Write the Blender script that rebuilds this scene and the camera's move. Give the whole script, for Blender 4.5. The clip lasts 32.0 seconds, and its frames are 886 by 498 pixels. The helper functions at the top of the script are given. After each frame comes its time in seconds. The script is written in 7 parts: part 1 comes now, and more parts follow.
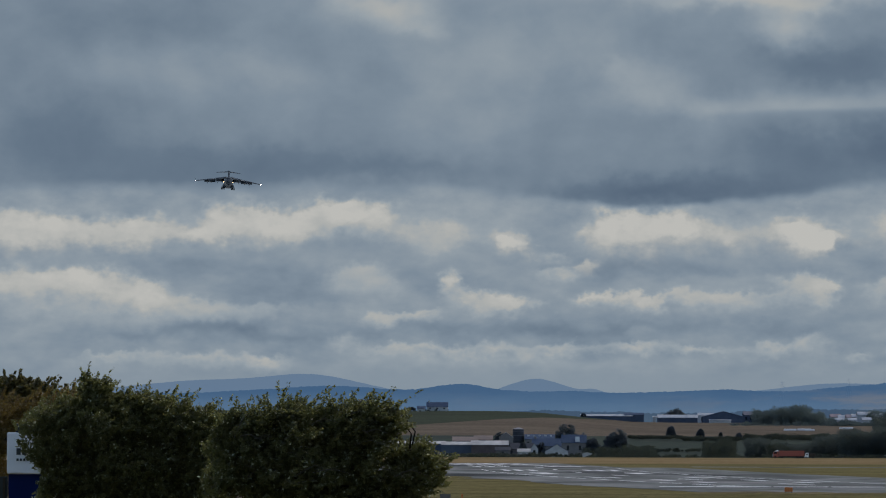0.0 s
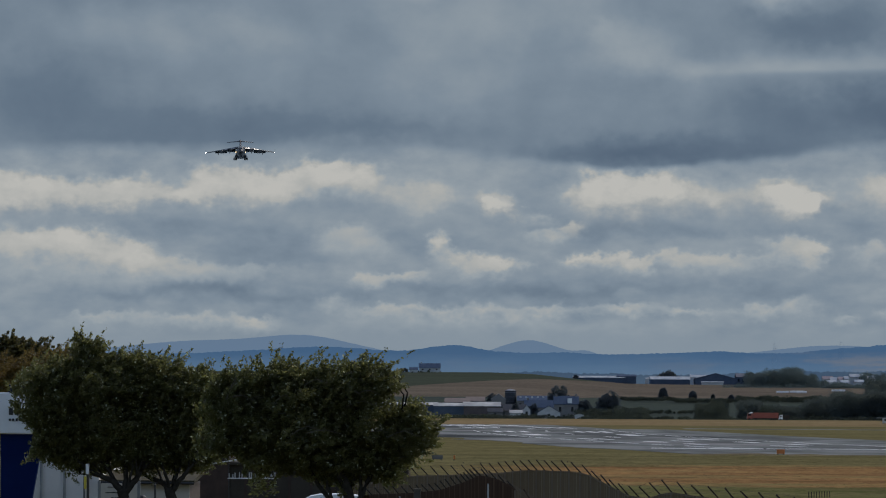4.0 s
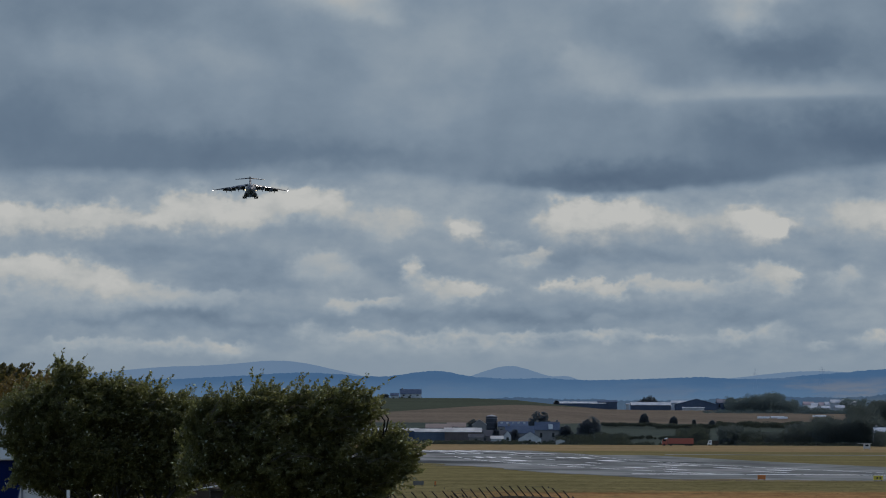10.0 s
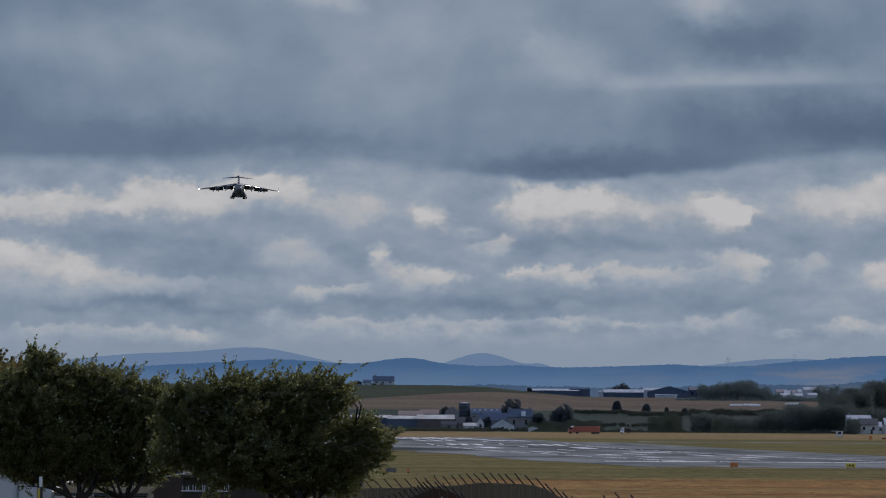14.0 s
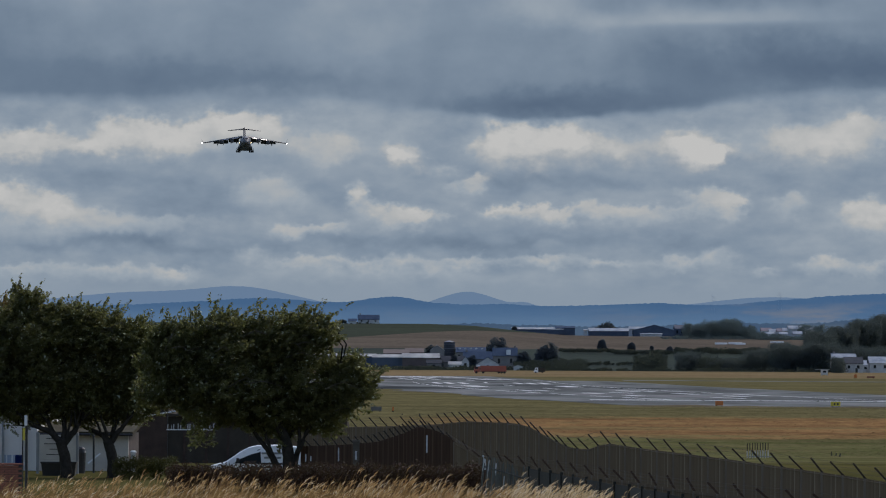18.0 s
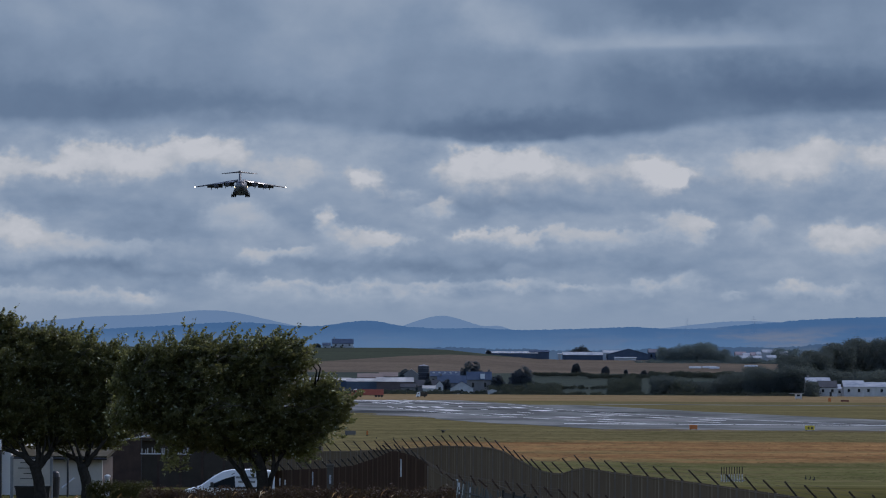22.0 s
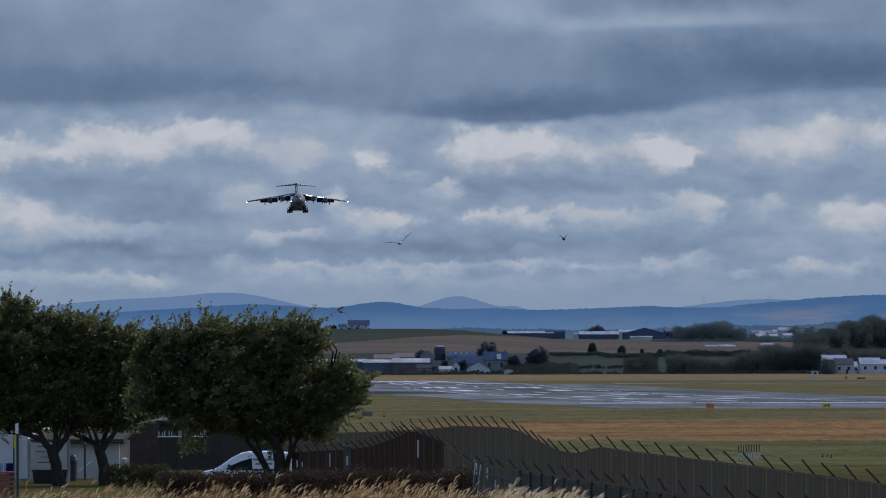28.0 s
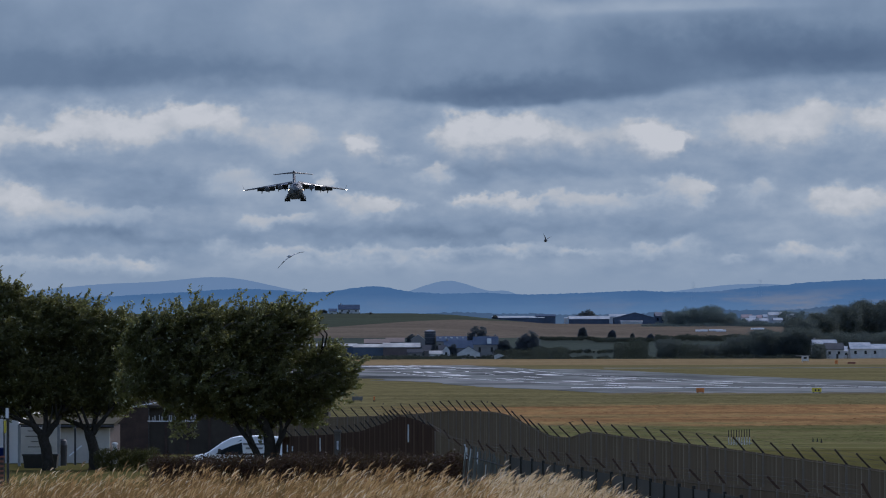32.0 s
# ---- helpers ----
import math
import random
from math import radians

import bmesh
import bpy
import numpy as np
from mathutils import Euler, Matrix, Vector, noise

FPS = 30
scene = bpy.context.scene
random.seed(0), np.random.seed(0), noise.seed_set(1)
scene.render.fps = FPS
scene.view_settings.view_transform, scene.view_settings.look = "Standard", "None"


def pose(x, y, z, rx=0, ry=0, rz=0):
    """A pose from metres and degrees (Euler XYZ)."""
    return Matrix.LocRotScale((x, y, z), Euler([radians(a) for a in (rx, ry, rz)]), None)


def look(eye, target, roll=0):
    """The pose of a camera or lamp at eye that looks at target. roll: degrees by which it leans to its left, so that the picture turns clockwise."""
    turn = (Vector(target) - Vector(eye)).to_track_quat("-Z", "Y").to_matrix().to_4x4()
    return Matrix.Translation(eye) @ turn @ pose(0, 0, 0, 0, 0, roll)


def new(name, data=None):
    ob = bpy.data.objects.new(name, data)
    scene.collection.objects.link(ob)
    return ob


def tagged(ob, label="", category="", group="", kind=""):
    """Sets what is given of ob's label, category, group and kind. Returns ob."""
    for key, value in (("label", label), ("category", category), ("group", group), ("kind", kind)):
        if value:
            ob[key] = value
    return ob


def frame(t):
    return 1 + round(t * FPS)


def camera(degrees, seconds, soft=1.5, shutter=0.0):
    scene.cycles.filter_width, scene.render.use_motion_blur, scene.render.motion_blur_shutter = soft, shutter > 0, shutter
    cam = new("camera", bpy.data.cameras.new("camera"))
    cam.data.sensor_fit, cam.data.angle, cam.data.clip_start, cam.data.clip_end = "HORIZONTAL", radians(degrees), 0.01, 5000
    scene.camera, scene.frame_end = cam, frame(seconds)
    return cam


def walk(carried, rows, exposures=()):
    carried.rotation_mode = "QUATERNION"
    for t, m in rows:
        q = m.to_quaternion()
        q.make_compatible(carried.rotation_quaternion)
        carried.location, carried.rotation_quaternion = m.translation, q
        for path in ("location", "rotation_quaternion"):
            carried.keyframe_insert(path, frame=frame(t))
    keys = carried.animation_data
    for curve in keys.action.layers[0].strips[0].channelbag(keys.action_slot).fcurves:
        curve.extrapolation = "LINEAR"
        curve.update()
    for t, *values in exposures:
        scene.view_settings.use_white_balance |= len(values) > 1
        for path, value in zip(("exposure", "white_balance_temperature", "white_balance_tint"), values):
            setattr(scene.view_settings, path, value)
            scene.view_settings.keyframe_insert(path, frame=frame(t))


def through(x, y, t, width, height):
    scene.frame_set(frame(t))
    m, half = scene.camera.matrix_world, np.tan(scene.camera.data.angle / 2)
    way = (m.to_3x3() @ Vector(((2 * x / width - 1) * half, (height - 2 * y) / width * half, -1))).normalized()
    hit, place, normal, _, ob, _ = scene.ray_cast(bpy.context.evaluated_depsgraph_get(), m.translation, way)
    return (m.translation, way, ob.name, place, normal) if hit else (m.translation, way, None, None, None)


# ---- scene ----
EYE = 10.0                      # the bank from which the airfield is watched, above the runway
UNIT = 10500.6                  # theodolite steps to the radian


def sight(a, e, d):
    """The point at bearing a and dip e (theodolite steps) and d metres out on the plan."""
    return Vector(((a - 784) / UNIT * d, d, EYE + (617 - e) / UNIT * d))


def aim(yaw, pitch, roll):
    y, p = radians(yaw), radians(pitch)
    ahead = Vector((-math.sin(y) * math.cos(p), math.cos(y) * math.cos(p), math.sin(p)))
    return look((0, 0, EYE), Vector((0, 0, EYE)) + 100 * ahead, roll)


# ---- camera ----
cam = camera(8.54, 32.0, soft=1.1)
walk(cam, [
    (0, aim(0.535, 1.83, 0.157)),
    (0.5, aim(0.582, 1.8, 0.284)),
    (1, aim(0.605, 1.738, 0.358)),
    (1.5, aim(0.608, 1.656, 0.33)),
    (2, aim(0.621, 1.58, 0.384)),
    (2.5, aim(0.645, 1.546, 0.171)),
    (3, aim(0.604, 1.537, 0.184)),
    (3.5, aim(0.514, 1.499, 0.298)),
    (5.5, aim(0.329, 1.386, 0.235)),
    (6, aim(0.313, 1.434, 0.282)),
    (6.5, aim(0.308, 1.505, 0.342)),
    (7, aim(0.319, 1.558, 0.417)),
    (7.5, aim(0.327, 1.613, 0.342)),
    (8, aim(0.329, 1.658, 0.499)),
    (8.5, aim(0.32, 1.716, 0.47)),
    (9, aim(0.295, 1.749, 0.483)),
    (9.5, aim(0.311, 1.759, 0.301)),
    (10, aim(0.28, 1.706, 0.266)),
    (10.5, aim(0.204, 1.475, 0.462)),
    (11, aim(0.068, 1.273, 0.538)),
    (11.5, aim(-0.056, 1.267, 0.377)),
    (12, aim(-0.07, 1.364, 0.299)),
    (12.5, aim(-0.035, 1.448, 0.309)),
    (13, aim(-0.01, 1.498, 0.411)),
    (13.5, aim(0.012, 1.54, 0.465)),
    (14, aim(0.019, 1.582, 0.353)),
    (14.5, aim(-0.035, 1.591, 0.451)),
    (16.5, aim(-0.144, 1.294, 0.257)),
    (17, aim(-0.147, 1.214, 0.236)),
    (17.5, aim(-0.14, 1.111, 0.155)),
    (18, aim(-0.129, 0.991, 0.331)),
    (18.5, aim(-0.085, 0.937, 0.113)),
    (19, aim(-0, 0.96, -0.001)),
    (19.5, aim(0.046, 0.997, 0.296)),
    (20, aim(0.013, 0.991, 0.481)),
    (20.5, aim(-0.094, 1.088, 0.192)),
    (21, aim(-0.267, 1.21, 0.013)),
    (21.5, aim(-0.381, 1.256, 0.117)),
    (22, aim(-0.378, 1.224, 0.303)),
    (22.5, aim(-0.272, 1.205, 0.12)),
    (23, aim(-0.216, 1.181, 0.11)),
    (23.5, aim(-0.176, 1.105, 0.178)),
    (24, aim(-0.15, 1.093, 0.04)),
    (24.5, aim(-0.118, 1.218, -0.266)),
    (26.5, aim(-0.03, 1.301, -0.077)),
    (27, aim(-0.111, 1.184, -0.101)),
    (27.5, aim(-0.179, 1.079, -0.076)),
    (28, aim(-0.23, 1.036, -0.147)),
    (28.5, aim(-0.283, 0.948, -0.238)),
    (28.8, aim(-0.323, 0.887, -0.133)),
    (32, aim(-0.323, 0.887, -0.133)),
], exposures=[
    (0, -0.03, 6540, 11), (3, -0.08, 6560, 11), (7, 0.0, 6500, 11), (9, 0.0, 6450, 10), (13, 0.0, 6270, 17), (19, 0.05, 6380, 13),
    (21, 0.06, 6080, 15), (24, 0.09, 5650, 19), (28, 0.07, 5760, 16), (28.8, 0.13, 5800, 16), (32, 0.13, 5800, 16)])

# ---- light ----
SUN_AZ, SUN_EL = radians(38), radians(48)      # ahead of the camera and to its right
world = bpy.data.worlds.new("sky")
scene.world = world
world.use_nodes = True
wn = world.node_tree.nodes
sky = wn.new("ShaderNodeTexSky")
sky.sky_type, sky.sun_disc, sky.sun_elevation, sky.sun_rotation = "NISHITA", False, SUN_EL, SUN_AZ
sky.dust_density = 2.0
wn["Background"].inputs["Strength"].default_value = 0.15
world.node_tree.links.new(sky.outputs[0], wn["Background"].inputs["Color"])
sun = new("sun", bpy.data.lights.new("sun", "SUN"))
sun.data.energy, sun.data.angle, sun.data.color = 0.9, radians(8), (1.0, 0.95, 0.87)
sun.matrix_basis = look((0, 0, 0), (-math.sin(SUN_AZ) * math.cos(SUN_EL), -math.cos(SUN_AZ) * math.cos(SUN_EL), -math.sin(SUN_EL)))

# ---- small tools ----
def mesh(name, verts, faces, mat=None, parent=None, label="", smooth=False):
    me = bpy.data.meshes.new(name)
    me.from_pydata([tuple(v) for v in verts], [], faces)
    if mat:
        me.materials.append(mat)
    if smooth:
        me.polygons.foreach_set("use_smooth", [True] * len(me.polygons))
    me.update()
    ob = new(name, me)
    if parent:
        ob.parent = parent
    if label:
        ob["label"] = label
    return ob


def part(name, bm, mat, parent=None, label="", smooth=False):
    me = bpy.data.meshes.new(name)
    bm.to_mesh(me)
    bm.free()
    if mat:
        me.materials.append(mat)
    if smooth:
        me.polygons.foreach_set("use_smooth", [True] * len(me.polygons))
    ob = new(name, me)
    if parent:
        ob.parent = parent
    if label:
        ob["label"] = label
    return ob


def empty(name, m, label, category, group="", kind=""):
    ob = new(name)
    ob.empty_display_size = 0.3
    ob.matrix_basis = m
    return tagged(ob, label, category, group, kind)


def box(bm, x0, x1, y0, y1, z0, z1, bevel=0.0, m=None):
    made = bmesh.ops.create_cube(bm, size=1.0)["verts"]
    for v in made:
        v.co = Vector(((x0 + x1) / 2 + v.co.x * (x1 - x0), (y0 + y1) / 2 + v.co.y * (y1 - y0), (z0 + z1) / 2 + v.co.z * (z1 - z0)))
    if bevel:
        edges = list({e for v in made for e in v.link_edges})
        made = bmesh.ops.bevel(bm, geom=edges, offset=bevel, segments=2, affect="EDGES", profile=0.5)["verts"]
    if m is not None:
        bmesh.ops.transform(bm, matrix=m, verts=list(set(made)))
    return bm


def boxed(x0, x1, y0, y1, z0, z1, bevel=0.0, m=None):
    return box(bmesh.new(), x0, x1, y0, y1, z0, z1, bevel, m)


def tube(bm, points, radii, sides=7, cap=True):
    """A tapered tube along points."""
    rings = []
    for i, p in enumerate(points):
        p = Vector(p)
        way = (Vector(points[min(i + 1, len(points) - 1)]) - Vector(points[max(i - 1, 0)])).normalized()
        side = way.cross(Vector((0, 0, 1)) if abs(way.z) < 0.9 else Vector((1, 0, 0))).normalized()
        up = side.cross(way)
        rings.append([bm.verts.new(p + radii[i] * (math.cos(k * math.tau / sides) * side + math.sin(k * math.tau / sides) * up)) for k in range(sides)])
    for a, b in zip(rings, rings[1:]):
        for k in range(sides):
            bm.faces.new((a[k], a[(k + 1) % sides], b[(k + 1) % sides], b[k]))
    if cap:
        bm.faces.new(rings[0][::-1])
        bm.faces.new(rings[-1])
    return bm


def tubed(points, radii, sides=7):
    return tube(bmesh.new(), points, radii, sides)


def step(a, b, x):
    s = min(1.0, max(0.0, (x - a) / (b - a)))
    return s * s * (3 - 2 * s)


# ---- materials ----
class Nodes:
    def __init__(self, name, emit=False):
        self.mat = bpy.data.materials.new(name)
        self.mat.use_nodes = True
        self.tree = self.mat.node_tree
        self.bsdf = self.tree.nodes["Principled BSDF"]
        self.out = self.tree.nodes["Material Output"]

    def put(self, socket, value):
        if isinstance(value, bpy.types.NodeSocket):
            self.tree.links.new(value, socket)
        elif value is not None:
            socket.default_value = value

    def math(self, op, a, b=None, c=None, clamp=False):
        n = self.tree.nodes.new("ShaderNodeMath")
        n.operation, n.use_clamp = op, clamp
        for s, v in zip(n.inputs, (a, b, c)):
            self.put(s, v)
        return n.outputs[0]

    def mix(self, f, a, b):
        n = self.tree.nodes.new("ShaderNodeMix")
        n.data_type = "RGBA"
        self.put(n.inputs[0], f)
        for s, v in ((n.inputs[6], a), (n.inputs[7], b)):
            self.put(s, (*v, 1) if isinstance(v, tuple) and len(v) == 3 else v)
        return n.outputs[2]

    def span(self, v, a, b):
        n = self.tree.nodes.new("ShaderNodeMapRange")
        n.interpolation_type = "SMOOTHSTEP"
        self.put(n.inputs[0], v)
        n.inputs[1].default_value, n.inputs[2].default_value = a, b
        return n.outputs[0]

    def noise(self, where, scale, detail=4.0, rough=0.55, stretch=None):
        if stretch:
            m = self.tree.nodes.new("ShaderNodeMapping")
            self.put(m.inputs[0], where)
            m.inputs["Scale"].default_value = stretch
            where = m.outputs[0]
        n = self.tree.nodes.new("ShaderNodeTexNoise")
        self.put(n.inputs["Vector"], where)
        n.inputs["Scale"].default_value, n.inputs["Detail"].default_value, n.inputs["Roughness"].default_value = scale, detail, rough
        return n.outputs[0]

    def place(self):
        return self.tree.nodes.new("ShaderNodeNewGeometry").outputs["Position"]

    def local(self):
        return self.tree.nodes.new("ShaderNodeTexCoord").outputs["Object"]

    def xyz(self, v):
        n = self.tree.nodes.new("ShaderNodeSeparateXYZ")
        self.put(n.inputs[0], v)
        return n.outputs

    def island(self):
        return self.tree.nodes.new("ShaderNodeNewGeometry").outputs["Random Per Island"]

    def chance(self):
        return self.tree.nodes.new("ShaderNodeObjectInfo").outputs["Random"]

    def bump(self, height, strength, distance):
        n = self.tree.nodes.new("ShaderNodeBump")
        self.put(n.inputs["Height"], height)
        n.inputs["Strength"].default_value, n.inputs["Distance"].default_value = strength, distance
        self.put(self.bsdf.inputs["Normal"], n.outputs[0])

    def done(self, color=None, rough=None, metal=None):
        for name, v in (("Base Color", color), ("Roughness", rough), ("Metallic", metal)):
            if v is not None:
                self.put(self.bsdf.inputs[name], (*v, 1) if isinstance(v, tuple) and len(v) == 3 else v)
        return self.mat


def stained(name, a, b, scale=1.0, fine=18.0, rough=0.7, metal=0.0, bump=0.15, specular=None, stretch=None):
    """A surface of two tones, with stains and grain."""
    n = Nodes(name)
    p = n.local()
    big, small = n.noise(p, scale, 5, 0.6, stretch), n.noise(p, fine, 3, 0.6)
    f = n.math("ADD", n.math("MULTIPLY", n.span(big, 0.3, 0.7), 0.7), n.math("MULTIPLY", small, 0.3))
    n.bump(small, bump, 0.01)
    if specular is not None:
        n.bsdf.inputs["Specular IOR Level"].default_value = specular
    return n.done(n.mix(f, a, b), n.math("MULTIPLY_ADD", small, 0.2, rough - 0.1), metal)


def pales(name, a, b, c, rough=0.75, single=False):
    """Upright bars: each one its own tone, with streaks."""
    n = Nodes(name)
    r, streak = n.chance() if single else n.island(), n.noise(n.local(), 1.2, 4, 0.6, (3, 3, 0.5))
    col = n.mix(n.math("MULTIPLY_ADD", n.span(streak, 0.3, 0.7), 0.5, n.math("MULTIPLY", r, 0.5)), a, b)
    col = n.mix(n.span(r, 0.9, 1.0), col, c)
    n.bsdf.inputs["Specular IOR Level"].default_value = 0.2
    return n.done(col, rough)


def leafy(name, a, b, c, through=0.5, shine=(0.14, 0.15, 0.04), rare=0.12):
    """Leaves: tone by leaf, light shining through."""
    n = Nodes(name)
    r = n.island()
    col = n.mix(n.span(r, 0.0, 0.75), a, b)
    col = n.mix(n.span(r, 1 - rare, 1 - rare * 0.5), col, c)
    n.done(col, 0.38)
    n.bsdf.inputs["Specular IOR Level"].default_value = 0.42
    t = n.tree.nodes.new("ShaderNodeBsdfTranslucent")
    n.put(t.inputs[0], n.mix(0.34, col, shine))
    m = n.tree.nodes.new("ShaderNodeMixShader")
    m.inputs[0].default_value = through
    n.tree.links.new(n.bsdf.outputs[0], m.inputs[1])
    n.tree.links.new(t.outputs[0], m.inputs[2])
    n.tree.links.new(m.outputs[0], n.out.inputs[0])
    return n.mat


def glowing(name, color, power):
    n = Nodes(name)
    n.bsdf.inputs["Emission Color"].default_value = (*color, 1)
    n.bsdf.inputs["Emission Strength"].default_value = power
    return n.done((0.8, 0.8, 0.8), 0.2)


# the rare near-white leaves are sun glints painted as leaf colour
LEAF = leafy("leaf_green", (0.064, 0.063, 0.028), (0.128, 0.125, 0.047), (0.52, 0.56, 0.42), 0.56, (0.38, 0.41, 0.13), 0.046)
LEAF.node_tree.nodes["Principled BSDF"].inputs["Specular IOR Level"].default_value = 0.42
LEAF_OLIVE = leafy("leaf_olive", (0.085, 0.062, 0.020), (0.13, 0.092, 0.027), (0.17, 0.12, 0.04), 0.5, (0.40, 0.28, 0.07))
LEAF_PINE = leafy("leaf_pine", (0.056, 0.056, 0.024), (0.094, 0.086, 0.032), (0.12, 0.10, 0.036), 0.42, (0.28, 0.24, 0.07))
LEAF_COPPER = leafy("leaf_copper", (0.045, 0.022, 0.02), (0.065, 0.033, 0.026), (0.09, 0.055, 0.04), 0.25)
LEAF_COPPER.node_tree.nodes["Principled BSDF"].inputs["Specular IOR Level"].default_value = 0.04
LEAF_HEDGE = leafy("leaf_hedge", (0.034, 0.036, 0.012), (0.058, 0.057, 0.016), (0.09, 0.08, 0.025), 0.3)
LEAF_HEDGE.node_tree.nodes["Principled BSDF"].inputs["Specular IOR Level"].default_value = 0.1
# far leaves, this and the next three: haze mixed into the leaf colour
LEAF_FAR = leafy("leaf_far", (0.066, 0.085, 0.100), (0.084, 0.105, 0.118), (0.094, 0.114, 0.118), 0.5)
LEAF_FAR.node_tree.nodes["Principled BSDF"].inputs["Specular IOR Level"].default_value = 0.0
# hazed copy painted darker for hedges, which shade themselves less
LEAF_HAZE_DARK = leafy("leaf_haze_dark", (0.030, 0.042, 0.052), (0.042, 0.055, 0.064), (0.052, 0.064, 0.068), 0.5)
LEAF_HAZE_DARK.node_tree.nodes["Principled BSDF"].inputs["Specular IOR Level"].default_value = 0.0
# hazed copy painted bluer and lighter for single far trees
LEAF_HAZE_BLUE = leafy("leaf_haze_blue", (0.085, 0.105, 0.140), (0.105, 0.126, 0.160), (0.11, 0.13, 0.155), 0.5)
LEAF_HAZE_BLUE.node_tree.nodes["Principled BSDF"].inputs["Specular IOR Level"].default_value = 0.0
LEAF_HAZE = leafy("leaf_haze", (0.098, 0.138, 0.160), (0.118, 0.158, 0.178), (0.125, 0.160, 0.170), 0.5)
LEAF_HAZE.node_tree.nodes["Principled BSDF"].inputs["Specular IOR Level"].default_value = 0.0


def dry_grass(name, a, b, c, rust, through):
    """Dry stems whose tone also changes from patch to patch."""
    mat = leafy(name, a, b, c, through, (0.5, 0.34, 0.14), 0.28)
    t = mat.node_tree
    g, z = t.nodes.new("ShaderNodeNewGeometry"), t.nodes.new("ShaderNodeTexNoise")
    z.inputs["Scale"].default_value, z.inputs["Detail"].default_value = 0.7, 5.0
    t.links.new(g.outputs["Position"], z.inputs["Vector"])
    r = t.nodes.new("ShaderNodeMapRange")
    r.inputs[1].default_value, r.inputs[2].default_value, r.inputs[4].default_value = 0.36, 0.60, 0.8
    t.links.new(z.outputs[0], r.inputs[0])
    bsdf = t.nodes["Principled BSDF"]
    was = bsdf.inputs["Base Color"].links[0].from_socket
    m = t.nodes.new("ShaderNodeMix")
    m.data_type = "RGBA"
    t.links.new(r.outputs[0], m.inputs[0])
    t.links.new(was, m.inputs[6])
    m.inputs[7].default_value = (*rust, 1)
    t.links.new(m.outputs[2], bsdf.inputs["Base Color"])
    return mat


STRAW = dry_grass("straw", (0.120, 0.064, 0.020), (0.33, 0.195, 0.060), (0.12, 0.10, 0.03), (0.17, 0.062, 0.020), 0.4)
PLUME = dry_grass("plume", (0.32, 0.16, 0.055), (0.70, 0.49, 0.22), (0.95, 0.86, 0.66), (0.36, 0.165, 0.06), 0.5)
PLUME_PALE = dry_grass("pale_plume", (0.50, 0.34, 0.15), (0.85, 0.70, 0.44), (0.95, 0.88, 0.70), (0.58, 0.36, 0.16), 0.5)
WEED = leafy("weed_green", (0.035, 0.04, 0.010), (0.085, 0.075, 0.02), (0.16, 0.10, 0.03), 0.3)
TWIG = stained("pale_twig", (0.055, 0.047, 0.036), (0.12, 0.105, 0.08), 6, 40, 0.9)
BARK = stained("bark", (0.020, 0.0175, 0.014), (0.048, 0.042, 0.034), 6, 40, 0.9, 0, 0.5, 0.05)
# ---- ground ----
def ridge(x):
    return 26.8 - 6.8 * step(5, 95, x)


def ground_z(x, y):
    if y < 95:
        crest = 8.16 - 0.05 * step(0.0, 0.7, x) - 0.70 * step(1.15, 3.6, x) - 0.05 * step(-2.0, -4.5, x)
        return crest + (4.85 - crest) * step(61, 95, y)
    if y < 270:
        return 4.85
    if y < 600:
        return 4.85 * (600 - y) / 330
    if y < 2450:
        return 0.0
    if y < 2600:
        return 1.8 * (y - 2450) / 150
    if y < 2750:
        return 1.8
    top = ridge(x)
    bump = 9 * math.exp(-((x - 260) / 60) ** 2 - ((y - 3000) / 250) ** 2)
    if y < 3600:
        return 1.8 + (top - 1.8) * (y - 2750) / 850 + bump * step(2750, 2850, y)
    return top + (13 - top) * step(3600, 3900, y) + bump


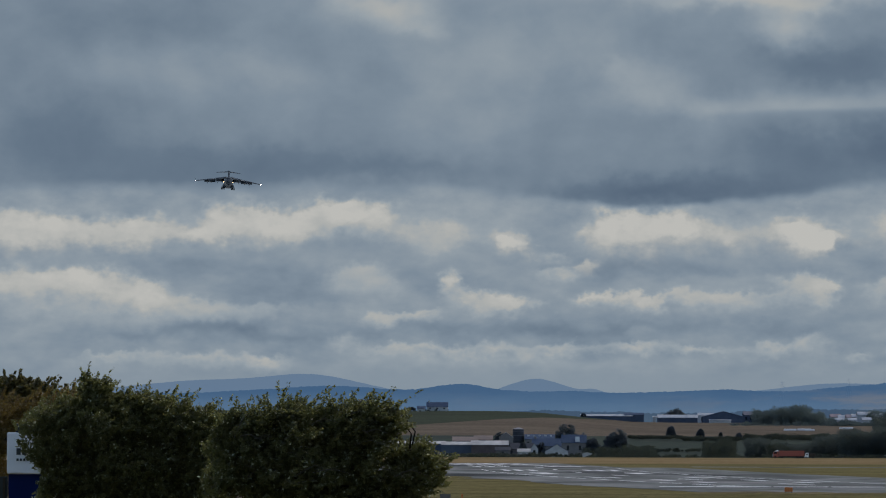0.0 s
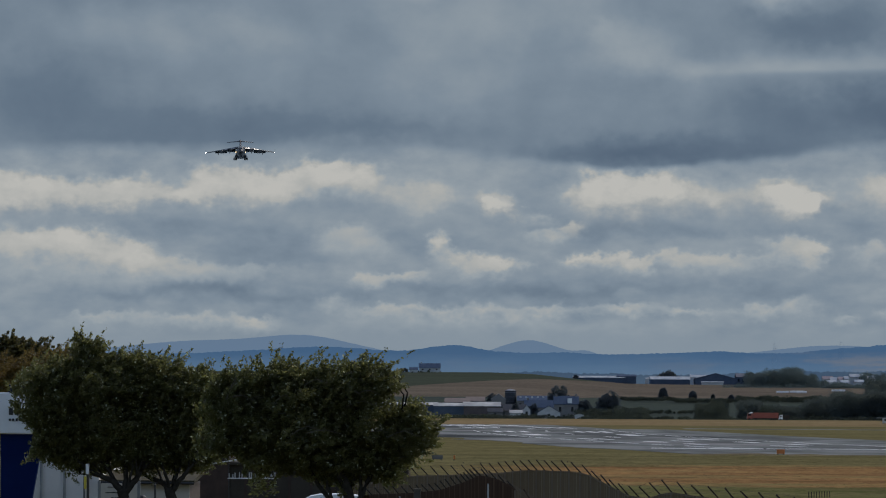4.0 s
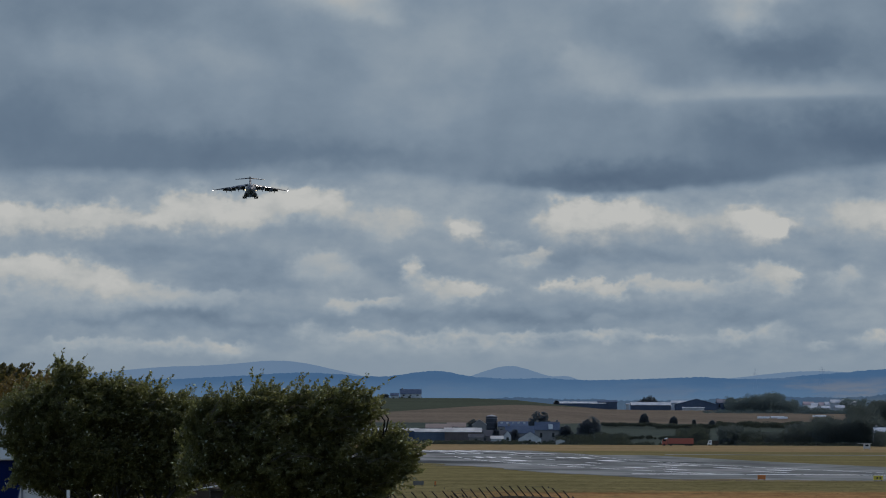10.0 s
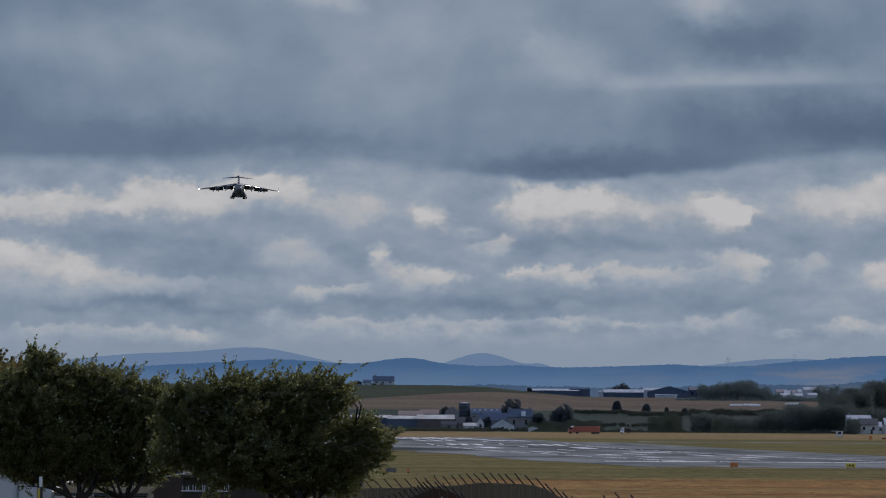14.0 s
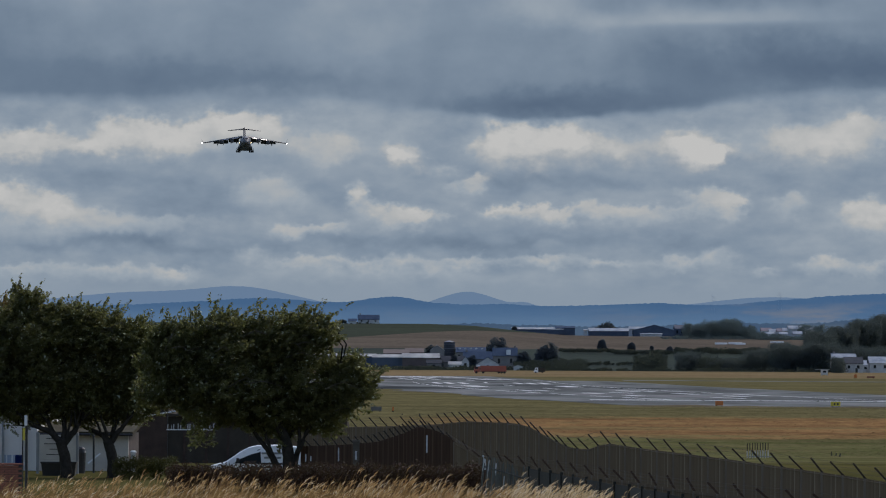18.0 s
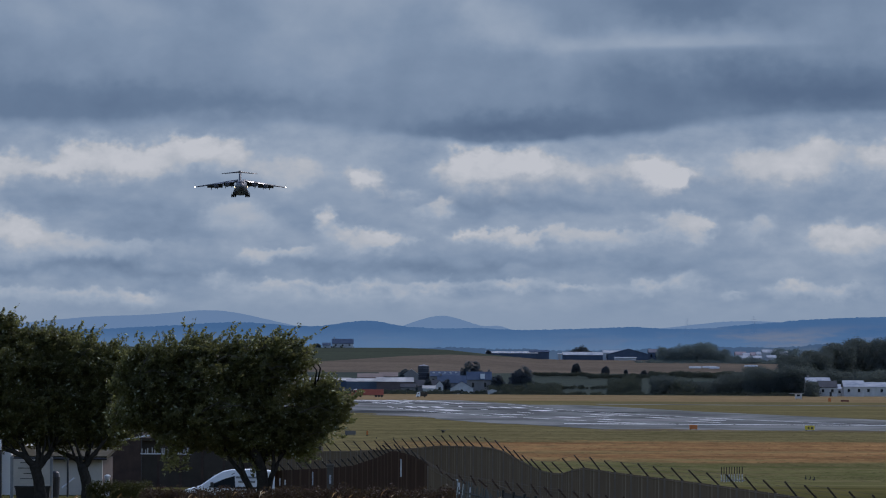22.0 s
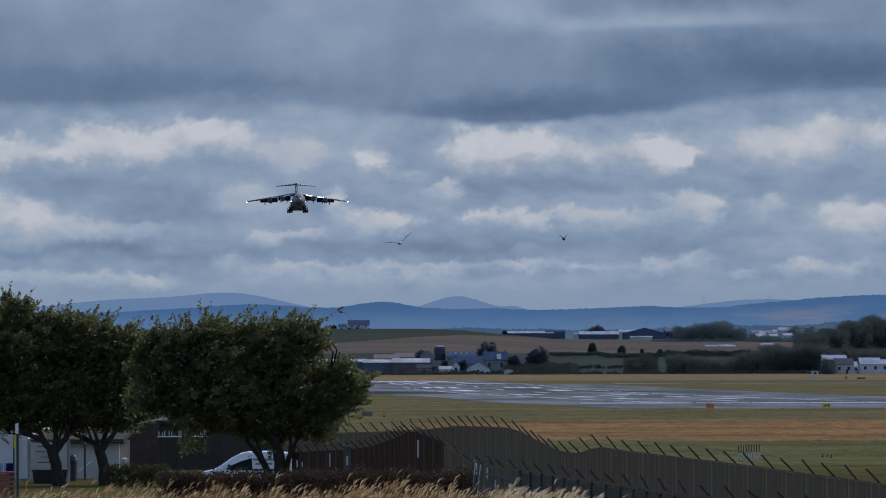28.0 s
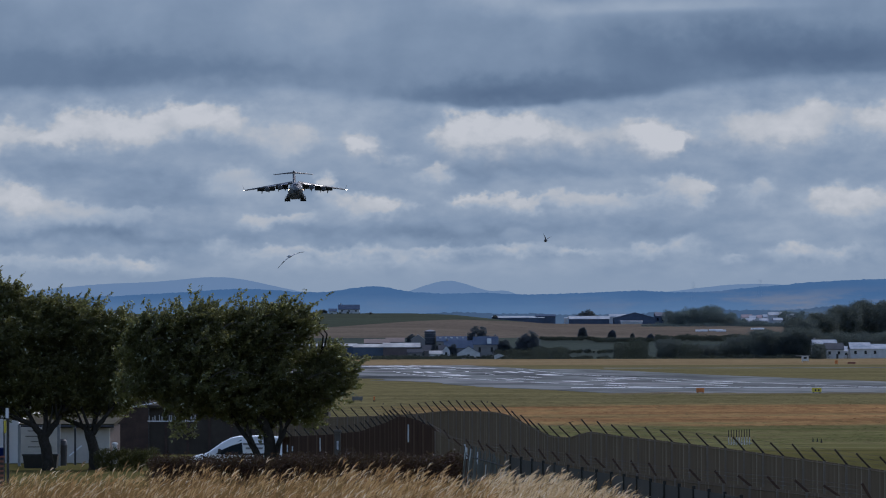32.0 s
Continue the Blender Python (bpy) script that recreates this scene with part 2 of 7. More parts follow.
def ground():
    ys = [-2500, -600, -150, -40, 0, 20, 40, 50, 56, 61, 66, 71, 76, 81, 86, 91, 96, 110, 140, 170, 200, 235, 270, 320, 380, 440, 500, 560, 600]
    ys += list(range(660, 2450, 80)) + list(range(2450, 3600, 50)) + [3600, 3650, 3700, 3750, 3800, 3850, 3900, 4000, 4200, 4400, 4600]
    rel = [-1, -0.6, -0.35, -0.2, -0.12] + [i / 12 * 0.09 for i in range(-12, 13)] + [0.12, 0.2, 0.35, 0.6, 1]
    verts, faces = [], []
    for y in ys:
        far = max(abs(y), 60)
        for k in rel:
            x = k * far if abs(k) <= 0.09 else k * far + math.copysign(60 if abs(k) < 0.5 else 900, k)
            verts.append((x, y, ground_z(x, y)))
    w = len(rel)
    for j in range(len(ys) - 1):
        for i in range(w - 1):
            faces.append((j * w + i, j * w + i + 1, (j + 1) * w + i + 1, (j + 1) * w + i))
    n = Nodes("turf")
    p = n.place()
    x, y, _ = n.xyz(p)
    wide = n.noise(p, 0.03, 6, 0.65)
    fine = n.noise(p, 0.35, 6, 0.7, (1, 0.16, 1))
    mid = n.noise(p, 0.012, 6, 0.65)
    tone = n.math("ADD", n.math("MULTIPLY", wide, 0.5), n.math("MULTIPLY", fine, 0.5))
    bands = n.noise(p, 0.022, 3, 0.5, (0.12, 1, 1))
    tone = n.math("MULTIPLY_ADD", n.math("SUBTRACT", bands, 0.5), 0.36, tone)
    green = n.mix(n.span(tone, 0.32, 0.68), (0.086, 0.078, 0.034), (0.172, 0.146, 0.068))
    brown = n.mix(n.span(tone, 0.32, 0.68), (0.146, 0.080, 0.036), (0.325, 0.190, 0.080))
    tan = n.mix(n.span(tone, 0.32, 0.68), (0.165, 0.122, 0.064), (0.235, 0.172, 0.092))
    # dry strips across the airfield
    yy = n.math("ADD", y, n.math("MULTIPLY", n.math("SUBTRACT", mid, 0.5), 160))
    dry = n.math("MULTIPLY", n.span(yy, 690, 725), n.span(yy, 930, 890))
    thin = n.math("MULTIPLY", n.span(yy, 775, 790), n.span(yy, 815, 800))
    dry = n.math("SUBTRACT", dry, n.math("MULTIPLY", thin, 0.5), clamp=True)
    dry = n.math("MULTIPLY", dry, n.span(n.math("ADD", x, n.math("MULTIPLY", mid, 30)), 5, 30))
    patch = n.noise(p, 0.075, 5, 0.65, (0.3, 1, 1))
    dry = n.math("MULTIPLY", dry, n.math("MULTIPLY_ADD", n.span(patch, 0.34, 0.52), 0.55, 0.45))
    fresh = n.mix(n.span(tone, 0.32, 0.68), (0.070, 0.075, 0.026), (0.150, 0.146, 0.058))
    green = n.mix(n.math("MULTIPLY", n.span(patch, 0.62, 0.42), n.span(y, 760, 640)), green, fresh)
    col = n.mix(dry, green, brown)
    verge = n.math("MULTIPLY", n.span(y, 2380, 2460), n.span(y, 2640, 2600))
    col = n.mix(verge, col, tan)
    # farmland
    f_green = n.mix(n.span(tone, 0.35, 0.65), (0.047, 0.056, 0.041), (0.058, 0.068, 0.048))
    f_brown = n.mix(n.span(tone, 0.35, 0.65), (0.100, 0.084, 0.066), (0.140, 0.115, 0.086))
    f_low = n.mix(n.span(tone, 0.35, 0.65), (0.044, 0.056, 0.050), (0.060, 0.072, 0.058))
    farm = n.span(y, 2640, 2650)
    col = n.mix(farm, col, f_low)
    col = n.mix(n.span(n.math("SUBTRACT", y, n.math("MULTIPLY", n.span(x, 20, 90), 120)), 3080, 3088), col, f_brown)
    edge = n.math("MULTIPLY_ADD", x, 2.7, 3410)
    col = n.mix(n.span(n.math("SUBTRACT", y, edge), -4, 4), col, f_green)
    # rough grass on the bank and mown grass round the buildings
    near = n.span(y, 130, 100)
    col = n.mix(near, col, n.mix(fine, (0.10, 0.075, 0.03), (0.16, 0.12, 0.05)))
    lawn = n.math("MULTIPLY", n.span(y, 118, 132), n.span(y, 330, 300))
    col = n.mix(lawn, col, n.mix(n.span(tone, 0.32, 0.68), (0.058, 0.055, 0.020), (0.110, 0.098, 0.036)))
    n.bump(fine, 0.4, 0.3)
    ob = mesh("ground", verts, faces, n.done(col, 0.95), smooth=True)
    n.bsdf.inputs["Specular IOR Level"].default_value = 0.0
    return tagged(ob, "airfield turf with dry brown strips and farmland rising behind", "ground", kind="structure")


ground()


# ---- runway ----
ASPHALT = stained("asphalt", (0.062, 0.066, 0.063), (0.248, 0.258, 0.246), 0.045, 0.2, 0.8, 0, 0.1, 0.0, (1, 0.2, 1))
ASPHALT_DARK = stained("asphalt_dark", (0.038, 0.042, 0.042), (0.138, 0.146, 0.142), 0.06, 0.3, 0.8, 0, 0.1, 0.0, (1, 0.2, 1))
ASPHALT_PALE = stained("asphalt_pale", (0.12, 0.12, 0.118), (0.30, 0.295, 0.285), 0.06, 0.3, 0.8, 0, 0.1, 0.0, (1, 0.2, 1))
PAINT = stained("white_paint", (0.58, 0.58, 0.56), (0.86, 0.86, 0.84), 0.1, 2.0, 0.6, specular=0.0)


def slab(name, corners, z, thick, mat, label="", category="", kind=""):
    k = len(corners)
    verts = [(x, y, z) for x, y in corners] + [(x, y, z - thick) for x, y in corners]
    faces = [tuple(range(k)), tuple(range(2 * k - 1, k - 1, -1))] + [(i, i + k, (i + 1) % k + k, (i + 1) % k) for i in range(k)]
    ob = mesh(name, verts, faces, mat)
    return tagged(ob, label, category, kind=kind) if label else ob


def mid_x(y):
    """The runway's middle: it swings a little to the right as it comes nearer."""
    return 17.5 + (100 * ((2019 - y) / 1000) ** 2 if y < 2019 else -0.06 * (y - 2019))


def runway():
    w = 30
    ys = [1235 + 1185 * i / 16 for i in range(17)]
    slab("runway", [(mid_x(y) + w, y) for y in ys] + [(mid_x(y) - w, y) for y in ys[::-1]], 0.06, 0.4, ASPHALT,
         "wide grey asphalt runway with worn white markings", "runway", "structure")
    left = []
    for i in range(90):                                      # ragged outer edge
        f = i / 89
        x, y = (-78 + 58 * f / 0.6, 2300 - 650 * f / 0.6) if f < 0.6 else (-20 + 42 * (f - 0.6) / 0.4, 1650 - 410 * (f - 0.6) / 0.4)
        left.append((x + 5 * noise.noise(Vector((i * 0.2, 3.3, 0))) + 3 * noise.noise(Vector((i * 0.9, 6.3, 0))), y + 14 * noise.noise(Vector((i * 0.7, 9.3, 0)))))
    slab("runway_shoulder", [(mid_x(1240) - w, 1240), (mid_x(2300) - w, 2300)] + left, 0.05, 0.4, ASPHALT,
         "grey paved shoulder along the runway", "pavement", "structure")
    slab("taxiway", [(38 + 2.25 * i, 1122 - 0.06 * i + 30 * noise.noise(Vector((i * 0.09, 5.1, 0))) + 16 * noise.noise(Vector((i * 0.45, 8.1, 0))) + 8 * noise.noise(Vector((i * 1.3, 2.1, 0)))) for i in range(161)] + [(400, 1112), (400, 1215), (130, 1215), (80, 1252), (22, 1250)], 0.055, 0.4, ASPHALT,
         "grey taxiway crossing in front of the runway", "taxiway", "structure")
    verge = [(36 + 3 * i, 1095 + 26 * noise.noise(Vector((i * 0.13, 15.1, 0))) + 14 * noise.noise(Vector((i * 0.6, 4.1, 0)))) for i in range(125)]
    slab("dry_verge", verge + [(408, 1150), (40, 1150)], 0.035, 0.3, stained("bleached_verge", (0.085, 0.072, 0.045), (0.20, 0.165, 0.105), 0.06, 0.5, 0.95, 0, 0.1, 0.0, (1, 0.2, 1)),
         "bleached dry grass verge along the taxiway", "verge", "structure")
    slab("road", [(70, 2120), (420, 2060), (420, 2095), (70, 2165)], 0.05, 0.4, ASPHALT, "narrow grey service road across the grass", "road", "structure")

    slab("apron", [(20, 2075), (62, 2075), (86, 1720), (116, 1390), (118, 1256), (60, 1256)], 0.045, 0.4, ASPHALT,
         "patched grey paving where the runway and taxiway join", "pavement", "structure")

    # flat patches darker and paler than the asphalt round them
    for corners, mat in (([(-40, 1640), (0, 1560), (18, 1600), (-30, 1780)], ASPHALT_DARK), ([(-62, 2080), (-20, 1900), (2, 1930), (-40, 2120)], ASPHALT_PALE),
                         ([(30, 1420), (62, 1330), (70, 1350), (40, 1450)], ASPHALT_PALE), ([(14, 1760), (60, 1600), (70, 1650), (22, 1800)], ASPHALT_DARK),
                         ([(52, 1250), (105, 1225), (112, 1240), (60, 1268)], ASPHALT_DARK), ([(-10, 1500), (24, 1400), (32, 1410), (0, 1520)], ASPHALT_PALE),
                         ([(-30, 2230), (20, 2050), (34, 2070), (-20, 2260)], ASPHALT_DARK)):
        slab("asphalt_patch", corners, 0.07, 0.05, mat, "patch of worn asphalt in another tone on the runway", "pavement", "structure")

    worn = random.Random(5)

    def bar(name, x, y, w, l):
        """A painted bar from y outwards, with ragged ends."""
        w, n = w * worn.uniform(0.8, 1.05), 5
        xs = [x + (mid_x(y + l * i / n) - mid_x(y)) for i in range(n + 1)]
        left = [(xs[i] - w / 2 * worn.uniform(0.8, 1.0), y + l * i / n) for i in range(n + 1)]
        right = [(xs[i] + w / 2 * worn.uniform(0.8, 1.0), y + l * i / n) for i in range(n + 1)]
        slab(name, right + left[::-1], 0.09, 0.05, PAINT, "worn white painted marking on the runway", "marking", "structure")

    for side in (-1, 1):
        y = 1262
        while y < (1950 if side < 0 else 2050):                                      # edge lines, broken by wear
            l = worn.uniform(28, 70)
            bar("marking_edge", mid_x(y) + side * 23.5, y, worn.uniform(0.5, 1.2) * (1.0 if y < 1700 else 0.6), l)
            y += l + worn.uniform(4, 26)
        for y, l, off, w, k in ((2110, 75, 9, 2.2, 3), (1850, 62, 8.5, 2.2, 3), (1690, 52, 14, 6.0, 1), (1520, 36, 11, 2.0, 2), (1425, 30, 11, 2.6, 1), (1358, 24, 12, 2.6, 1)):
            for j in range(k):
                bar("marking_touchdown", mid_x(y) + side * (off + 4.4 * j) + worn.uniform(-0.5, 0.5), y + worn.uniform(-6, 6), w, l)
    for k in range(6):
        bar("marking_centre", mid_x(1300 + 150 * k), 1300 + 150 * k, 1.0, 40)
    for k in range(12):
        bar("marking_threshold", -33 + k * 4.5 + worn.uniform(-0.3, 0.3), 2250 + worn.uniform(-40, 40), worn.uniform(1.5, 2.9), worn.uniform(70, 150))
    for k in range(16):                                      # the taxiway's far edge line
        x = 34 + k * 12
        slab("marking_taxiway", [(x, 1246 - k * 1.0), (x + 11.4, 1245 - k * 1.0), (x + 11.4, 1253 - k * 1.0), (x, 1254 - k * 1.0)], 0.09, 0.05, PAINT,
             "worn white painted marking on the taxiway", "marking", kind="structure")


runway()


def tufts():
    """Low tussocks over the airfield grass."""
    rng = np.random.default_rng(41)
    k = 26000
    y = 430 + 690 * rng.random(k) ** 1.3
    x = (rng.random(k) * 0.19 - 0.085) * y
    z = np.where(y < 600, 4.85 * (600 - y) / 330, 0.0)
    w, h = 0.4 + 1.6 * rng.random(k) ** 2, 0.03 + 0.10 * rng.random(k) ** 2
    o = np.stack([x, y, z], 1)
    zero = 0 * w
    ring = [o + np.stack([w * a, w * b, zero], 1) for a, b in ((-1, 0), (0, -0.7), (1, 0), (0, 0.7))]
    peak = o + np.stack([w * 0.2 * rng.normal(size=k), zero, h], 1)
    verts = np.stack(ring + [peak], 1).reshape(-1, 3)
    i = np.arange(k)[:, None] * 5
    faces = np.concatenate([i + np.array(t) for t in ((0, 1, 4), (1, 2, 4), (2, 3, 4), (3, 0, 4))])
    me = bpy.data.meshes.new("tussocks")
    me.from_pydata(verts.tolist(), [], faces.tolist())
    me.materials.append(bpy.data.materials["turf"])
    return tagged(new("tussocks", me), "low tussocks of dry and green airfield grass", "grass", kind="stuff")


tufts()


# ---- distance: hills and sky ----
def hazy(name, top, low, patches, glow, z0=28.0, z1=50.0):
    """Hillsides seen through miles of air, the haze painted as glowing colour: wooded crests, paler and patchier lower
    down.
    """
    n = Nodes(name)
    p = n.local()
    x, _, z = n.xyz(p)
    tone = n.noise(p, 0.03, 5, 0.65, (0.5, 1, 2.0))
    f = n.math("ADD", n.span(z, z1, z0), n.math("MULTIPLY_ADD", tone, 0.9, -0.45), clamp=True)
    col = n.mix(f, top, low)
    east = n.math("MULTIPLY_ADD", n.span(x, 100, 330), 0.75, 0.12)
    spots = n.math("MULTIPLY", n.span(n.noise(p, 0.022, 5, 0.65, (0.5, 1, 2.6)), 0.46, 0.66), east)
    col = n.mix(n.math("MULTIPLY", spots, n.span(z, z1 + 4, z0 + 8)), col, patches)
    # the haze colour is emitted; the surface under it is nearly black
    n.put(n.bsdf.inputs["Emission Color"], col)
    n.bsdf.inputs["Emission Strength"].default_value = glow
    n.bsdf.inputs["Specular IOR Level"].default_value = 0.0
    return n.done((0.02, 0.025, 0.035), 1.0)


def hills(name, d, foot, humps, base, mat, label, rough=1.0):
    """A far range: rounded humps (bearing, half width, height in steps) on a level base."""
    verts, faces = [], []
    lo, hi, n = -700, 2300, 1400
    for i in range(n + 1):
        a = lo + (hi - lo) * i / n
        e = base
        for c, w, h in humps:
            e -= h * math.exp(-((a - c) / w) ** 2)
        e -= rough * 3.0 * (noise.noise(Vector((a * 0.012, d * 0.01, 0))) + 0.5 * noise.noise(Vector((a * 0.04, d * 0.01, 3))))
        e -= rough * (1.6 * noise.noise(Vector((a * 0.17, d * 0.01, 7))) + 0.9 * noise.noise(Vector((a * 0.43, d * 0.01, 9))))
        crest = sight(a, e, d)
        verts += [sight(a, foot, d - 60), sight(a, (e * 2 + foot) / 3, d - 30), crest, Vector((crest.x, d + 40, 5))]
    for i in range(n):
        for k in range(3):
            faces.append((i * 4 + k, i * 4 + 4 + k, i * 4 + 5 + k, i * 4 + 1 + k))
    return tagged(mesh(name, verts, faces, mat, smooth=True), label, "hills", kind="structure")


# blue of distance comes from the glowing haze colours, not from air
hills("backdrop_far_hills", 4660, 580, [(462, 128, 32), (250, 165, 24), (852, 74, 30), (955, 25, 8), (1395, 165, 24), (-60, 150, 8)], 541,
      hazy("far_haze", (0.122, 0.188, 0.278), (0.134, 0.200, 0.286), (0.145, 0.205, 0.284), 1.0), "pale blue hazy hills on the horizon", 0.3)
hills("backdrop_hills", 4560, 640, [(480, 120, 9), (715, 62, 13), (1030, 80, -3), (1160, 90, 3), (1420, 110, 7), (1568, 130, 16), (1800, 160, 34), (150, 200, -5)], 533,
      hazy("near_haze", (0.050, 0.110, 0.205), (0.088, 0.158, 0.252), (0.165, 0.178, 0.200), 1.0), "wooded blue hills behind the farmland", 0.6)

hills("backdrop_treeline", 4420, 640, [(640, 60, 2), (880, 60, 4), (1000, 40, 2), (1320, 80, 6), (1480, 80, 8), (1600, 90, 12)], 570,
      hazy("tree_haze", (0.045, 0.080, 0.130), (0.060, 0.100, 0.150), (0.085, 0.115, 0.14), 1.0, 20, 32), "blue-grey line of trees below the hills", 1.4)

SKY_D = 4800.0


def cloud_sheet(name, d, layer):
    """A sheet of drifting cloud far behind everything, with its bearings and dips and tools to heap cloud on it."""
    lo, hi, top, foot = -1300, 2900, -900, 640
    c = sight(784, 617, d)
    verts = [sight(lo, foot, d) - c, sight(hi, foot, d) - c, sight(hi, top, d) - c, sight(lo, top, d) - c]
    n = Nodes(name)
    s = UNIT / d
    x, _, z = n.xyz(n.local())
    u, v = n.math("MULTIPLY_ADD", x, s, 784), n.math("MULTIPLY_ADD", z, -s, 617)

    def at(p, q, seed):
        comb = n.tree.nodes.new("ShaderNodeCombineXYZ")
        n.put(comb.inputs[0], p)
        n.put(comb.inputs[1], q)
        comb.inputs[2].default_value = seed
        return comb.outputs[0]

    def flow(scale, detail, rough, wx, wy, seed):
        return n.noise(at(n.math("MULTIPLY", u, wx), n.math("MULTIPLY", v, wy), seed), scale, detail, rough)

    def bend(socket, *winds):
        """Push a bearing or dip about by noises (scale, reach, seed)."""
        for scale, reach, seed in winds:
            socket = n.math("ADD", socket, n.math("MULTIPLY_ADD", flow(scale, 2, 0.5, 1, 1.25, seed + layer), 2 * reach, -reach))
        return socket

    uu = bend(u, (0.009, 26, 1.3), (0.030, 20, 2.3), (0.085, 9, 12.3))
    vv = bend(v, (0.009, 15, 5.7), (0.030, 17, 8.7), (0.085, 8, 18.7))
    us = bend(u, (0.006, 60, 4.4), (0.02, 26, 7.4), (0.06, 9, 9.4))
    vs = bend(v, (0.006, 30, 6.6), (0.02, 17, 3.6), (0.06, 7, 1.6))

    def lumps(scale, seed):
        """Rounded cauliflower heads, high in their middles."""
        t = n.tree.nodes.new("ShaderNodeTexVoronoi")
        t.feature, t.normalize = "SMOOTH_F1", True
        n.put(t.inputs["Vector"], at(uu, n.math("MULTIPLY", vv, 1.15), seed))
        t.inputs["Scale"].default_value, t.inputs["Detail"].default_value, t.inputs["Roughness"].default_value = scale, 2.0, 0.5
        t.inputs["Smoothness"].default_value = 0.35
        return n.math("SUBTRACT", 0.42, t.outputs["Distance"])

    def gentle(items):
        """Soft masses: bearing, dip, half sizes, strength."""
        total = None
        for a, e, wa, we, h in items:
            p, q = n.math("MULTIPLY_ADD", us, 1 / wa, -a / wa), n.math("MULTIPLY_ADD", vs, 1 / we, -e / we)
            g = n.math("MULTIPLY", n.math("POWER", 0.36788, n.math("MULTIPLY_ADD", p, p, n.math("MULTIPLY", q, q))), h)
            total = g if total is None else n.math("ADD", total, g)
        return total

    def heaps(items, seed, edge=0.10, soft=1.0):
        """Cumulus with firm lumpy tops and soft shaded feet: how far it covers, and how bright it is there."""
        sums = [0.0, 0.0, 0.0]
        for a, e, wa, we, h in items:
            p, q = n.math("MULTIPLY_ADD", uu, 1 / wa, -a / wa), n.math("MULTIPLY_ADD", vv, 1 / we, -e / we)
            q = n.math("SUBTRACT", n.math("MULTIPLY", q, 0.9), n.math("MULTIPLY", n.math("ABSOLUTE", q), 0.2))
            g = n.math("POWER", 0.36788, n.math("MULTIPLY_ADD", p, p, n.math("MULTIPLY", q, q)))
            sums = [n.math("ADD", g, sums[0]), n.math("MULTIPLY_ADD", g, h, sums[1]), n.math("MULTIPLY_ADD", g, q, sums[2])]
        mass = n.math("MAXIMUM", sums[0], 0.0001)
        level, low = n.math("DIVIDE", sums[1], mass), n.math("DIVIDE", sums[2], mass)
        head = n.math("ADD", lumps(0.019, seed), n.math("MULTIPLY_ADD", flow(0.016, 5, 0.58, 0.8, 1.2, seed + 60), 1.5, -0.75))
        foot = n.span(low, -0.3, 0.75)
        body = n.math("SUBTRACT", n.math("ADD", mass, n.math("MULTIPLY", head, n.math("MULTIPLY_ADD", foot, -0.15, 0.55))), edge)
        firm = n.math("MULTIPLY_ADD", n.span(flow(0.011, 2, 0.5, 1, 1, seed + 80), 0.4, 0.6), -0.40 * soft, 1.12 * soft)
        cover = n.span(n.math("DIVIDE", body, n.math("MULTIPLY_ADD", foot, 0.55, firm)), 0.0, 1.0)
        shade = n.math("MULTIPLY", n.math("MULTIPLY_ADD", foot, -0.40, 1.05), n.math("MULTIPLY_ADD", head, 0.85, 0.82))
        veil = n.math("MULTIPLY", n.span(mass, 0.0, 0.7), 0.08)
        return cover, n.math("MULTIPLY_ADD", n.math("MULTIPLY", level, shade), n.math("MULTIPLY", cover, 0.84), veil)

    return c, verts, n, u, v, uu, vv, flow, gentle, heaps


def finish_sheet(name, c, verts, n, light, alpha, label):
    ramp = n.tree.nodes.new("ShaderNodeValToRGB")
    n.put(ramp.inputs[0], light)
    e = ramp.color_ramp.elements
    e[0].position, e[0].color = 0.0, (0.094, 0.138, 0.198, 1)
    e[1].position, e[1].color = 1.0, (0.506, 0.510, 0.486, 1)
    for pos, col in ((0.22, (0.134, 0.187, 0.250, 1)), (0.42, (0.208, 0.268, 0.330, 1)), (0.62, (0.305, 0.358, 0.398, 1)), (0.8, (0.416, 0.433, 0.424, 1))):
        k = e.new(pos)
        k.color = col
    em = n.tree.nodes.new("ShaderNodeEmission")
    n.put(em.inputs[0], ramp.outputs[0])
    last = em.outputs[0]
    if alpha is not None:
        tr, mx = n.tree.nodes.new("ShaderNodeBsdfTransparent"), n.tree.nodes.new("ShaderNodeMixShader")
        n.put(mx.inputs[0], alpha)
        n.tree.links.new(tr.outputs[0], mx.inputs[1])
        n.tree.links.new(last, mx.inputs[2])
        last = mx.outputs[0]
    n.tree.links.new(last, n.out.inputs[0])
    ob = mesh(name, verts, [(0, 1, 2, 3)], n.mat)
    ob.location = c
    return tagged(ob, label, "clouds", kind="structure")


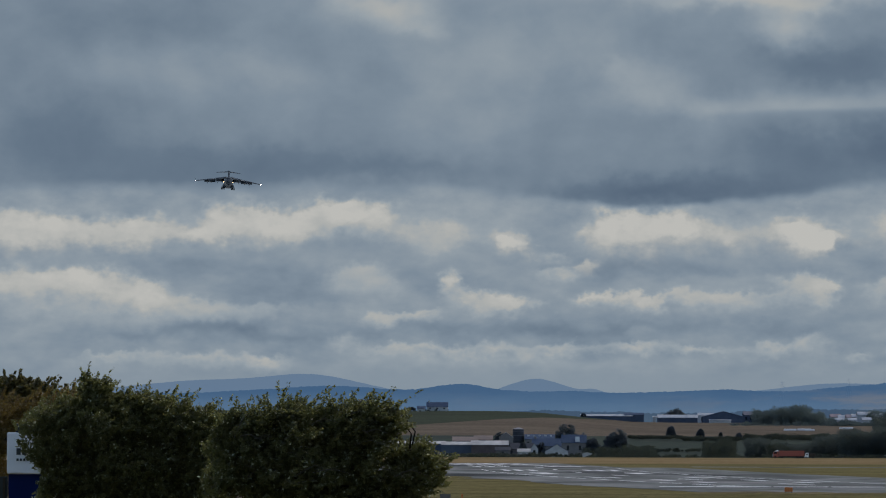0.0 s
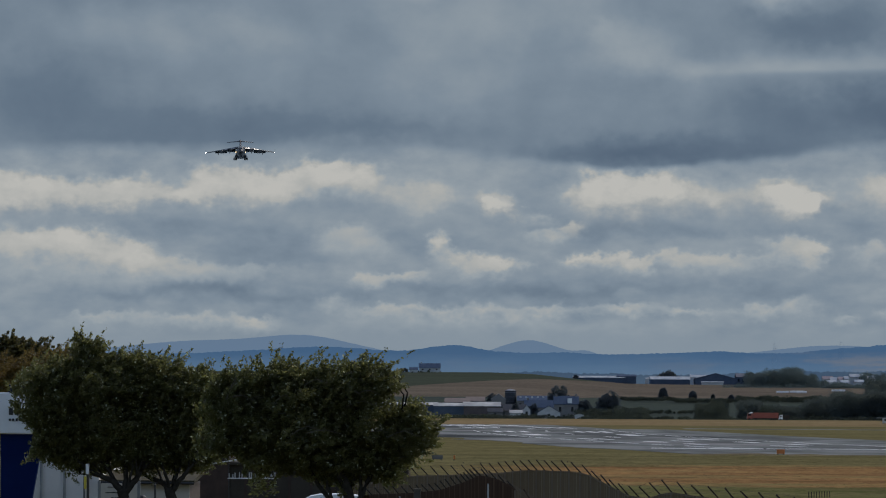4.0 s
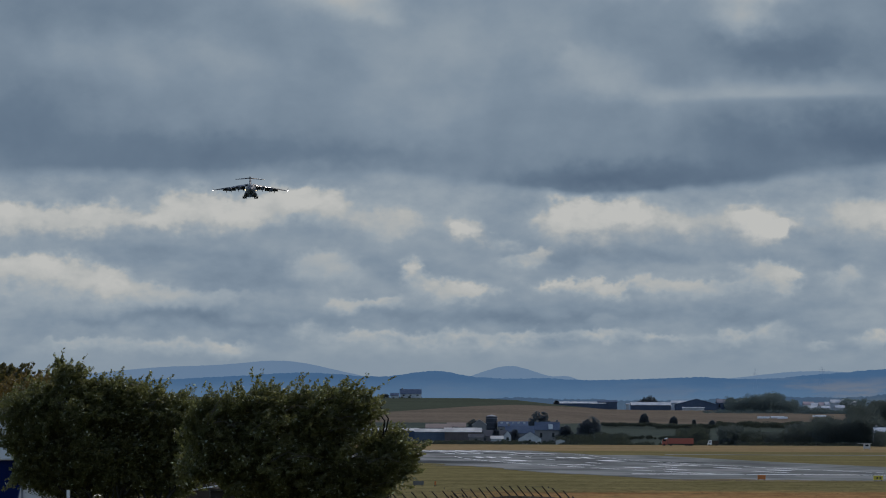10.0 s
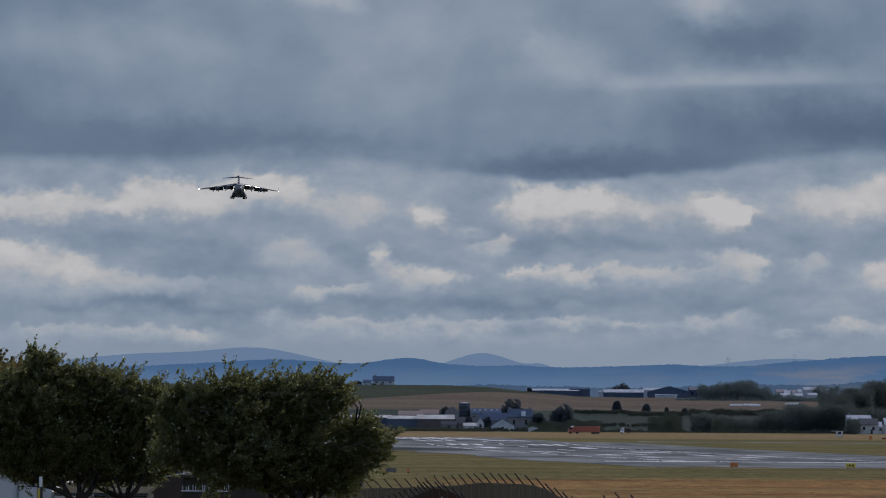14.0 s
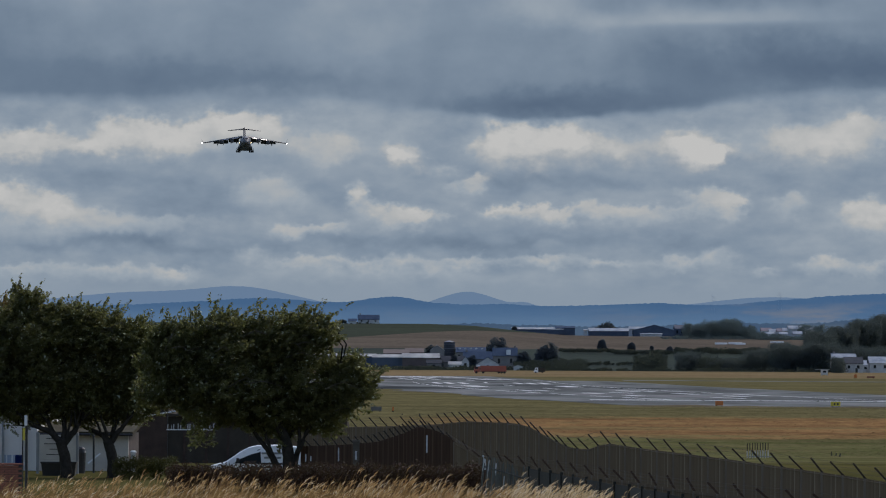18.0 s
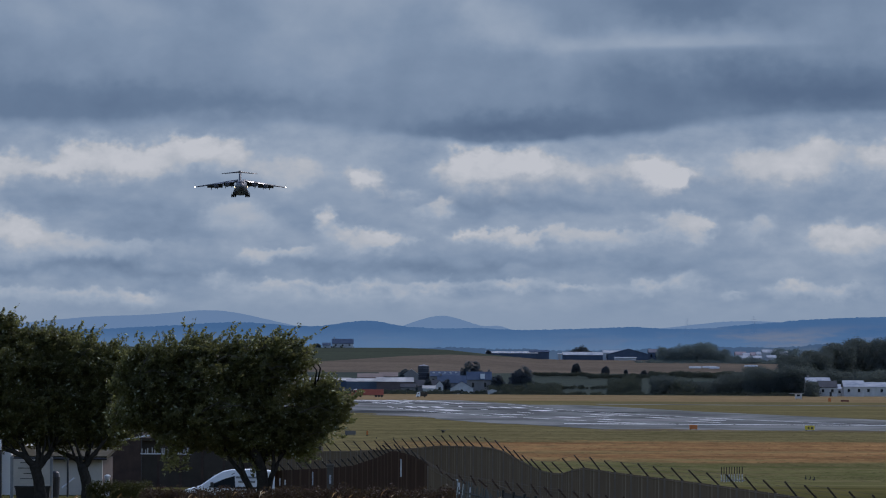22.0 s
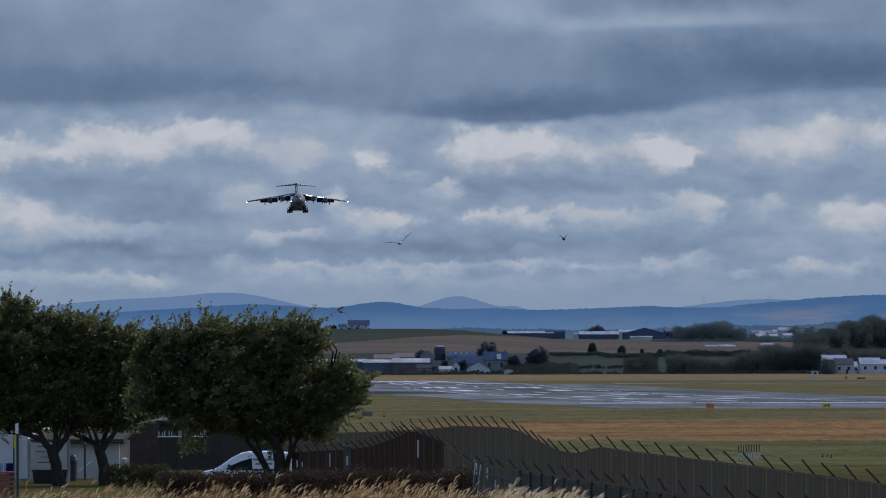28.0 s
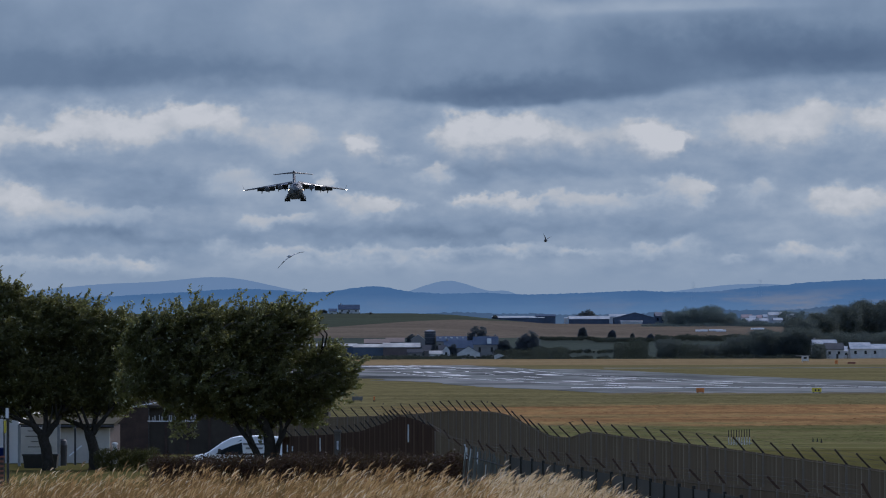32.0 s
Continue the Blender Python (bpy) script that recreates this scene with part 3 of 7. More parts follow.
def low_clouds():
    c, verts, n, u, v, uu, vv, flow, gentle, heaps = cloud_sheet("backdrop_low_cloud", SKY_D, 0)
    west = heaps([(30, 345, 66, 32, .50), (95, 360, 54, 22, .40), (190, 385, 80, 16, .20), (300, 392, 90, 14, .14), (500, 338, 62, 34, .17), (652, 338, 20, 22, .48),
                  (705, 368, 40, 18, .34), (760, 382, 56, 14, .42), (535, 404, 34, 10, .36), (590, 395, 50, 8, .20), (-90, 350, 80, 36, .4)], 3.1)
    east = heaps([(940, 368, 74, 11, .36), (1008, 374, 30, 13, .40), (845, 322, 42, 13, .28), (1100, 362, 60, 10, .16), (1285, 346, 44, 22, .30), (1318, 358, 22, 20, .46),
                  (1170, 366, 70, 14, .16), (1420, 348, 36, 16, .16), (1545, 362, 44, 26, .44), (1640, 375, 70, 30, .4)], 7.7)
    foot = heaps([(215, 478, 120, 12, .22), (330, 480, 42, 11, .40), (470, 444, 22, 13, .24), (560, 458, 80, 9, .22), (690, 462, 110, 10, .26), (860, 455, 90, 10, .24),
                  (1000, 455, 54, 10, .34), (1090, 462, 54, 8, .30), (1300, 446, 34, 16, .28), (1235, 456, 50, 9, .24), (1372, 468, 22, 8, .24), (1480, 456, 50, 11, .28), (1570, 462, 60, 10, .28), (60, 470, 70, 8, .16)], 11.9, 0.06, 1.7)
    dark = gentle([(390, 350, 110, 34, .17), (200, 320, 60, 15, .10), (970, 322, 130, 14, .14), (1140, 325, 70, 14, .12), (300, 430, 220, 15, .16), (700, 425, 210, 12, .14),
                   (960, 420, 140, 13, .14), (600, 330, 50, 20, .06), (1440, 405, 80, 16, .10), (110, 430, 150, 14, .12), (1210, 415, 120, 14, .11), (1400, 330, 40, 22, .10)])
    soft = n.math("MULTIPLY_ADD", flow(0.007, 3, 0.5, 0.7, 2.2, 9.0), 0.34, -0.17)
    fluff = n.math("MULTIPLY_ADD", flow(0.020, 5, 0.55, 0.8, 1.6, 3.0), 0.28, -0.14)
    light = n.math("ADD", n.math("SUBTRACT", n.math("ADD", soft, 0.465), n.math("MULTIPLY", dark, 0.72)), fluff)
    light = n.math("ADD", light, gentle([(1150, 360, 160, 30, .05), (1460, 370, 150, 50, .08), (130, 400, 150, 36, .08), (600, 370, 90, 30, .06), (700, 480, 700, 16, .06)]))
    for cover, glow in (west, east, foot):
        light = n.math("ADD", light, glow)
    calm = n.span(v, 476, 522)
    light = n.math("ADD", n.math("MULTIPLY", light, n.math("SUBTRACT", 1.0, n.math("MULTIPLY", calm, 0.85))), n.math("MULTIPLY", calm, 0.405), clamp=True)
    return finish_sheet("backdrop_low_cloud", c, verts, n, light, None, "grey and white cloud banks low over the hills")


def high_clouds():
    c, verts, n, u, v, uu, vv, flow, gentle, heaps = cloud_sheet("backdrop_high_cloud", SKY_D - 50, 1)
    west = heaps([(20, 258, 66, 26, .44), (95, 250, 50, 28, .42), (175, 262, 60, 20, .42), (235, 232, 46, 30, .44), (300, 240, 52, 30, .46), (355, 258, 40, 22, .36),
                  (400, 225, 34, 24, .42), (455, 215, 52, 24, .54), (505, 232, 30, 26, .46), (570, 262, 44, 30, .16), (735, 272, 36, 24, .50), (625, 265, 40, 30, .14), (-80, 255, 80, 32, .45), (-200, 250, 100, 36, .45)], 21.3)
    east = heaps([(895, 250, 42, 36, .50), (965, 252, 62, 40, .58), (1045, 250, 50, 32, .48), (1140, 262, 50, 28, .20), (860, 316, 34, 12, .24), (800, 290, 40, 14, .16), (1240, 252, 36, 32, .54),
                  (1285, 268, 34, 22, .54), (1420, 240, 40, 30, .24), (1480, 246, 60, 36, .26), (1560, 220, 44, 28, .38), (1680, 235, 100, 36, .42)], 27.7)
    top = gentle([(500, -150, 84, 34, .36), (560, -112, 50, 20, .16), (1210, -122, 48, 36, .30), (1180, -170, 240, 22, .34), (985, -22, 62, 42, .20), (930, -40, 30, 24, .12), (1040, 20, 120, 22, .12),
                  (200, -30, 210, 60, .07), (640, 20, 130, 80, .11), (760, -90, 150, 60, .14), (900, -260, 600, 60, .3), (620, 235, 120, 45, .10), (1150, 255, 120, 50, .08), (1400, 265, 140, 60, .09)])
    dark = gentle([(-60, 80, 150, 70, .20), (250, 130, 260, 36, .20), (560, 140, 180, 20, .10), (980, 180, 170, 26, .30), (1290, 110, 190, 48, .24), (1500, 105, 150, 44, .25),
                   (1320, -50, 150, 40, .24), (100, -110, 190, 55, .12), (1180, 168, 160, 26, .18), (60, 165, 160, 22, .10), (1750, 110, 200, 60, .25), (800, 192, 120, 14, .12)])
    soft = n.math("MULTIPLY_ADD", flow(0.006, 3, 0.5, 0.8, 1.5, 19.0), 0.22, -0.11)
    smear = n.math("MULTIPLY_ADD", flow(0.012, 6, 0.55, 0.8, 1.0, 13.0), 0.22, -0.11)
    # a long thin streak, and the deck's firm lower edge, sagging in the middle
    p = n.math("MULTIPLY_ADD", u, 1 / 190, -1310 / 190)
    q = n.math("MULTIPLY_ADD", u, 0.03, n.math("MULTIPLY_ADD", smear, 60, n.math("SUBTRACT", v, 66)))
    q = n.math("MULTIPLY", q, n.math("MULTIPLY_ADD", n.span(q, -4, 4), 0.07, 0.05))
    streak = n.math("MULTIPLY", n.math("POWER", 0.36788, n.math("MULTIPLY_ADD", p, p, n.math("MULTIPLY", q, q))), 0.22)
    p = n.math("MULTIPLY_ADD", u, 1 / 230, -980 / 230)
    sag = n.math("MULTIPLY", n.math("POWER", 0.36788, n.math("MULTIPLY", p, p)), 34)
    tilt = n.math("MULTIPLY", n.span(u, 1150, 1650), -26)
    rim = n.math("ADD", n.math("SUBTRACT", n.math("SUBTRACT", v, sag), tilt), n.math("MULTIPLY_ADD", flow(0.010, 3, 0.5, 1, 1, 51.0), 30, -15))
    firm = n.math("MULTIPLY_ADD", n.math("POWER", 0.36788, n.math("MULTIPLY", p, p)), -16, 30)
    under = n.span(n.math("DIVIDE", n.math("SUBTRACT", rim, 172), firm), -0.5, 0.5)
    dark = n.math("MULTIPLY", dark, n.math("MULTIPLY_ADD", under, -0.8, 1.0))
    fluff = n.math("MULTIPLY", n.math("MULTIPLY_ADD", flow(0.020, 5, 0.55, 0.8, 1.5, 33.0), 0.34, -0.17), under)
    light = n.math("ADD", n.math("ADD", streak, n.math("ADD", top, fluff)), n.math("SUBTRACT", n.math("ADD", n.math("ADD", soft, smear), n.math("MULTIPLY_ADD", under, 0.125, 0.38)), dark))
    cover = None
    for full, glow in (west, east):
        light = n.math("ADD", light, n.math("MULTIPLY", glow, under))
        cover = full if cover is None else n.math("MAXIMUM", cover, full)
    # below the deck only its cumulus hides the far banks
    alpha = n.math("MAXIMUM", n.span(vv, 300, 245), n.math("MULTIPLY", cover, n.span(v, 345, 300)))
    return finish_sheet("backdrop_high_cloud", c, verts, n, n.math("ADD", light, 0.0, clamp=True), alpha, "dark slate cloud deck edged with bright cumulus")


LOW_CLOUD, HIGH_CLOUD = low_clouds(), high_clouds()

# ---- aeroplane ----
GREY = stained("aircraft_grey", (0.075, 0.079, 0.087), (0.105, 0.11, 0.118), 0.15, 1.5, 0.45, 0, 0.02)
GREY_DARK = stained("aircraft_dark_metal", (0.034, 0.037, 0.042), (0.060, 0.063, 0.069), 0.4, 3, 0.5, 0.3, 0.02)
TYRE = stained("tyre_rubber", (0.015, 0.015, 0.015), (0.03, 0.03, 0.03), 2, 10, 0.9)
GLASS_DARK = stained("cockpit_glass", (0.02, 0.025, 0.03), (0.03, 0.035, 0.04), 1, 5, 0.08)
POLISHED = stained("polished_metal", (0.42, 0.42, 0.42), (0.52, 0.52, 0.52), 0.5, 4, 0.42, 1.0, 0.02)
LAMP_WHITE = glowing("landing_light", (1.0, 0.96, 0.88), 14.0)
LAMP_WARM = glowing("taxi_light", (1.0, 0.72, 0.34), 4.0)


def loft(rings, cap=True):
    bm = bmesh.new()
    loops = [[bm.verts.new(p) for p in r] for r in rings]
    k = len(rings[0])
    for a, b in zip(loops, loops[1:]):
        for i in range(k):
            bm.faces.new((a[i], a[(i + 1) % k], b[(i + 1) % k], b[i]))
    if cap:
        bm.faces.new(loops[0][::-1])
        bm.faces.new(loops[-1])
    bmesh.ops.recalc_face_normals(bm, faces=bm.faces[:])
    return bm


def hoop(y, cx, cz, rx, rz, k=20):
    return [(cx + rx * math.cos(i * math.tau / k), y, cz + rz * math.sin(i * math.tau / k)) for i in range(k)]


def foil(root, tip, chord_r, chord_t, thick_r, thick_t, upright=False):
    """A tapered wing panel from root to tip (points on the leading edge)."""
    prof = [(0, 0), (0.08, 0.5), (0.3, 0.62), (0.65, 0.4), (1, 0.02), (0.65, -0.25), (0.3, -0.38), (0.08, -0.35)]
    rings = []
    for p, c, t in ((root, chord_r, thick_r), (tip, chord_t, thick_t)):
        rings.append([(p[0] + (t * h if upright else 0), p[1] + c * s, p[2] + (0 if upright else t * h)) for s, h in prof])
    return loft(rings)


def aeroplane():
    top = empty("transport_aeroplane", Matrix.Identity(4), "grey four-engined military transport jet with gear down", "aeroplane")
    # nose points along -y
    fus = [(-26, 0.3, 0.25, -0.7), (-25.2, 1.1, 1.0, -0.6), (-23.5, 2.0, 1.9, -0.4), (-21, 2.8, 2.8, -0.15), (-17.5, 3.35, 3.4, 0), (8, 3.42, 3.43, 0),
           (13, 3.3, 3.0, 0.5), (18, 2.6, 2.3, 1.2), (23, 1.6, 1.5, 2.0), (26.5, 0.5, 0.6, 2.7)]
    part("fuselage", loft([hoop(y, 0, cz, rx, rz, 24) for y, rx, rz, cz in fus]), GREY, top, smooth=True)
    bm = bmesh.new()
    for k in range(-3, 4):
        m = Matrix.Rotation(radians(k * 15), 4, "Z") @ Matrix.Translation((0, -2.15, 0)) @ Matrix.Rotation(radians(-38), 4, "X")
        box(bm, -0.25, 0.25, -0.04, 0.04, -0.38, 0.38, 0.02, m)
    ob = part("cockpit_window", bm, GLASS_DARK, top, "dark windscreen panes over the nose")
    ob.location = (0, -21.6, 1.75)
    part("wing_box_fairing", loft([hoop(-8, 0, 3.3, 0.6, 0.2), hoop(-5, 0, 3.35, 2.4, 0.9), hoop(5, 0, 3.35, 2.4, 0.9), hoop(9, 0, 3.3, 0.6, 0.2)]), GREY, top, smooth=True)
    for s in (-1, 1):
        part("wing", foil((s * 1.5, -6.5, 3.9), (s * 25.0, 5.5, 1.1), 10.5, 2.6, 1.6, 0.55), GREY, top, smooth=False)
        for xa, xb in ((3.8, 7.3), (9.6, 13.4)):                       # polished leading-edge slats
            za, zb = 3.95 - (xa - 1.5) * 0.102, 3.95 - (xb - 1.5) * 0.102
            ya, yb = -6.7 + (xa - 1.5) * 0.51, -6.7 + (xb - 1.5) * 0.51
            bm = bmesh.new()                                            # drooped forward of the leading edge
            q = [(s * xa, ya, za), (s * xb, yb, zb), (s * xb, yb - 0.5, zb - 0.34), (s * xa, ya - 0.6, za - 0.42)]
            vs = [bm.verts.new(p) for p in q] + [bm.verts.new((p[0], p[1] + 0.06, p[2] - 0.1)) for p in q]
            for f in ((0, 1, 2, 3), (7, 6, 5, 4), (0, 4, 5, 1), (1, 5, 6, 2), (2, 6, 7, 3), (3, 7, 4, 0)):
                bm.faces.new([vs[i] for i in f])
            bmesh.ops.recalc_face_normals(bm, faces=bm.faces[:])
            part("slat", bm, POLISHED, top, "polished drooped leading-edge slat")
        part("winglet", foil((s * 24.9, 5.6, 1.1), (s * 25.7, 7.6, 3.5), 2.5, 1.0, 0.25, 0.12, True), GREY, top)
        for a, b in ((3.4, 9.6), (9.8, 18.6)):                         # flaps, lowered
            def edge(x):
                return 2.2 + (x - 1.5) * 0.165
            bm = bmesh.new()
            za, zb = 3.6 - (a - 1.5) * 0.102, 3.6 - (b - 1.5) * 0.102
            q = [(s * a, edge(a), za), (s * b, edge(b), zb), (s * b, edge(b) + 1.9, zb - 0.95), (s * a, edge(a) + 3.0, za - 1.7)]
            vs = [bm.verts.new(p) for p in q] + [bm.verts.new((p[0], p[1], p[2] - 0.22)) for p in q]
            for f in ((0, 1, 2, 3), (7, 6, 5, 4), (0, 4, 5, 1), (1, 5, 6, 2), (2, 6, 7, 3), (3, 7, 4, 0)):
                bm.faces.new([vs[i] for i in f])
            bmesh.ops.recalc_face_normals(bm, faces=bm.faces[:])
            part("flap", bm, GREY_DARK, top, "lowered dark flap")
        for x in (4.8, 8.2, 12.8, 16.2):
            zz = 3.4 - (x - 1.5) * 0.102
            yy = 1.5 + (x - 1.5) * 0.165
            part("flap_track_fairing", loft([hoop(yy - 3, s * x, zz - 0.5, 0.12, 0.12, 8), hoop(yy - 1, s * x, zz - 0.9, 0.32, 0.45, 8), hoop(yy + 2.4, s * x, zz - 1.7, 0.28, 0.4, 8), hoop(yy + 4.4, s * x, zz - 2.4, 0.06, 0.08, 8)]), GREY_DARK, top)
        for x in (7.6, 13.9):                                          # engines under the wing
            zw = 3.4 - (x - 1.5) * 0.102
            ye = -6.5 + (x - 1.5) * 0.51
            eng = part("engine", loft([hoop(ye - 4.3, s * x, zw - 1.1, 1.0, 1.0), hoop(ye - 4.0, s * x, zw - 1.1, 1.12, 1.12), hoop(ye - 2.6, s * x, zw - 1.1, 1.22, 1.22), hoop(ye, s * x, zw - 1.1, 1.15, 1.15), hoop(ye + 2.6, s * x, zw - 1.1, 0.8, 0.8)]), GREY, top, "grey turbofan engine", smooth=True)
            part("intake", loft([hoop(ye - 4.36, s * x, zw - 1.1, 0.92, 0.92), hoop(ye - 4.28, s * x, zw - 1.1, 0.92, 0.92)]), GREY_DARK, eng, "dark fan face")
            part("spinner", loft([hoop(ye - 4.75, s * x, zw - 1.1, 0.05, 0.05, 10), hoop(ye - 4.37, s * x, zw - 1.1, 0.3, 0.3, 10)]), GREY, eng)
            part("pylon", boxed(s * x - 0.22, s * x + 0.22, ye - 2.5, ye + 3, zw - 0.6, zw + 0.15, 0.06), GREY, eng)
        part("gear_pod", loft([hoop(-7.5, s * 3.3, -2.5, 0.15, 0.15, 14), hoop(-5.0, s * 3.1, -2.3, 1.25, 1.1, 14), hoop(4.5, s * 3.1, -2.3, 1.3, 1.15, 14), hoop(8.5, s * 3.1, -2.4, 0.15, 0.15, 14)]), GREY, top, smooth=True)
        rings = []
        for y, f in ((-7.0, 0.25), (-5.5, 0.8), (-4, 1.0), (4, 1.0), (6, 0.7), (8, 0.2)):
            rings.append([(s * 1.2, y, -1.0), (s * (2.9 + 0.5 * f), y, -0.6), (s * (3.2 + 1.2 * f), y, -1.0 - 1.7 * f), (s * (3.2 + 1.35 * f), y, -1.4 - 1.7 * f), (s * (2.9 + 1.2 * f), y, -1.6 - 1.75 * f), (s * 1.2, y, -1.6 - 2.1 * f)])
        part("belly_fairing", loft(rings), GREY, top, "flared landing gear fairing")
        for y in (-1.6, 1.7):
            leg = part("main_gear", tubed([(s * 3.7, y, -2.6), (s * 3.9, y, -4.15)], [0.24, 0.2], 8), GREY_DARK, top, "main landing gear leg")
            for dx in (-0.95, 0, 0.95):
                part("wheel", tubed([(s * 3.9 + dx - 0.40, y, -4.18), (s * 3.9 + dx + 0.40, y, -4.18)], [0.66, 0.66], 14), TYRE, leg)
        part("gear_door", boxed(s * 4.55 - 0.05, s * 4.55 + 0.05, -3, 3, -4.2, -2.9, 0.03, Matrix.Rotation(radians(s * -8), 4, "Y")), GREY, top)
        part("tailplane", foil((0, 20.2, 10.85), (s * 9.9, 25.0, 10.2), 6.2, 2.4, 0.85, 0.3), GREY, top)
        bm = bmesh.new()
        bmesh.ops.create_uvsphere(bm, u_segments=10, v_segments=8, radius=0.27)
        bmesh.ops.translate(bm, verts=bm.verts, vec=(s * 25.3, 5.0, 1.0))
        part("wingtip_light", bm, LAMP_WHITE, top, "bright white wingtip landing light")
        bm = bmesh.new()
        bmesh.ops.create_uvsphere(bm, u_segments=10, v_segments=8, radius=0.3)
        bmesh.ops.translate(bm, verts=bm.verts, vec=(s * 3.5, -9.0, 0.2))
        part("root_light", bm, LAMP_WARM, top, "warm landing light at the wing root")
    part("fin", foil((0, 13.5, 2.6), (0, 20.4, 10.9), 9.0, 6.6, 1.7, 1.3, True), GREY, top)
    part("fin_fairing", loft([hoop(18.6, 0, 11.1, 0.08, 0.08, 12), hoop(20.4, 0, 11.15, 0.6, 0.75, 12), hoop(25, 0, 11.15, 0.6, 0.75, 12), hoop(28, 0, 11.1, 0.08, 0.08, 12)]), GREY, top, smooth=True)
    leg = part("nose_gear", tubed([(0, -19.5, -2.6), (0, -19.8, -4.0)], [0.2, 0.17], 8), GREY_DARK, top, "nose landing gear leg")
    for dx in (-0.35, 0.35):
        part("wheel", tubed([(dx - 0.15, -19.8, -4.05), (dx + 0.15, -19.8, -4.05)], [0.5, 0.5], 14), TYRE, leg)
    return top


PLANE = aeroplane()

# ---- leaves, grass and bark ----
def leaf_cloud(rng, centres, radii, per, size, up=0.3, flat=0.8, ratio=0.55):
    """Vertices and faces of many small bent leaves round the given centres."""
    k = len(centres) * per
    c = np.repeat(np.asarray(centres, float), per, 0)
    r = np.repeat(np.asarray(radii, float), per, 0)
    g = rng.normal(size=(k, 3))
    g /= np.linalg.norm(g, axis=1)[:, None]
    p = c + g * (rng.random(k) ** 0.45)[:, None] * r[:, None] * np.array([1, 1, flat])
    way = rng.normal(size=(k, 3)) + np.array([0.5, 0, up])
    way /= np.linalg.norm(way, axis=1)[:, None]
    side = np.cross(way, rng.normal(size=(k, 3)))
    side /= np.linalg.norm(side, axis=1)[:, None]
    nrm = np.cross(way, side)
    s = size * (0.6 + 0.8 * rng.random(k))[:, None]
    a, b = p - way * s * 0.5, p + way * s * 0.5
    m1, m2 = p + side * s * ratio * 0.5 + nrm * s * 0.08, p - side * s * ratio * 0.5 + nrm * s * 0.08
    verts = np.stack([a, m1, b, m2], 1).reshape(-1, 3)
    return verts, np.arange(4 * k).reshape(k, 4)


def quick_mesh(name, verts, quads, mat, parent=None, label=""):
    me = bpy.data.meshes.new(name)
    me.vertices.add(len(verts))
    me.vertices.foreach_set("co", np.asarray(verts, np.float32).ravel())
    me.loops.add(quads.size)
    me.loops.foreach_set("vertex_index", np.asarray(quads, np.int32).ravel())
    me.polygons.add(len(quads))
    me.polygons.foreach_set("loop_start", np.arange(0, quads.size, quads.shape[1], dtype=np.int32))
    me.materials.append(mat)
    me.update(calc_edges=True)
    me.validate()
    ob = new(name, me)
    if parent:
        ob.parent = parent
    if label:
        ob["label"] = label
    return ob


SWAY = []                        # boughs that move in the wind: object, place, phase, strength


def spray_cloud(rng, starts, ways, lengths, per, size, fat=0.10):
    """Vertices and faces of leaves set along shoots that curve over downwind."""
    k = len(starts) * per
    s, d = np.repeat(starts, per, 0), np.repeat(ways, per, 0)
    ln = np.repeat(lengths, per)[:, None]
    f = rng.random(k)[:, None]
    p = s + d * ln * f + np.array([0.22, 0, -0.05]) * ln * f ** 2 + rng.normal(size=(k, 3)) * fat * (1.05 - 0.75 * f)
    way = d * 0.7 + rng.normal(size=(k, 3)) * 0.65 + np.array([0.35, 0, -0.1])
    way /= np.linalg.norm(way, axis=1)[:, None]
    side = np.cross(way, rng.normal(size=(k, 3)))
    side /= np.linalg.norm(side, axis=1)[:, None]
    nrm = np.cross(way, side)
    z = size * (0.6 + 1.0 * rng.random(k))[:, None] * (1.1 - 0.35 * f)
    a, b = p - way * z * 0.5, p + way * z * 0.5
    m1, m2 = p + side * z * 0.25 + nrm * z * 0.12, p - side * z * 0.25 + nrm * z * 0.12
    return np.stack([a, m1, b, m2], 1).reshape(-1, 3), np.arange(4 * k).reshape(k, 4)


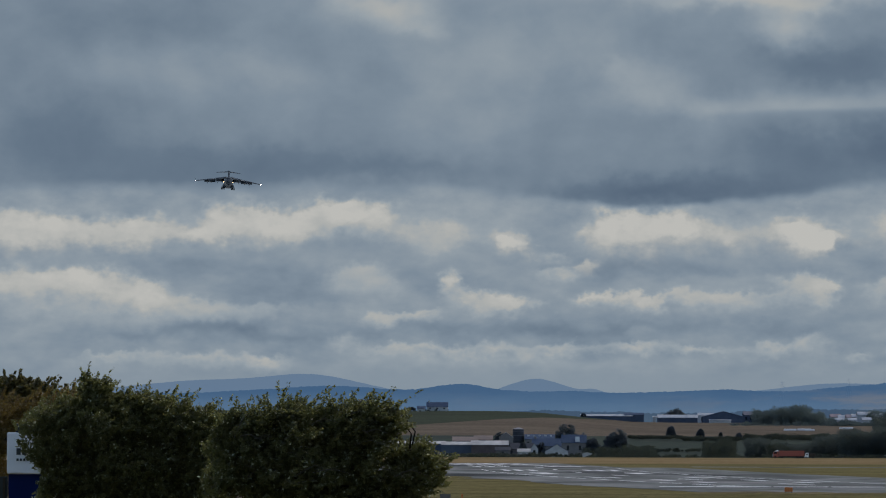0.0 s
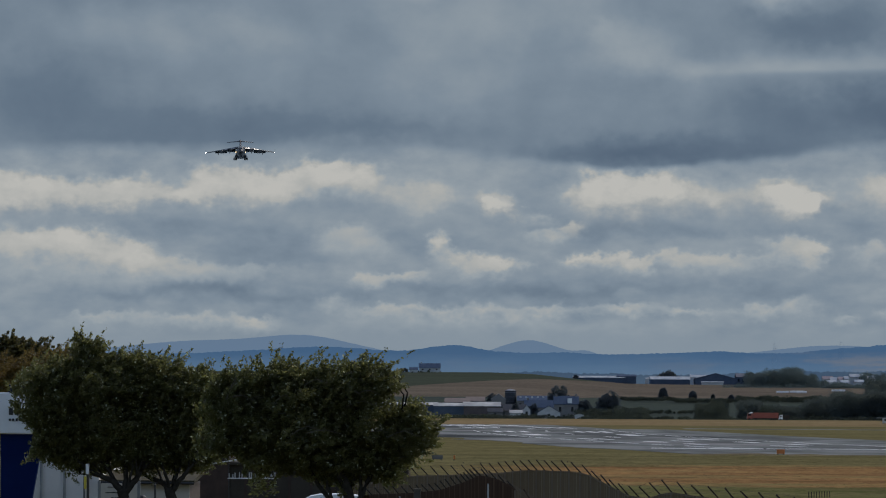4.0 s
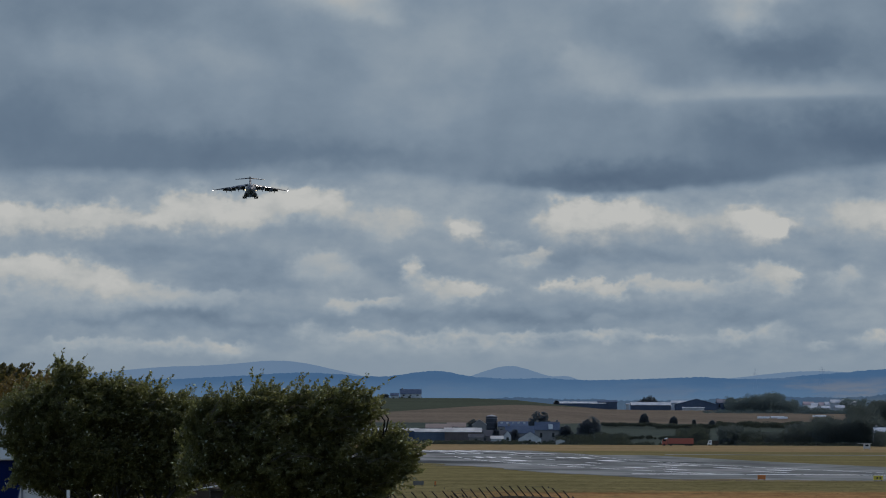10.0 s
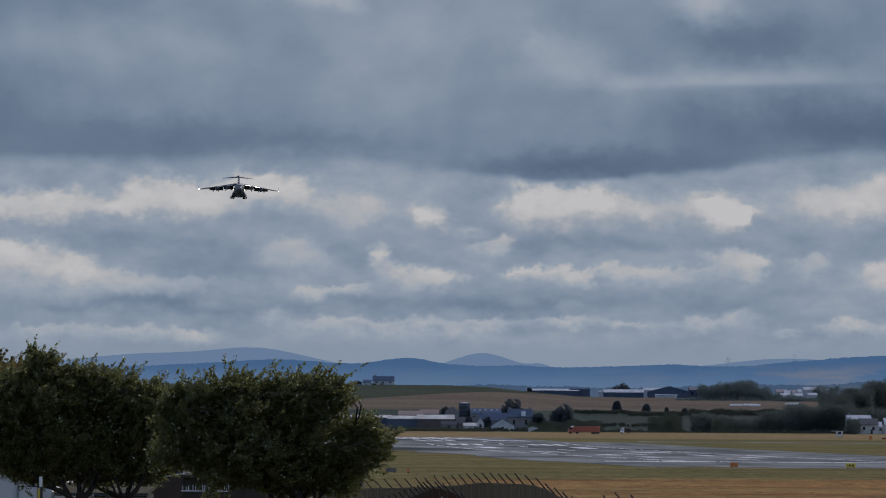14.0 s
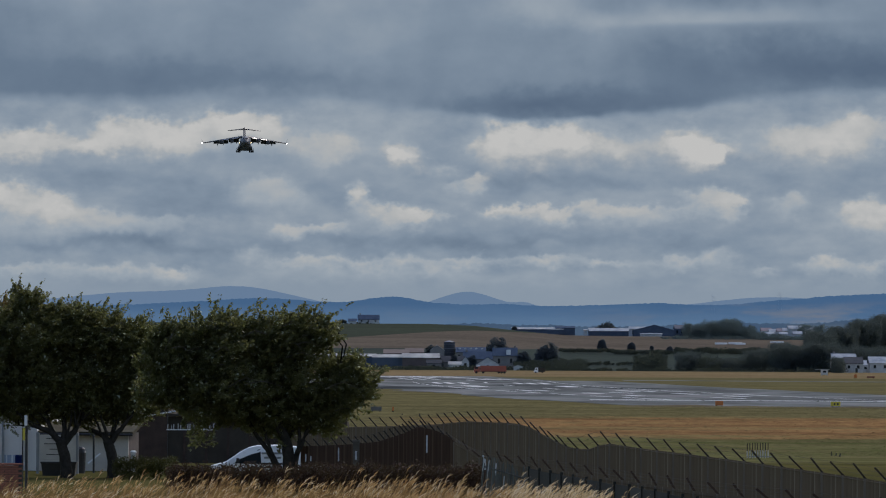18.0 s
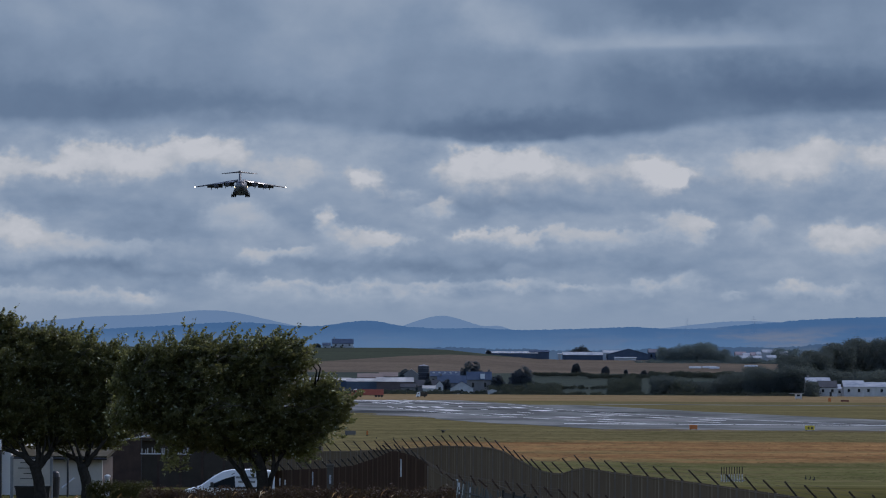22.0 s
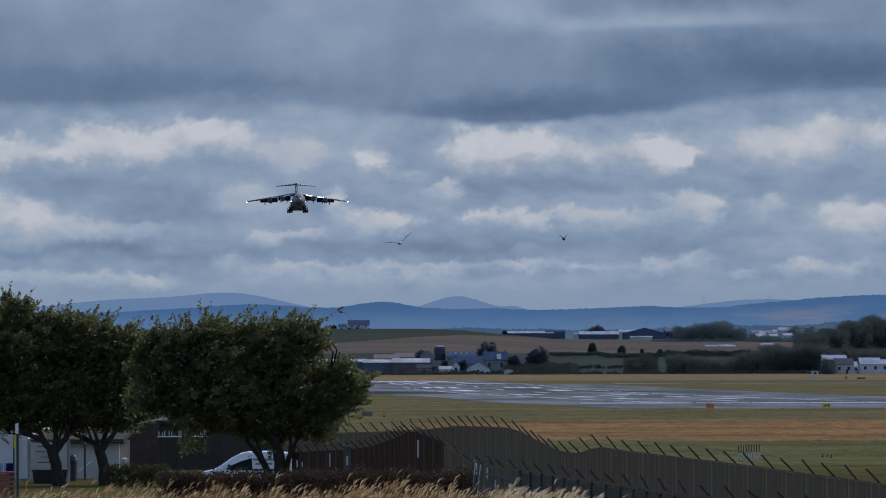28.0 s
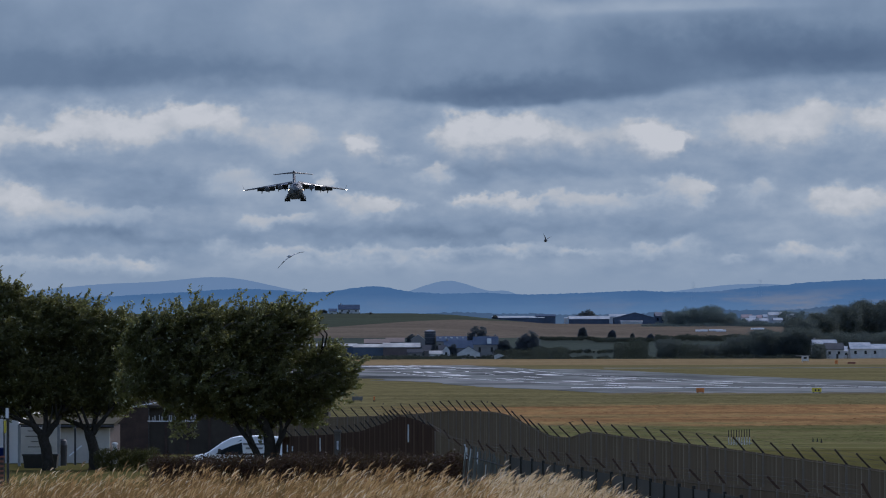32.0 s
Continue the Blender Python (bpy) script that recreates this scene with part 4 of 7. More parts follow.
def broad_tree(name, foot, limbs, lobes, d, mat, label, seed, leaf=0.12, per=52, density=1.0, depth=0.8, twiggy=False):
    """A windswept tree: a trunk and limbs (sights and radii in steps, the first from the ground) into a crown of leafy boughs (bearing, dip, half sizes in steps)."""
    rng = np.random.default_rng(seed)
    base = sight(*foot, d)
    base.z = ground_z(base.x, base.y)
    top = empty(name, Matrix.Translation(base), label, "tree")
    s = d / UNIT
    mids = [(sight(a, e, d) - base, wa * s, we * s) for a, e, wa, we in lobes]
    low, high = min(m[0].z for m in mids), max(m[0].z for m in mids)
    for c, w, h in mids:                                     # the upper boughs overhang the lower ones
        c.y += 1.15 * (0.6 - (c.z - low) / (high - low + 0.01))
    joints = []
    for i, (line, r0, r1) in enumerate(limbs):
        out = rng.uniform(-0.5, 0.7) if i else 0.0
        pts = [sight(a, e, d) - base + Vector((0, out * j / len(line), 0)) for j, (a, e) in enumerate(line)]
        if i == 0:
            pts.insert(0, Vector((pts[0].x + 0.02, 0, -0.1)))
        fine = []
        for j in range(len(pts) - 1):                       # smooth and slightly crooked
            p0, p1, p2, p3 = pts[max(j - 1, 0)], pts[j], pts[j + 1], pts[min(j + 2, len(pts) - 1)]
            for f in (0.0, 0.33, 0.67):
                q = 0.5 * (2 * p1 + (p2 - p0) * f + (2 * p0 - 5 * p1 + 4 * p2 - p3) * f * f + (3 * p1 - p0 - 3 * p2 + p3) * f ** 3)
                fine.append(q + Vector(rng.normal(size=3)) * 0.012)
        fine.append(pts[-1])
        k = len(fine) - 1
        radii = [s * (r0 + (r1 - r0) * j / k) * (1.3 if i == 0 and j == 0 else 1.0) * rng.uniform(0.94, 1.06) for j in range(k + 1)]
        part("trunk" if i == 0 else "limb", tubed(fine, radii, 9 if i == 0 else 7), BARK, top, "dark grey-brown bark" if i == 0 else "", smooth=True)
        joints += fine[len(fine) // 2:]
    for c, w, h in mids:
        hang = w < 0.6 and c.z < 2.2
        start = c + Vector((0.25, 0.3, 0.9)) if hang else min(joints, key=lambda p: (p - c).length)
        bm = bmesh.new()
        for j in range(1 if hang else 4):
            end = c + Vector((rng.normal() * w * 0.5, abs(rng.normal()) * w * 0.4, rng.normal() * h * 0.4))
            q = start.lerp(end, 0.5) + Vector((rng.normal() * 0.2, rng.normal() * 0.2, 0.3))
            tube(bm, [start, q, end], [0.045, 0.03, 0.01], 5)
        part("branch", bm, BARK, top)
        for j in range(2):
            a = c + Vector((rng.normal() * w * 0.45, -w * depth * 0.75, rng.normal() * h * 0.45))
            b = a + Vector((0.25 + 0.45 * rng.random(), -0.12, 0.2 * rng.normal()))
            q = a.lerp(b, 0.5) + Vector((0, 0, 0.09 * rng.random()))
            part("twig", tubed([a, q, b], [0.012, 0.009, 0.003], 4), TWIG, top, "pale bare twig")
        if twiggy and h > 0.75:
            for j in range(2):                               # long bare shoots on the near face
                a = c + Vector((rng.normal() * w * 0.4, -w * depth * 0.95, rng.normal() * h * 0.4))
                b = a + Vector((0.5 + 0.9 * rng.random(), -0.1, 0.35 * rng.normal() + 0.1))
                q = a.lerp(b, 0.5) + Vector((0, -0.05, 0.12 + 0.16 * rng.random()))
                part("twig", tubed([a, a.lerp(q, 0.5) + Vector((0, 0, 0.03)), q, b], [0.014, 0.012, 0.010, 0.004], 4), TWIG, top, "pale bare twig")
        n = 8 if hang else int(130 * (w * h) ** 0.85 * density) + 24
        g = rng.normal(size=(n, 3))
        g /= np.linalg.norm(g, axis=1)[:, None]
        rad = rng.random(n) ** 0.33
        cs = g * rad[:, None] * np.array([w * 0.9, w * depth, h * 0.86]) + rng.normal(size=(n, 3)) * np.array([0.15, 0.12, 0.08])
        way = g * np.array([0.7, 0.5, 0.35]) + np.array([0.35, 0, 0.45]) + rng.normal(size=(n, 3)) * 0.35
        way /= np.linalg.norm(way, axis=1)[:, None]
        verts, quads = spray_cloud(rng, cs, way, 0.28 + 0.46 * rng.random(n), per, leaf, 0.085)
        # shoots that break the outline
        k = 0 if hang else max(7, int(w * 15))
        if k:
            ang = rng.random(k) * math.pi
            tips = np.stack([np.cos(ang) * w * 0.9, rng.normal(size=k) * w * 0.35, np.sin(ang) * h * 0.9], 1)
            up = np.stack([0.25 * np.cos(ang) + rng.normal(size=k) * 0.3, rng.normal(size=k) * 0.2, np.full(k, 0.9)], 1)
            v2, q2 = spray_cloud(rng, tips, up, 0.34 + 0.78 * rng.random(k) ** 1.6, 42, leaf, 0.062)
            quads = np.concatenate([quads, q2 + len(verts)])
            verts = np.concatenate([verts, v2])
        ob = quick_mesh("bough", verts, quads, mat, top)
        tagged(ob, kind="stuff").location = c
        SWAY.append((ob, c, rng.random() * 6.28, 0.5 + rng.random() * 0.6))
    return top


broad_tree("tree", (538, 842), [([(538, 850), (536, 815), (534, 785), (524, 755), (515, 700)], 12.5, 8), ([(530, 845), (512, 815), (498, 792), (482, 770), (462, 735), (440, 690)], 6, 2),
                                ([(522, 830), (508, 800), (500, 780), (492, 750), (480, 700)], 4, 2), ([(545, 840), (550, 805), (562, 775), (578, 745), (600, 700), (625, 665)], 6, 2),
                                ([(552, 800), (556, 770), (552, 730), (545, 680)], 3.5, 2), ([(534, 785), (545, 750), (560, 700)], 4, 2)],
           [(350, 632, 78, 56), (455, 620, 92, 54), (545, 610, 48, 44), (430, 690, 132, 60), (545, 672, 74, 56), (632, 690, 46, 36), (348, 690, 58, 46), (490, 730, 84, 32), (400, 722, 68, 28), (606, 722, 34, 16), (298, 704, 42, 14), (560, 738, 46, 22), (514, 756, 40, 20), (590, 748, 30, 18),
            (372, 782, 24, 18), (332, 606, 34, 30), (592, 592, 20, 22), (655, 672, 24, 24), (404, 584, 54, 24), (500, 588, 46, 24), (552, 582, 30, 18), (630, 655, 26, 20), (316, 642, 34, 34)],
           205, LEAF, "windswept dark green broadleaf tree with several stems", 3, density=0.9, twiggy=True)
broad_tree("tree", (143, 842), [([(143, 845), (143, 825), (138, 795), (132, 778)], 11.5, 9.5), ([(132, 780), (118, 766), (104, 758), (80, 748), (58, 730), (40, 700)], 6.5, 1.8),
                                ([(128, 776), (112, 750), (100, 715), (90, 670)], 5, 1.5), ([(136, 784), (140, 760), (136, 720), (128, 660)], 6, 2),
                                ([(138, 785), (152, 768), (166, 748), (178, 715), (190, 670)], 7, 1.8), ([(160, 755), (158, 730), (152, 690)], 2.5, 1), ([(140, 786), (147, 760), (152, 728), (146, 690)], 3, 1), ([(112, 762), (96, 756), (70, 752), (52, 752)], 2, 0.8), ([(170, 742), (186, 726), (200, 700)], 2, 0.8), ([(118, 764), (104, 738), (84, 718), (70, 690)], 2.5, 1), ([(152, 768), (166, 735), (172, 700)], 2, 0.8), ([(100, 757), (86, 738), (66, 722), (50, 715)], 1.8, 0.7)],
           [(76, 602, 88, 54), (-8, 616, 54, 54), (110, 674, 90, 56), (168, 674, 54, 58), (38, 682, 58, 42), (74, 550, 24, 24), (66, 530, 10, 14), (118, 722, 58, 22), (160, 734, 26, 16), (150, 596, 46, 46), (0, 655, 46, 36), (42, 722, 36, 16), (124, 580, 40, 34), (18, 584, 40, 28), (146, 562, 22, 16), (100, 706, 46, 14), (62, 736, 44, 14), (6, 720, 40, 14), (20, 698, 50, 18)],
           238, LEAF, "dark green broadleaf tree with a forked trunk", 4)
broad_tree("tree", (226, 838), [([(226, 845), (226, 820), (222, 795), (216, 778)], 10.5, 9), ([(216, 780), (205, 768), (190, 760), (172, 752), (160, 735), (150, 700)], 5.5, 1.5),
                                ([(216, 778), (214, 760), (204, 735), (196, 690)], 3.5, 1.5), ([(219, 780), (226, 760), (228, 730), (226, 680)], 5, 2),
                                ([(222, 782), (236, 760), (248, 748), (262, 725), (270, 690)], 5.5, 1.5), ([(205, 768), (196, 742), (180, 715)], 2.5, 1), ([(226, 762), (238, 735), (246, 700)], 2.5, 1), ([(250, 744), (252, 720), (246, 690)], 1.8, 0.8)],
           [(222, 604, 54, 48), (240, 674, 56, 62), (190, 662, 56, 60), (188, 728, 58, 20), (262, 718, 36, 20), (232, 730, 40, 18), (252, 732, 24, 14), (190, 586, 38, 34), (246, 596, 30, 24), (268, 612, 26, 40), (288, 660, 46, 56)],
           238.5, LEAF, "slender dark green broadleaf tree beside the first", 5)
broad_tree("tree", (-30, 813), [([(-30, 815), (-28, 740), (-20, 650)], 9, 4), ([(-28, 740), (-50, 690), (-80, 620)], 5, 2)],
           [(-20, 586, 62, 40), (-90, 592, 60, 45), (36, 566, 42, 28), (-150, 612, 70, 60), (-128, 655, 46, 46), (-100, 692, 44, 32)],
           293, LEAF_OLIVE, "olive and russet leaved tree behind the others", 6, per=24)
broad_tree("tree", (-70, 808), [([(-70, 810), (-68, 720), (-60, 600)], 9, 4)],
           [(-60, 540, 40, 20), (-88, 554, 46, 28), (-22, 556, 40, 18), (-135, 572, 46, 36), (10, 560, 30, 18)],
           310, LEAF_PINE, "dark windblown pine beyond the signs", 7, leaf=0.24, per=24)


def hedge(name, a0, a1, d0, d1, h, w, mat, label, seed, leaf=0.09, per=34):
    rng = np.random.default_rng(seed)
    p0, p1 = sight(a0, 617, d0), sight(a1, 617, d1)
    base = (p0 + p1) / 2
    base.z = ground_z(base.x, base.y)
    n = int((p1 - p0).length * h * w * 95)
    t = rng.random(n)[:, None]
    along = np.array(p0 - base)[None] * (1 - t) + np.array(p1 - base)[None] * t
    hh = h * (0.915 + 0.045 * t[:, 0] + 0.025 * np.sin(t[:, 0] * 23 + seed) * np.sin(t[:, 0] * 57))
    cs = np.stack([along[:, 0], along[:, 1] + (rng.random(n) - 0.5) * w, rng.random(n) ** 0.6 * hh], 1)
    verts, quads = leaf_cloud(rng, cs, 0.16 + 0.14 * rng.random(n), per, leaf)
    top = empty(name, Matrix.Translation(base), label, "hedge")
    quick_mesh("foliage", verts, quads, mat, top)
    count = max(2, int((p1 - p0).length / 1.2))
    for i in range(count):
        q = (p0 - base).lerp(p1 - base, (i + 0.5) / count)
        part("stem", tubed([(q.x, q.y, -0.05), (q.x + 0.05, q.y, h * 0.5), (q.x - 0.08, q.y + 0.05, h * 0.85)], [0.03, 0.022, 0.01], 5), BARK, top)
    return top


def grass():
    """Tall dry grass on the bank: clumps of stalks with drooping plumes, each clump a rigid piece."""
    rng = np.random.default_rng(11)
    for j in range(9):
        y0 = 45.5 + j * 1.9
        for i in range(7):
            half = y0 * 0.085
            x0, x1 = -half + 2 * half * i / 7, -half + 2 * half * (i + 1) / 7
            xm, zm = (x0 + x1) / 2, ground_z((x0 + x1) / 2, y0)
            n = 900
            x, y = rng.uniform(x0 - 0.06, x1 + 0.06, n) - xm, rng.uniform(0, 1.9, n)
            tuft = 0.5 + 0.5 * np.sin((x + xm) * 3.1 + y0 * 1.7) * np.sin((x + xm) * 7.3 + y0)
            h = (0.19 + 0.27 * rng.random(n) ** 1.2 + 0.12 * tuft + 0.13 * (rng.random(n) < 0.10))
            z = np.array([ground_z(a + xm, b + y0) for a, b in zip(x, y)]) - zm
            lean = 0.04 + 0.34 * rng.random(n)
            side = rng.normal(size=n) * 0.05
            w = 0.0012 + 0.0015 * rng.random(n)
            verts, quads = [], []
            pts = np.stack([np.stack([x + lean * h * f ** 2, y + side * f, z + h * f * (1 - 0.1 * f)], 1) for f in (0, 0.5, 1.0)], 1)
            wd = np.array([1.0, 0.8, 0.5])
            lft, rgt = pts.copy(), pts.copy()
            lft[:, :, 0] -= w[:, None] * wd
            rgt[:, :, 0] += w[:, None] * wd
            v = np.concatenate([lft, rgt], 1).reshape(-1, 3)
            o = np.arange(n)[:, None] * 6
            q = np.concatenate([o + np.array([0, 3, 4, 1]), o + np.array([1, 4, 5, 2])], 0)
            clump = empty("tall_grass", Matrix.Translation((xm, y0, zm)), "tall dry straw-coloured grass with pale plumes on the bank", "grass", kind="stuff")
            quick_mesh("stalks", v, q, STRAW, clump)
            # plumes: three crossed slips at each tip
            tip = pts[:, 2]
            has = rng.random(n) < 0.13 + 0.18 * step(-1.5, 1.2, xm) + 0.16 * step(0.2, 0.5, xm)
            tip, ln = tip[has], 0.045 + 0.085 * rng.random(has.sum())
            vs, qs = [], []
            for k in range(3):
                wx = (0.0018 + 0.0024 * rng.random(len(tip))) * (1.0 if xm < 0.25 else 1.15)
                dx, dz = (0.2 + 0.7 * rng.random(len(tip))) * ln, ln * (0.75 - 0.25 * k * rng.random(len(tip)))
                a = tip - np.stack([dx * 0.15, 0 * dx, dz * 0.2], 1)
                b = tip + np.stack([dx, rng.normal(size=len(tip)) * 0.01, dz], 1)
                m = (a + b) / 2 + np.stack([-0.12 * dx, 0 * dx, 0.18 * dz], 1)
                nx = np.stack([wx * 0.8, 0.5 * wx * (k - 1), -wx * 0.5], 1)
                vs.append(np.stack([a, m + nx, b, m - nx], 1).reshape(-1, 3))
            v = np.concatenate(vs)
            quick_mesh("plumes", v, np.arange(len(v)).reshape(-1, 4), PLUME if xm < 0.25 else PLUME_PALE, clump)
            # leaf blades at the foot
            m = 330
            wx_, wy_ = rng.uniform(x0, x1, m) - xm, rng.uniform(0, 1.9, m)
            a = np.stack([wx_, wy_, np.full(m, -0.05)], 1)
            b = a + np.stack([rng.normal(size=m) * 0.07 + 0.04, rng.normal(size=m) * 0.05, 0.24 + 0.24 * rng.random(m)], 1)
            nx = np.stack([0.003 + 0.005 * rng.random(m), np.zeros(m), np.zeros(m)], 1)
            c = (a + b) / 2
            v = np.stack([a, c + nx, b, c - nx], 1).reshape(-1, 3)
            quick_mesh("weeds", v, np.arange(len(v)).reshape(-1, 4), WEED, clump)
            m = 150
            bx, by = rng.uniform(x0, x1, m) - xm, rng.uniform(0, 1.9, m)
            bh = 0.25 + 0.25 * rng.random(m)
            bl = rng.normal(size=m) * 0.12 + 0.08
            a = np.stack([bx, by, np.full(m, -0.05)], 1)
            b = a + np.stack([bl, rng.normal(size=m) * 0.05, bh], 1)
            c = (a + b) / 2
            nx = np.stack([np.full(m, 0.006), np.zeros(m), np.zeros(m)], 1)
            v = np.stack([a, c + nx, b, c - nx], 1).reshape(-1, 3)
            quick_mesh("blades", v, np.arange(len(v)).reshape(-1, 4), STRAW, clump)
            SWAY.append((clump, Vector((xm, y0, zm)), rng.random() * 6.28, 1.6))


grass()
hedge("copper_hedge", 330, 885, 150, 146, 2.36, 1.2, LEAF_COPPER, "dark copper-leaved hedge behind the tall grass", 21, leaf=0.06, per=62)
hedge("clipped_hedge", 228, 335, 236, 236, 0.88, 0.8, LEAF_HEDGE, "low clipped green hedge beside the building", 22, leaf=0.06, per=64)

# ---- fences ----
STEEL = pales("galvanised_steel", (0.128, 0.094, 0.058), (0.185, 0.138, 0.088), (0.26, 0.21, 0.145))
RUST = pales("rusty_steel", (0.046, 0.027, 0.017), (0.082, 0.048, 0.030), (0.14, 0.095, 0.065))
POSTS = stained("weathered_post", (0.15, 0.122, 0.092), (0.21, 0.175, 0.135), 2, 14, 0.8, specular=0.1)
IRON = stained("dark_iron", (0.034, 0.028, 0.023), (0.062, 0.050, 0.040), 4, 20, 0.8, specular=0.1)


post_rng = random.Random(8)


def fence(name, line, d0, spacing, count, label, mat, h=2.4, crank=0.47, lean=-1, bars=0.13, wires=3, thick=0.042, wide=0.016):
    """Cranked posts along a line of sights (bearing, dip of the bend, distance) with upright mesh bars between them."""
    pts = [sight(*p) for p in line]
    cum = [0.0]
    for a, b in zip(pts, pts[1:]):
        cum.append(cum[-1] + (b - a).length)

    def along(s):
        for k in range(len(pts) - 1):
            if s <= cum[k + 1] or k == len(pts) - 2:
                f = (s - cum[k]) / (cum[k + 1] - cum[k])
                return pts[k].lerp(pts[k + 1], f)

    total = cum[-1]
    n = max(2, int(total / spacing))
    top = empty(name, Matrix.Translation((pts[0].x, pts[0].y, ground_z(pts[0].x, pts[0].y))), label, "fence")
    o = Vector(top.location)
    tips = []
    for i in range(n + 1):
        p = along(total * i / n)
        g = min(ground_z(p.x, p.y), p.z - h)
        ob = part("post", boxed(-thick, thick, -0.07, 0.03, g - p.z - 0.1, 0.0), POSTS if mat is STEEL else mat, top)
        wild = 3.5 if crank == 0.3 else 1.0
        tilt = Matrix.Rotation(radians((42 + post_rng.uniform(-4, 4) * wild) * lean), 4, "Y")
        part("arm", boxed(-thick * 0.52, thick * 0.52, -0.028, 0.028, -0.05, crank, 0, tilt), RUST if crank == 0.3 else IRON if crank > 0.1 else mat, ob, "dark cranked arm")
        ob.location = p - o
        tips.append(p)
    for i in range(n):
        a, b = tips[i], tips[i + 1]
        bm = bmesh.new()
        k = max(3, int((b - a).length / bars))
        for j in range(1, k):
            q = a.lerp(b, j / k) - o
            g = ground_z(a.x, a.y) - o.z
            bm2 = [bm.verts.new((q.x - wide, q.y, g)), bm.verts.new((q.x + wide, q.y, g)), bm.verts.new((q.x + wide, q.y, q.z)), bm.verts.new((q.x - wide, q.y, q.z)),
                   bm.verts.new((q.x, q.y + 0.03, g)), bm.verts.new((q.x, q.y + 0.03, q.z))]
            bm.faces.new((bm2[0], bm2[1], bm2[2], bm2[3]))
            bm.faces.new((bm2[1], bm2[4], bm2[5], bm2[2]))
            bm.faces.new((bm2[4], bm2[0], bm2[3], bm2[5]))
        for z in (-0.05, -h * 0.5, -h + 0.2):
            tube(bm, [a - o + Vector((0, 0, z)), b - o + Vector((0, 0, z))], [0.014, 0.014], 4)
        part("mesh_panel", bm, mat, top)
        bm = bmesh.new()
        for w in range(1, wires + 1):
            up = Vector((math.sin(radians(42 * lean)), 0, math.cos(radians(42)))) * crank * w / wires
            tube(bm, [a - o + up, b - o + up], [0.0032, 0.0032], 3)
        part("barbed_wire", bm, IRON, top)
    return top


fence("perimeter_fence", [(540, 755, 260), (620, 752, 248), (700, 750, 237), (760, 748, 229), (805, 745, 222), (850, 740, 214), (925, 742, 201), (957, 746, 197), (985, 762, 193), (1030, 784, 186), (1062, 790, 182),
                          (1098, 777, 177), (1160, 786, 171.5), (1320, 805, 158.5), (1540, 835, 143), (1640, 850, 137)], 0, 2.45, 0,
      "grey galvanised security fence with cranked posts and barbed wire", STEEL)
fence("perimeter_fence", [(560, 786, 207), (647, 782, 197), (697, 777, 189), (742, 762, 180), (768, 750, 172), (800, 758, 168), (828, 774, 165)], 0, 1.8, 0,
      "rusty brown security fence with cranked posts in front of the other", RUST, h=2.4, bars=0.19, thick=0.04, crank=0.31, wide=0.055)
fence("perimeter_fence", [(830, 776, 164.6), (845, 785, 163), (880, 806, 158), (960, 818, 146), (1073, 834, 132), (1240, 860, 115), (1470, 884, 100), (1600, 900, 93)], 0, 2.9, 0,
      "weathered grey security fence running on from the rusty one", STEEL, h=2.4, bars=0.09, thick=0.04, crank=0.3, wires=3)
TEAL = pales("dark_teal_board", (0.022, 0.021, 0.017), (0.036, 0.034, 0.028), (0.052, 0.050, 0.042), single=True)
TEAL_PALE = pales("pale_blue_pale", (0.040, 0.041, 0.034), (0.15, 0.155, 0.132), (0.52, 0.54, 0.50), single=True)


def pale_fence():
    """A low broken fence of loose blue pales that runs on as dark panels between posts."""
    rng = random.Random(77)
    line = [Vector(sight(a, e, d)) for a, e, d in ((880, 799, 132), (925, 811, 128), (962, 822, 125), (1040, 836, 119), (1140, 853, 112), (1260, 874, 103), (1400, 900, 94))]
    base = Vector((line[0].x, line[0].y, ground_z(line[0].x, line[0].y)))
    top = empty("pale_fence", Matrix.Translation(base), "low broken blue pale fence running on as dark panels", "fence")
    for i, (a, b) in enumerate(zip(line, line[1:])):
        a, b = a - base, b - base
        if i < 2:
            k = int((b - a).length / 0.075)
            for j in range(k):
                q = a.lerp(b, (j + 0.5) / k)
                if rng.random() < 0.42:
                    continue
                m = Matrix.Translation(q) @ Matrix.Rotation(radians(rng.gauss(2, 4)), 4, "Y")
                ob = part("pale", boxed(-0.011, 0.011, -0.012, 0.012, -q.z, rng.uniform(-0.35, 0.02), 0.003), TEAL_PALE, top)
                ob.matrix_basis = m
            part("rail", tubed([a - Vector((0, -0.03, 0.25)), b - Vector((0, -0.03, 0.25))], [0.018, 0.018], 5), TEAL, top)
            part("rail", tubed([a - Vector((0, -0.03, 1.4)), b - Vector((0, -0.03, 1.4))], [0.02, 0.02], 5), TEAL, top)
            continue
        k = max(1, round((b - a).length / 1.7))
        for j in range(k):
            p, q = a.lerp(b, j / k), a.lerp(b, (j + 1) / k)
            drop = rng.uniform(0, 0.03)
            part("panel", loft([[(p.x, p.y, 0), (p.x, p.y + 0.03, 0), (p.x, p.y + 0.03, p.z - drop), (p.x, p.y, p.z - drop)], [(q.x, q.y, 0), (q.x, q.y + 0.03, 0), (q.x, q.y + 0.03, q.z - drop), (q.x, q.y, q.z - drop)]]), TEAL, top)
            part("post", boxed(p.x - 0.028, p.x + 0.028, p.y - 0.03, p.y + 0.02, -0.1, p.z + 0.04, 0.006), TEAL, top)


pale_fence()


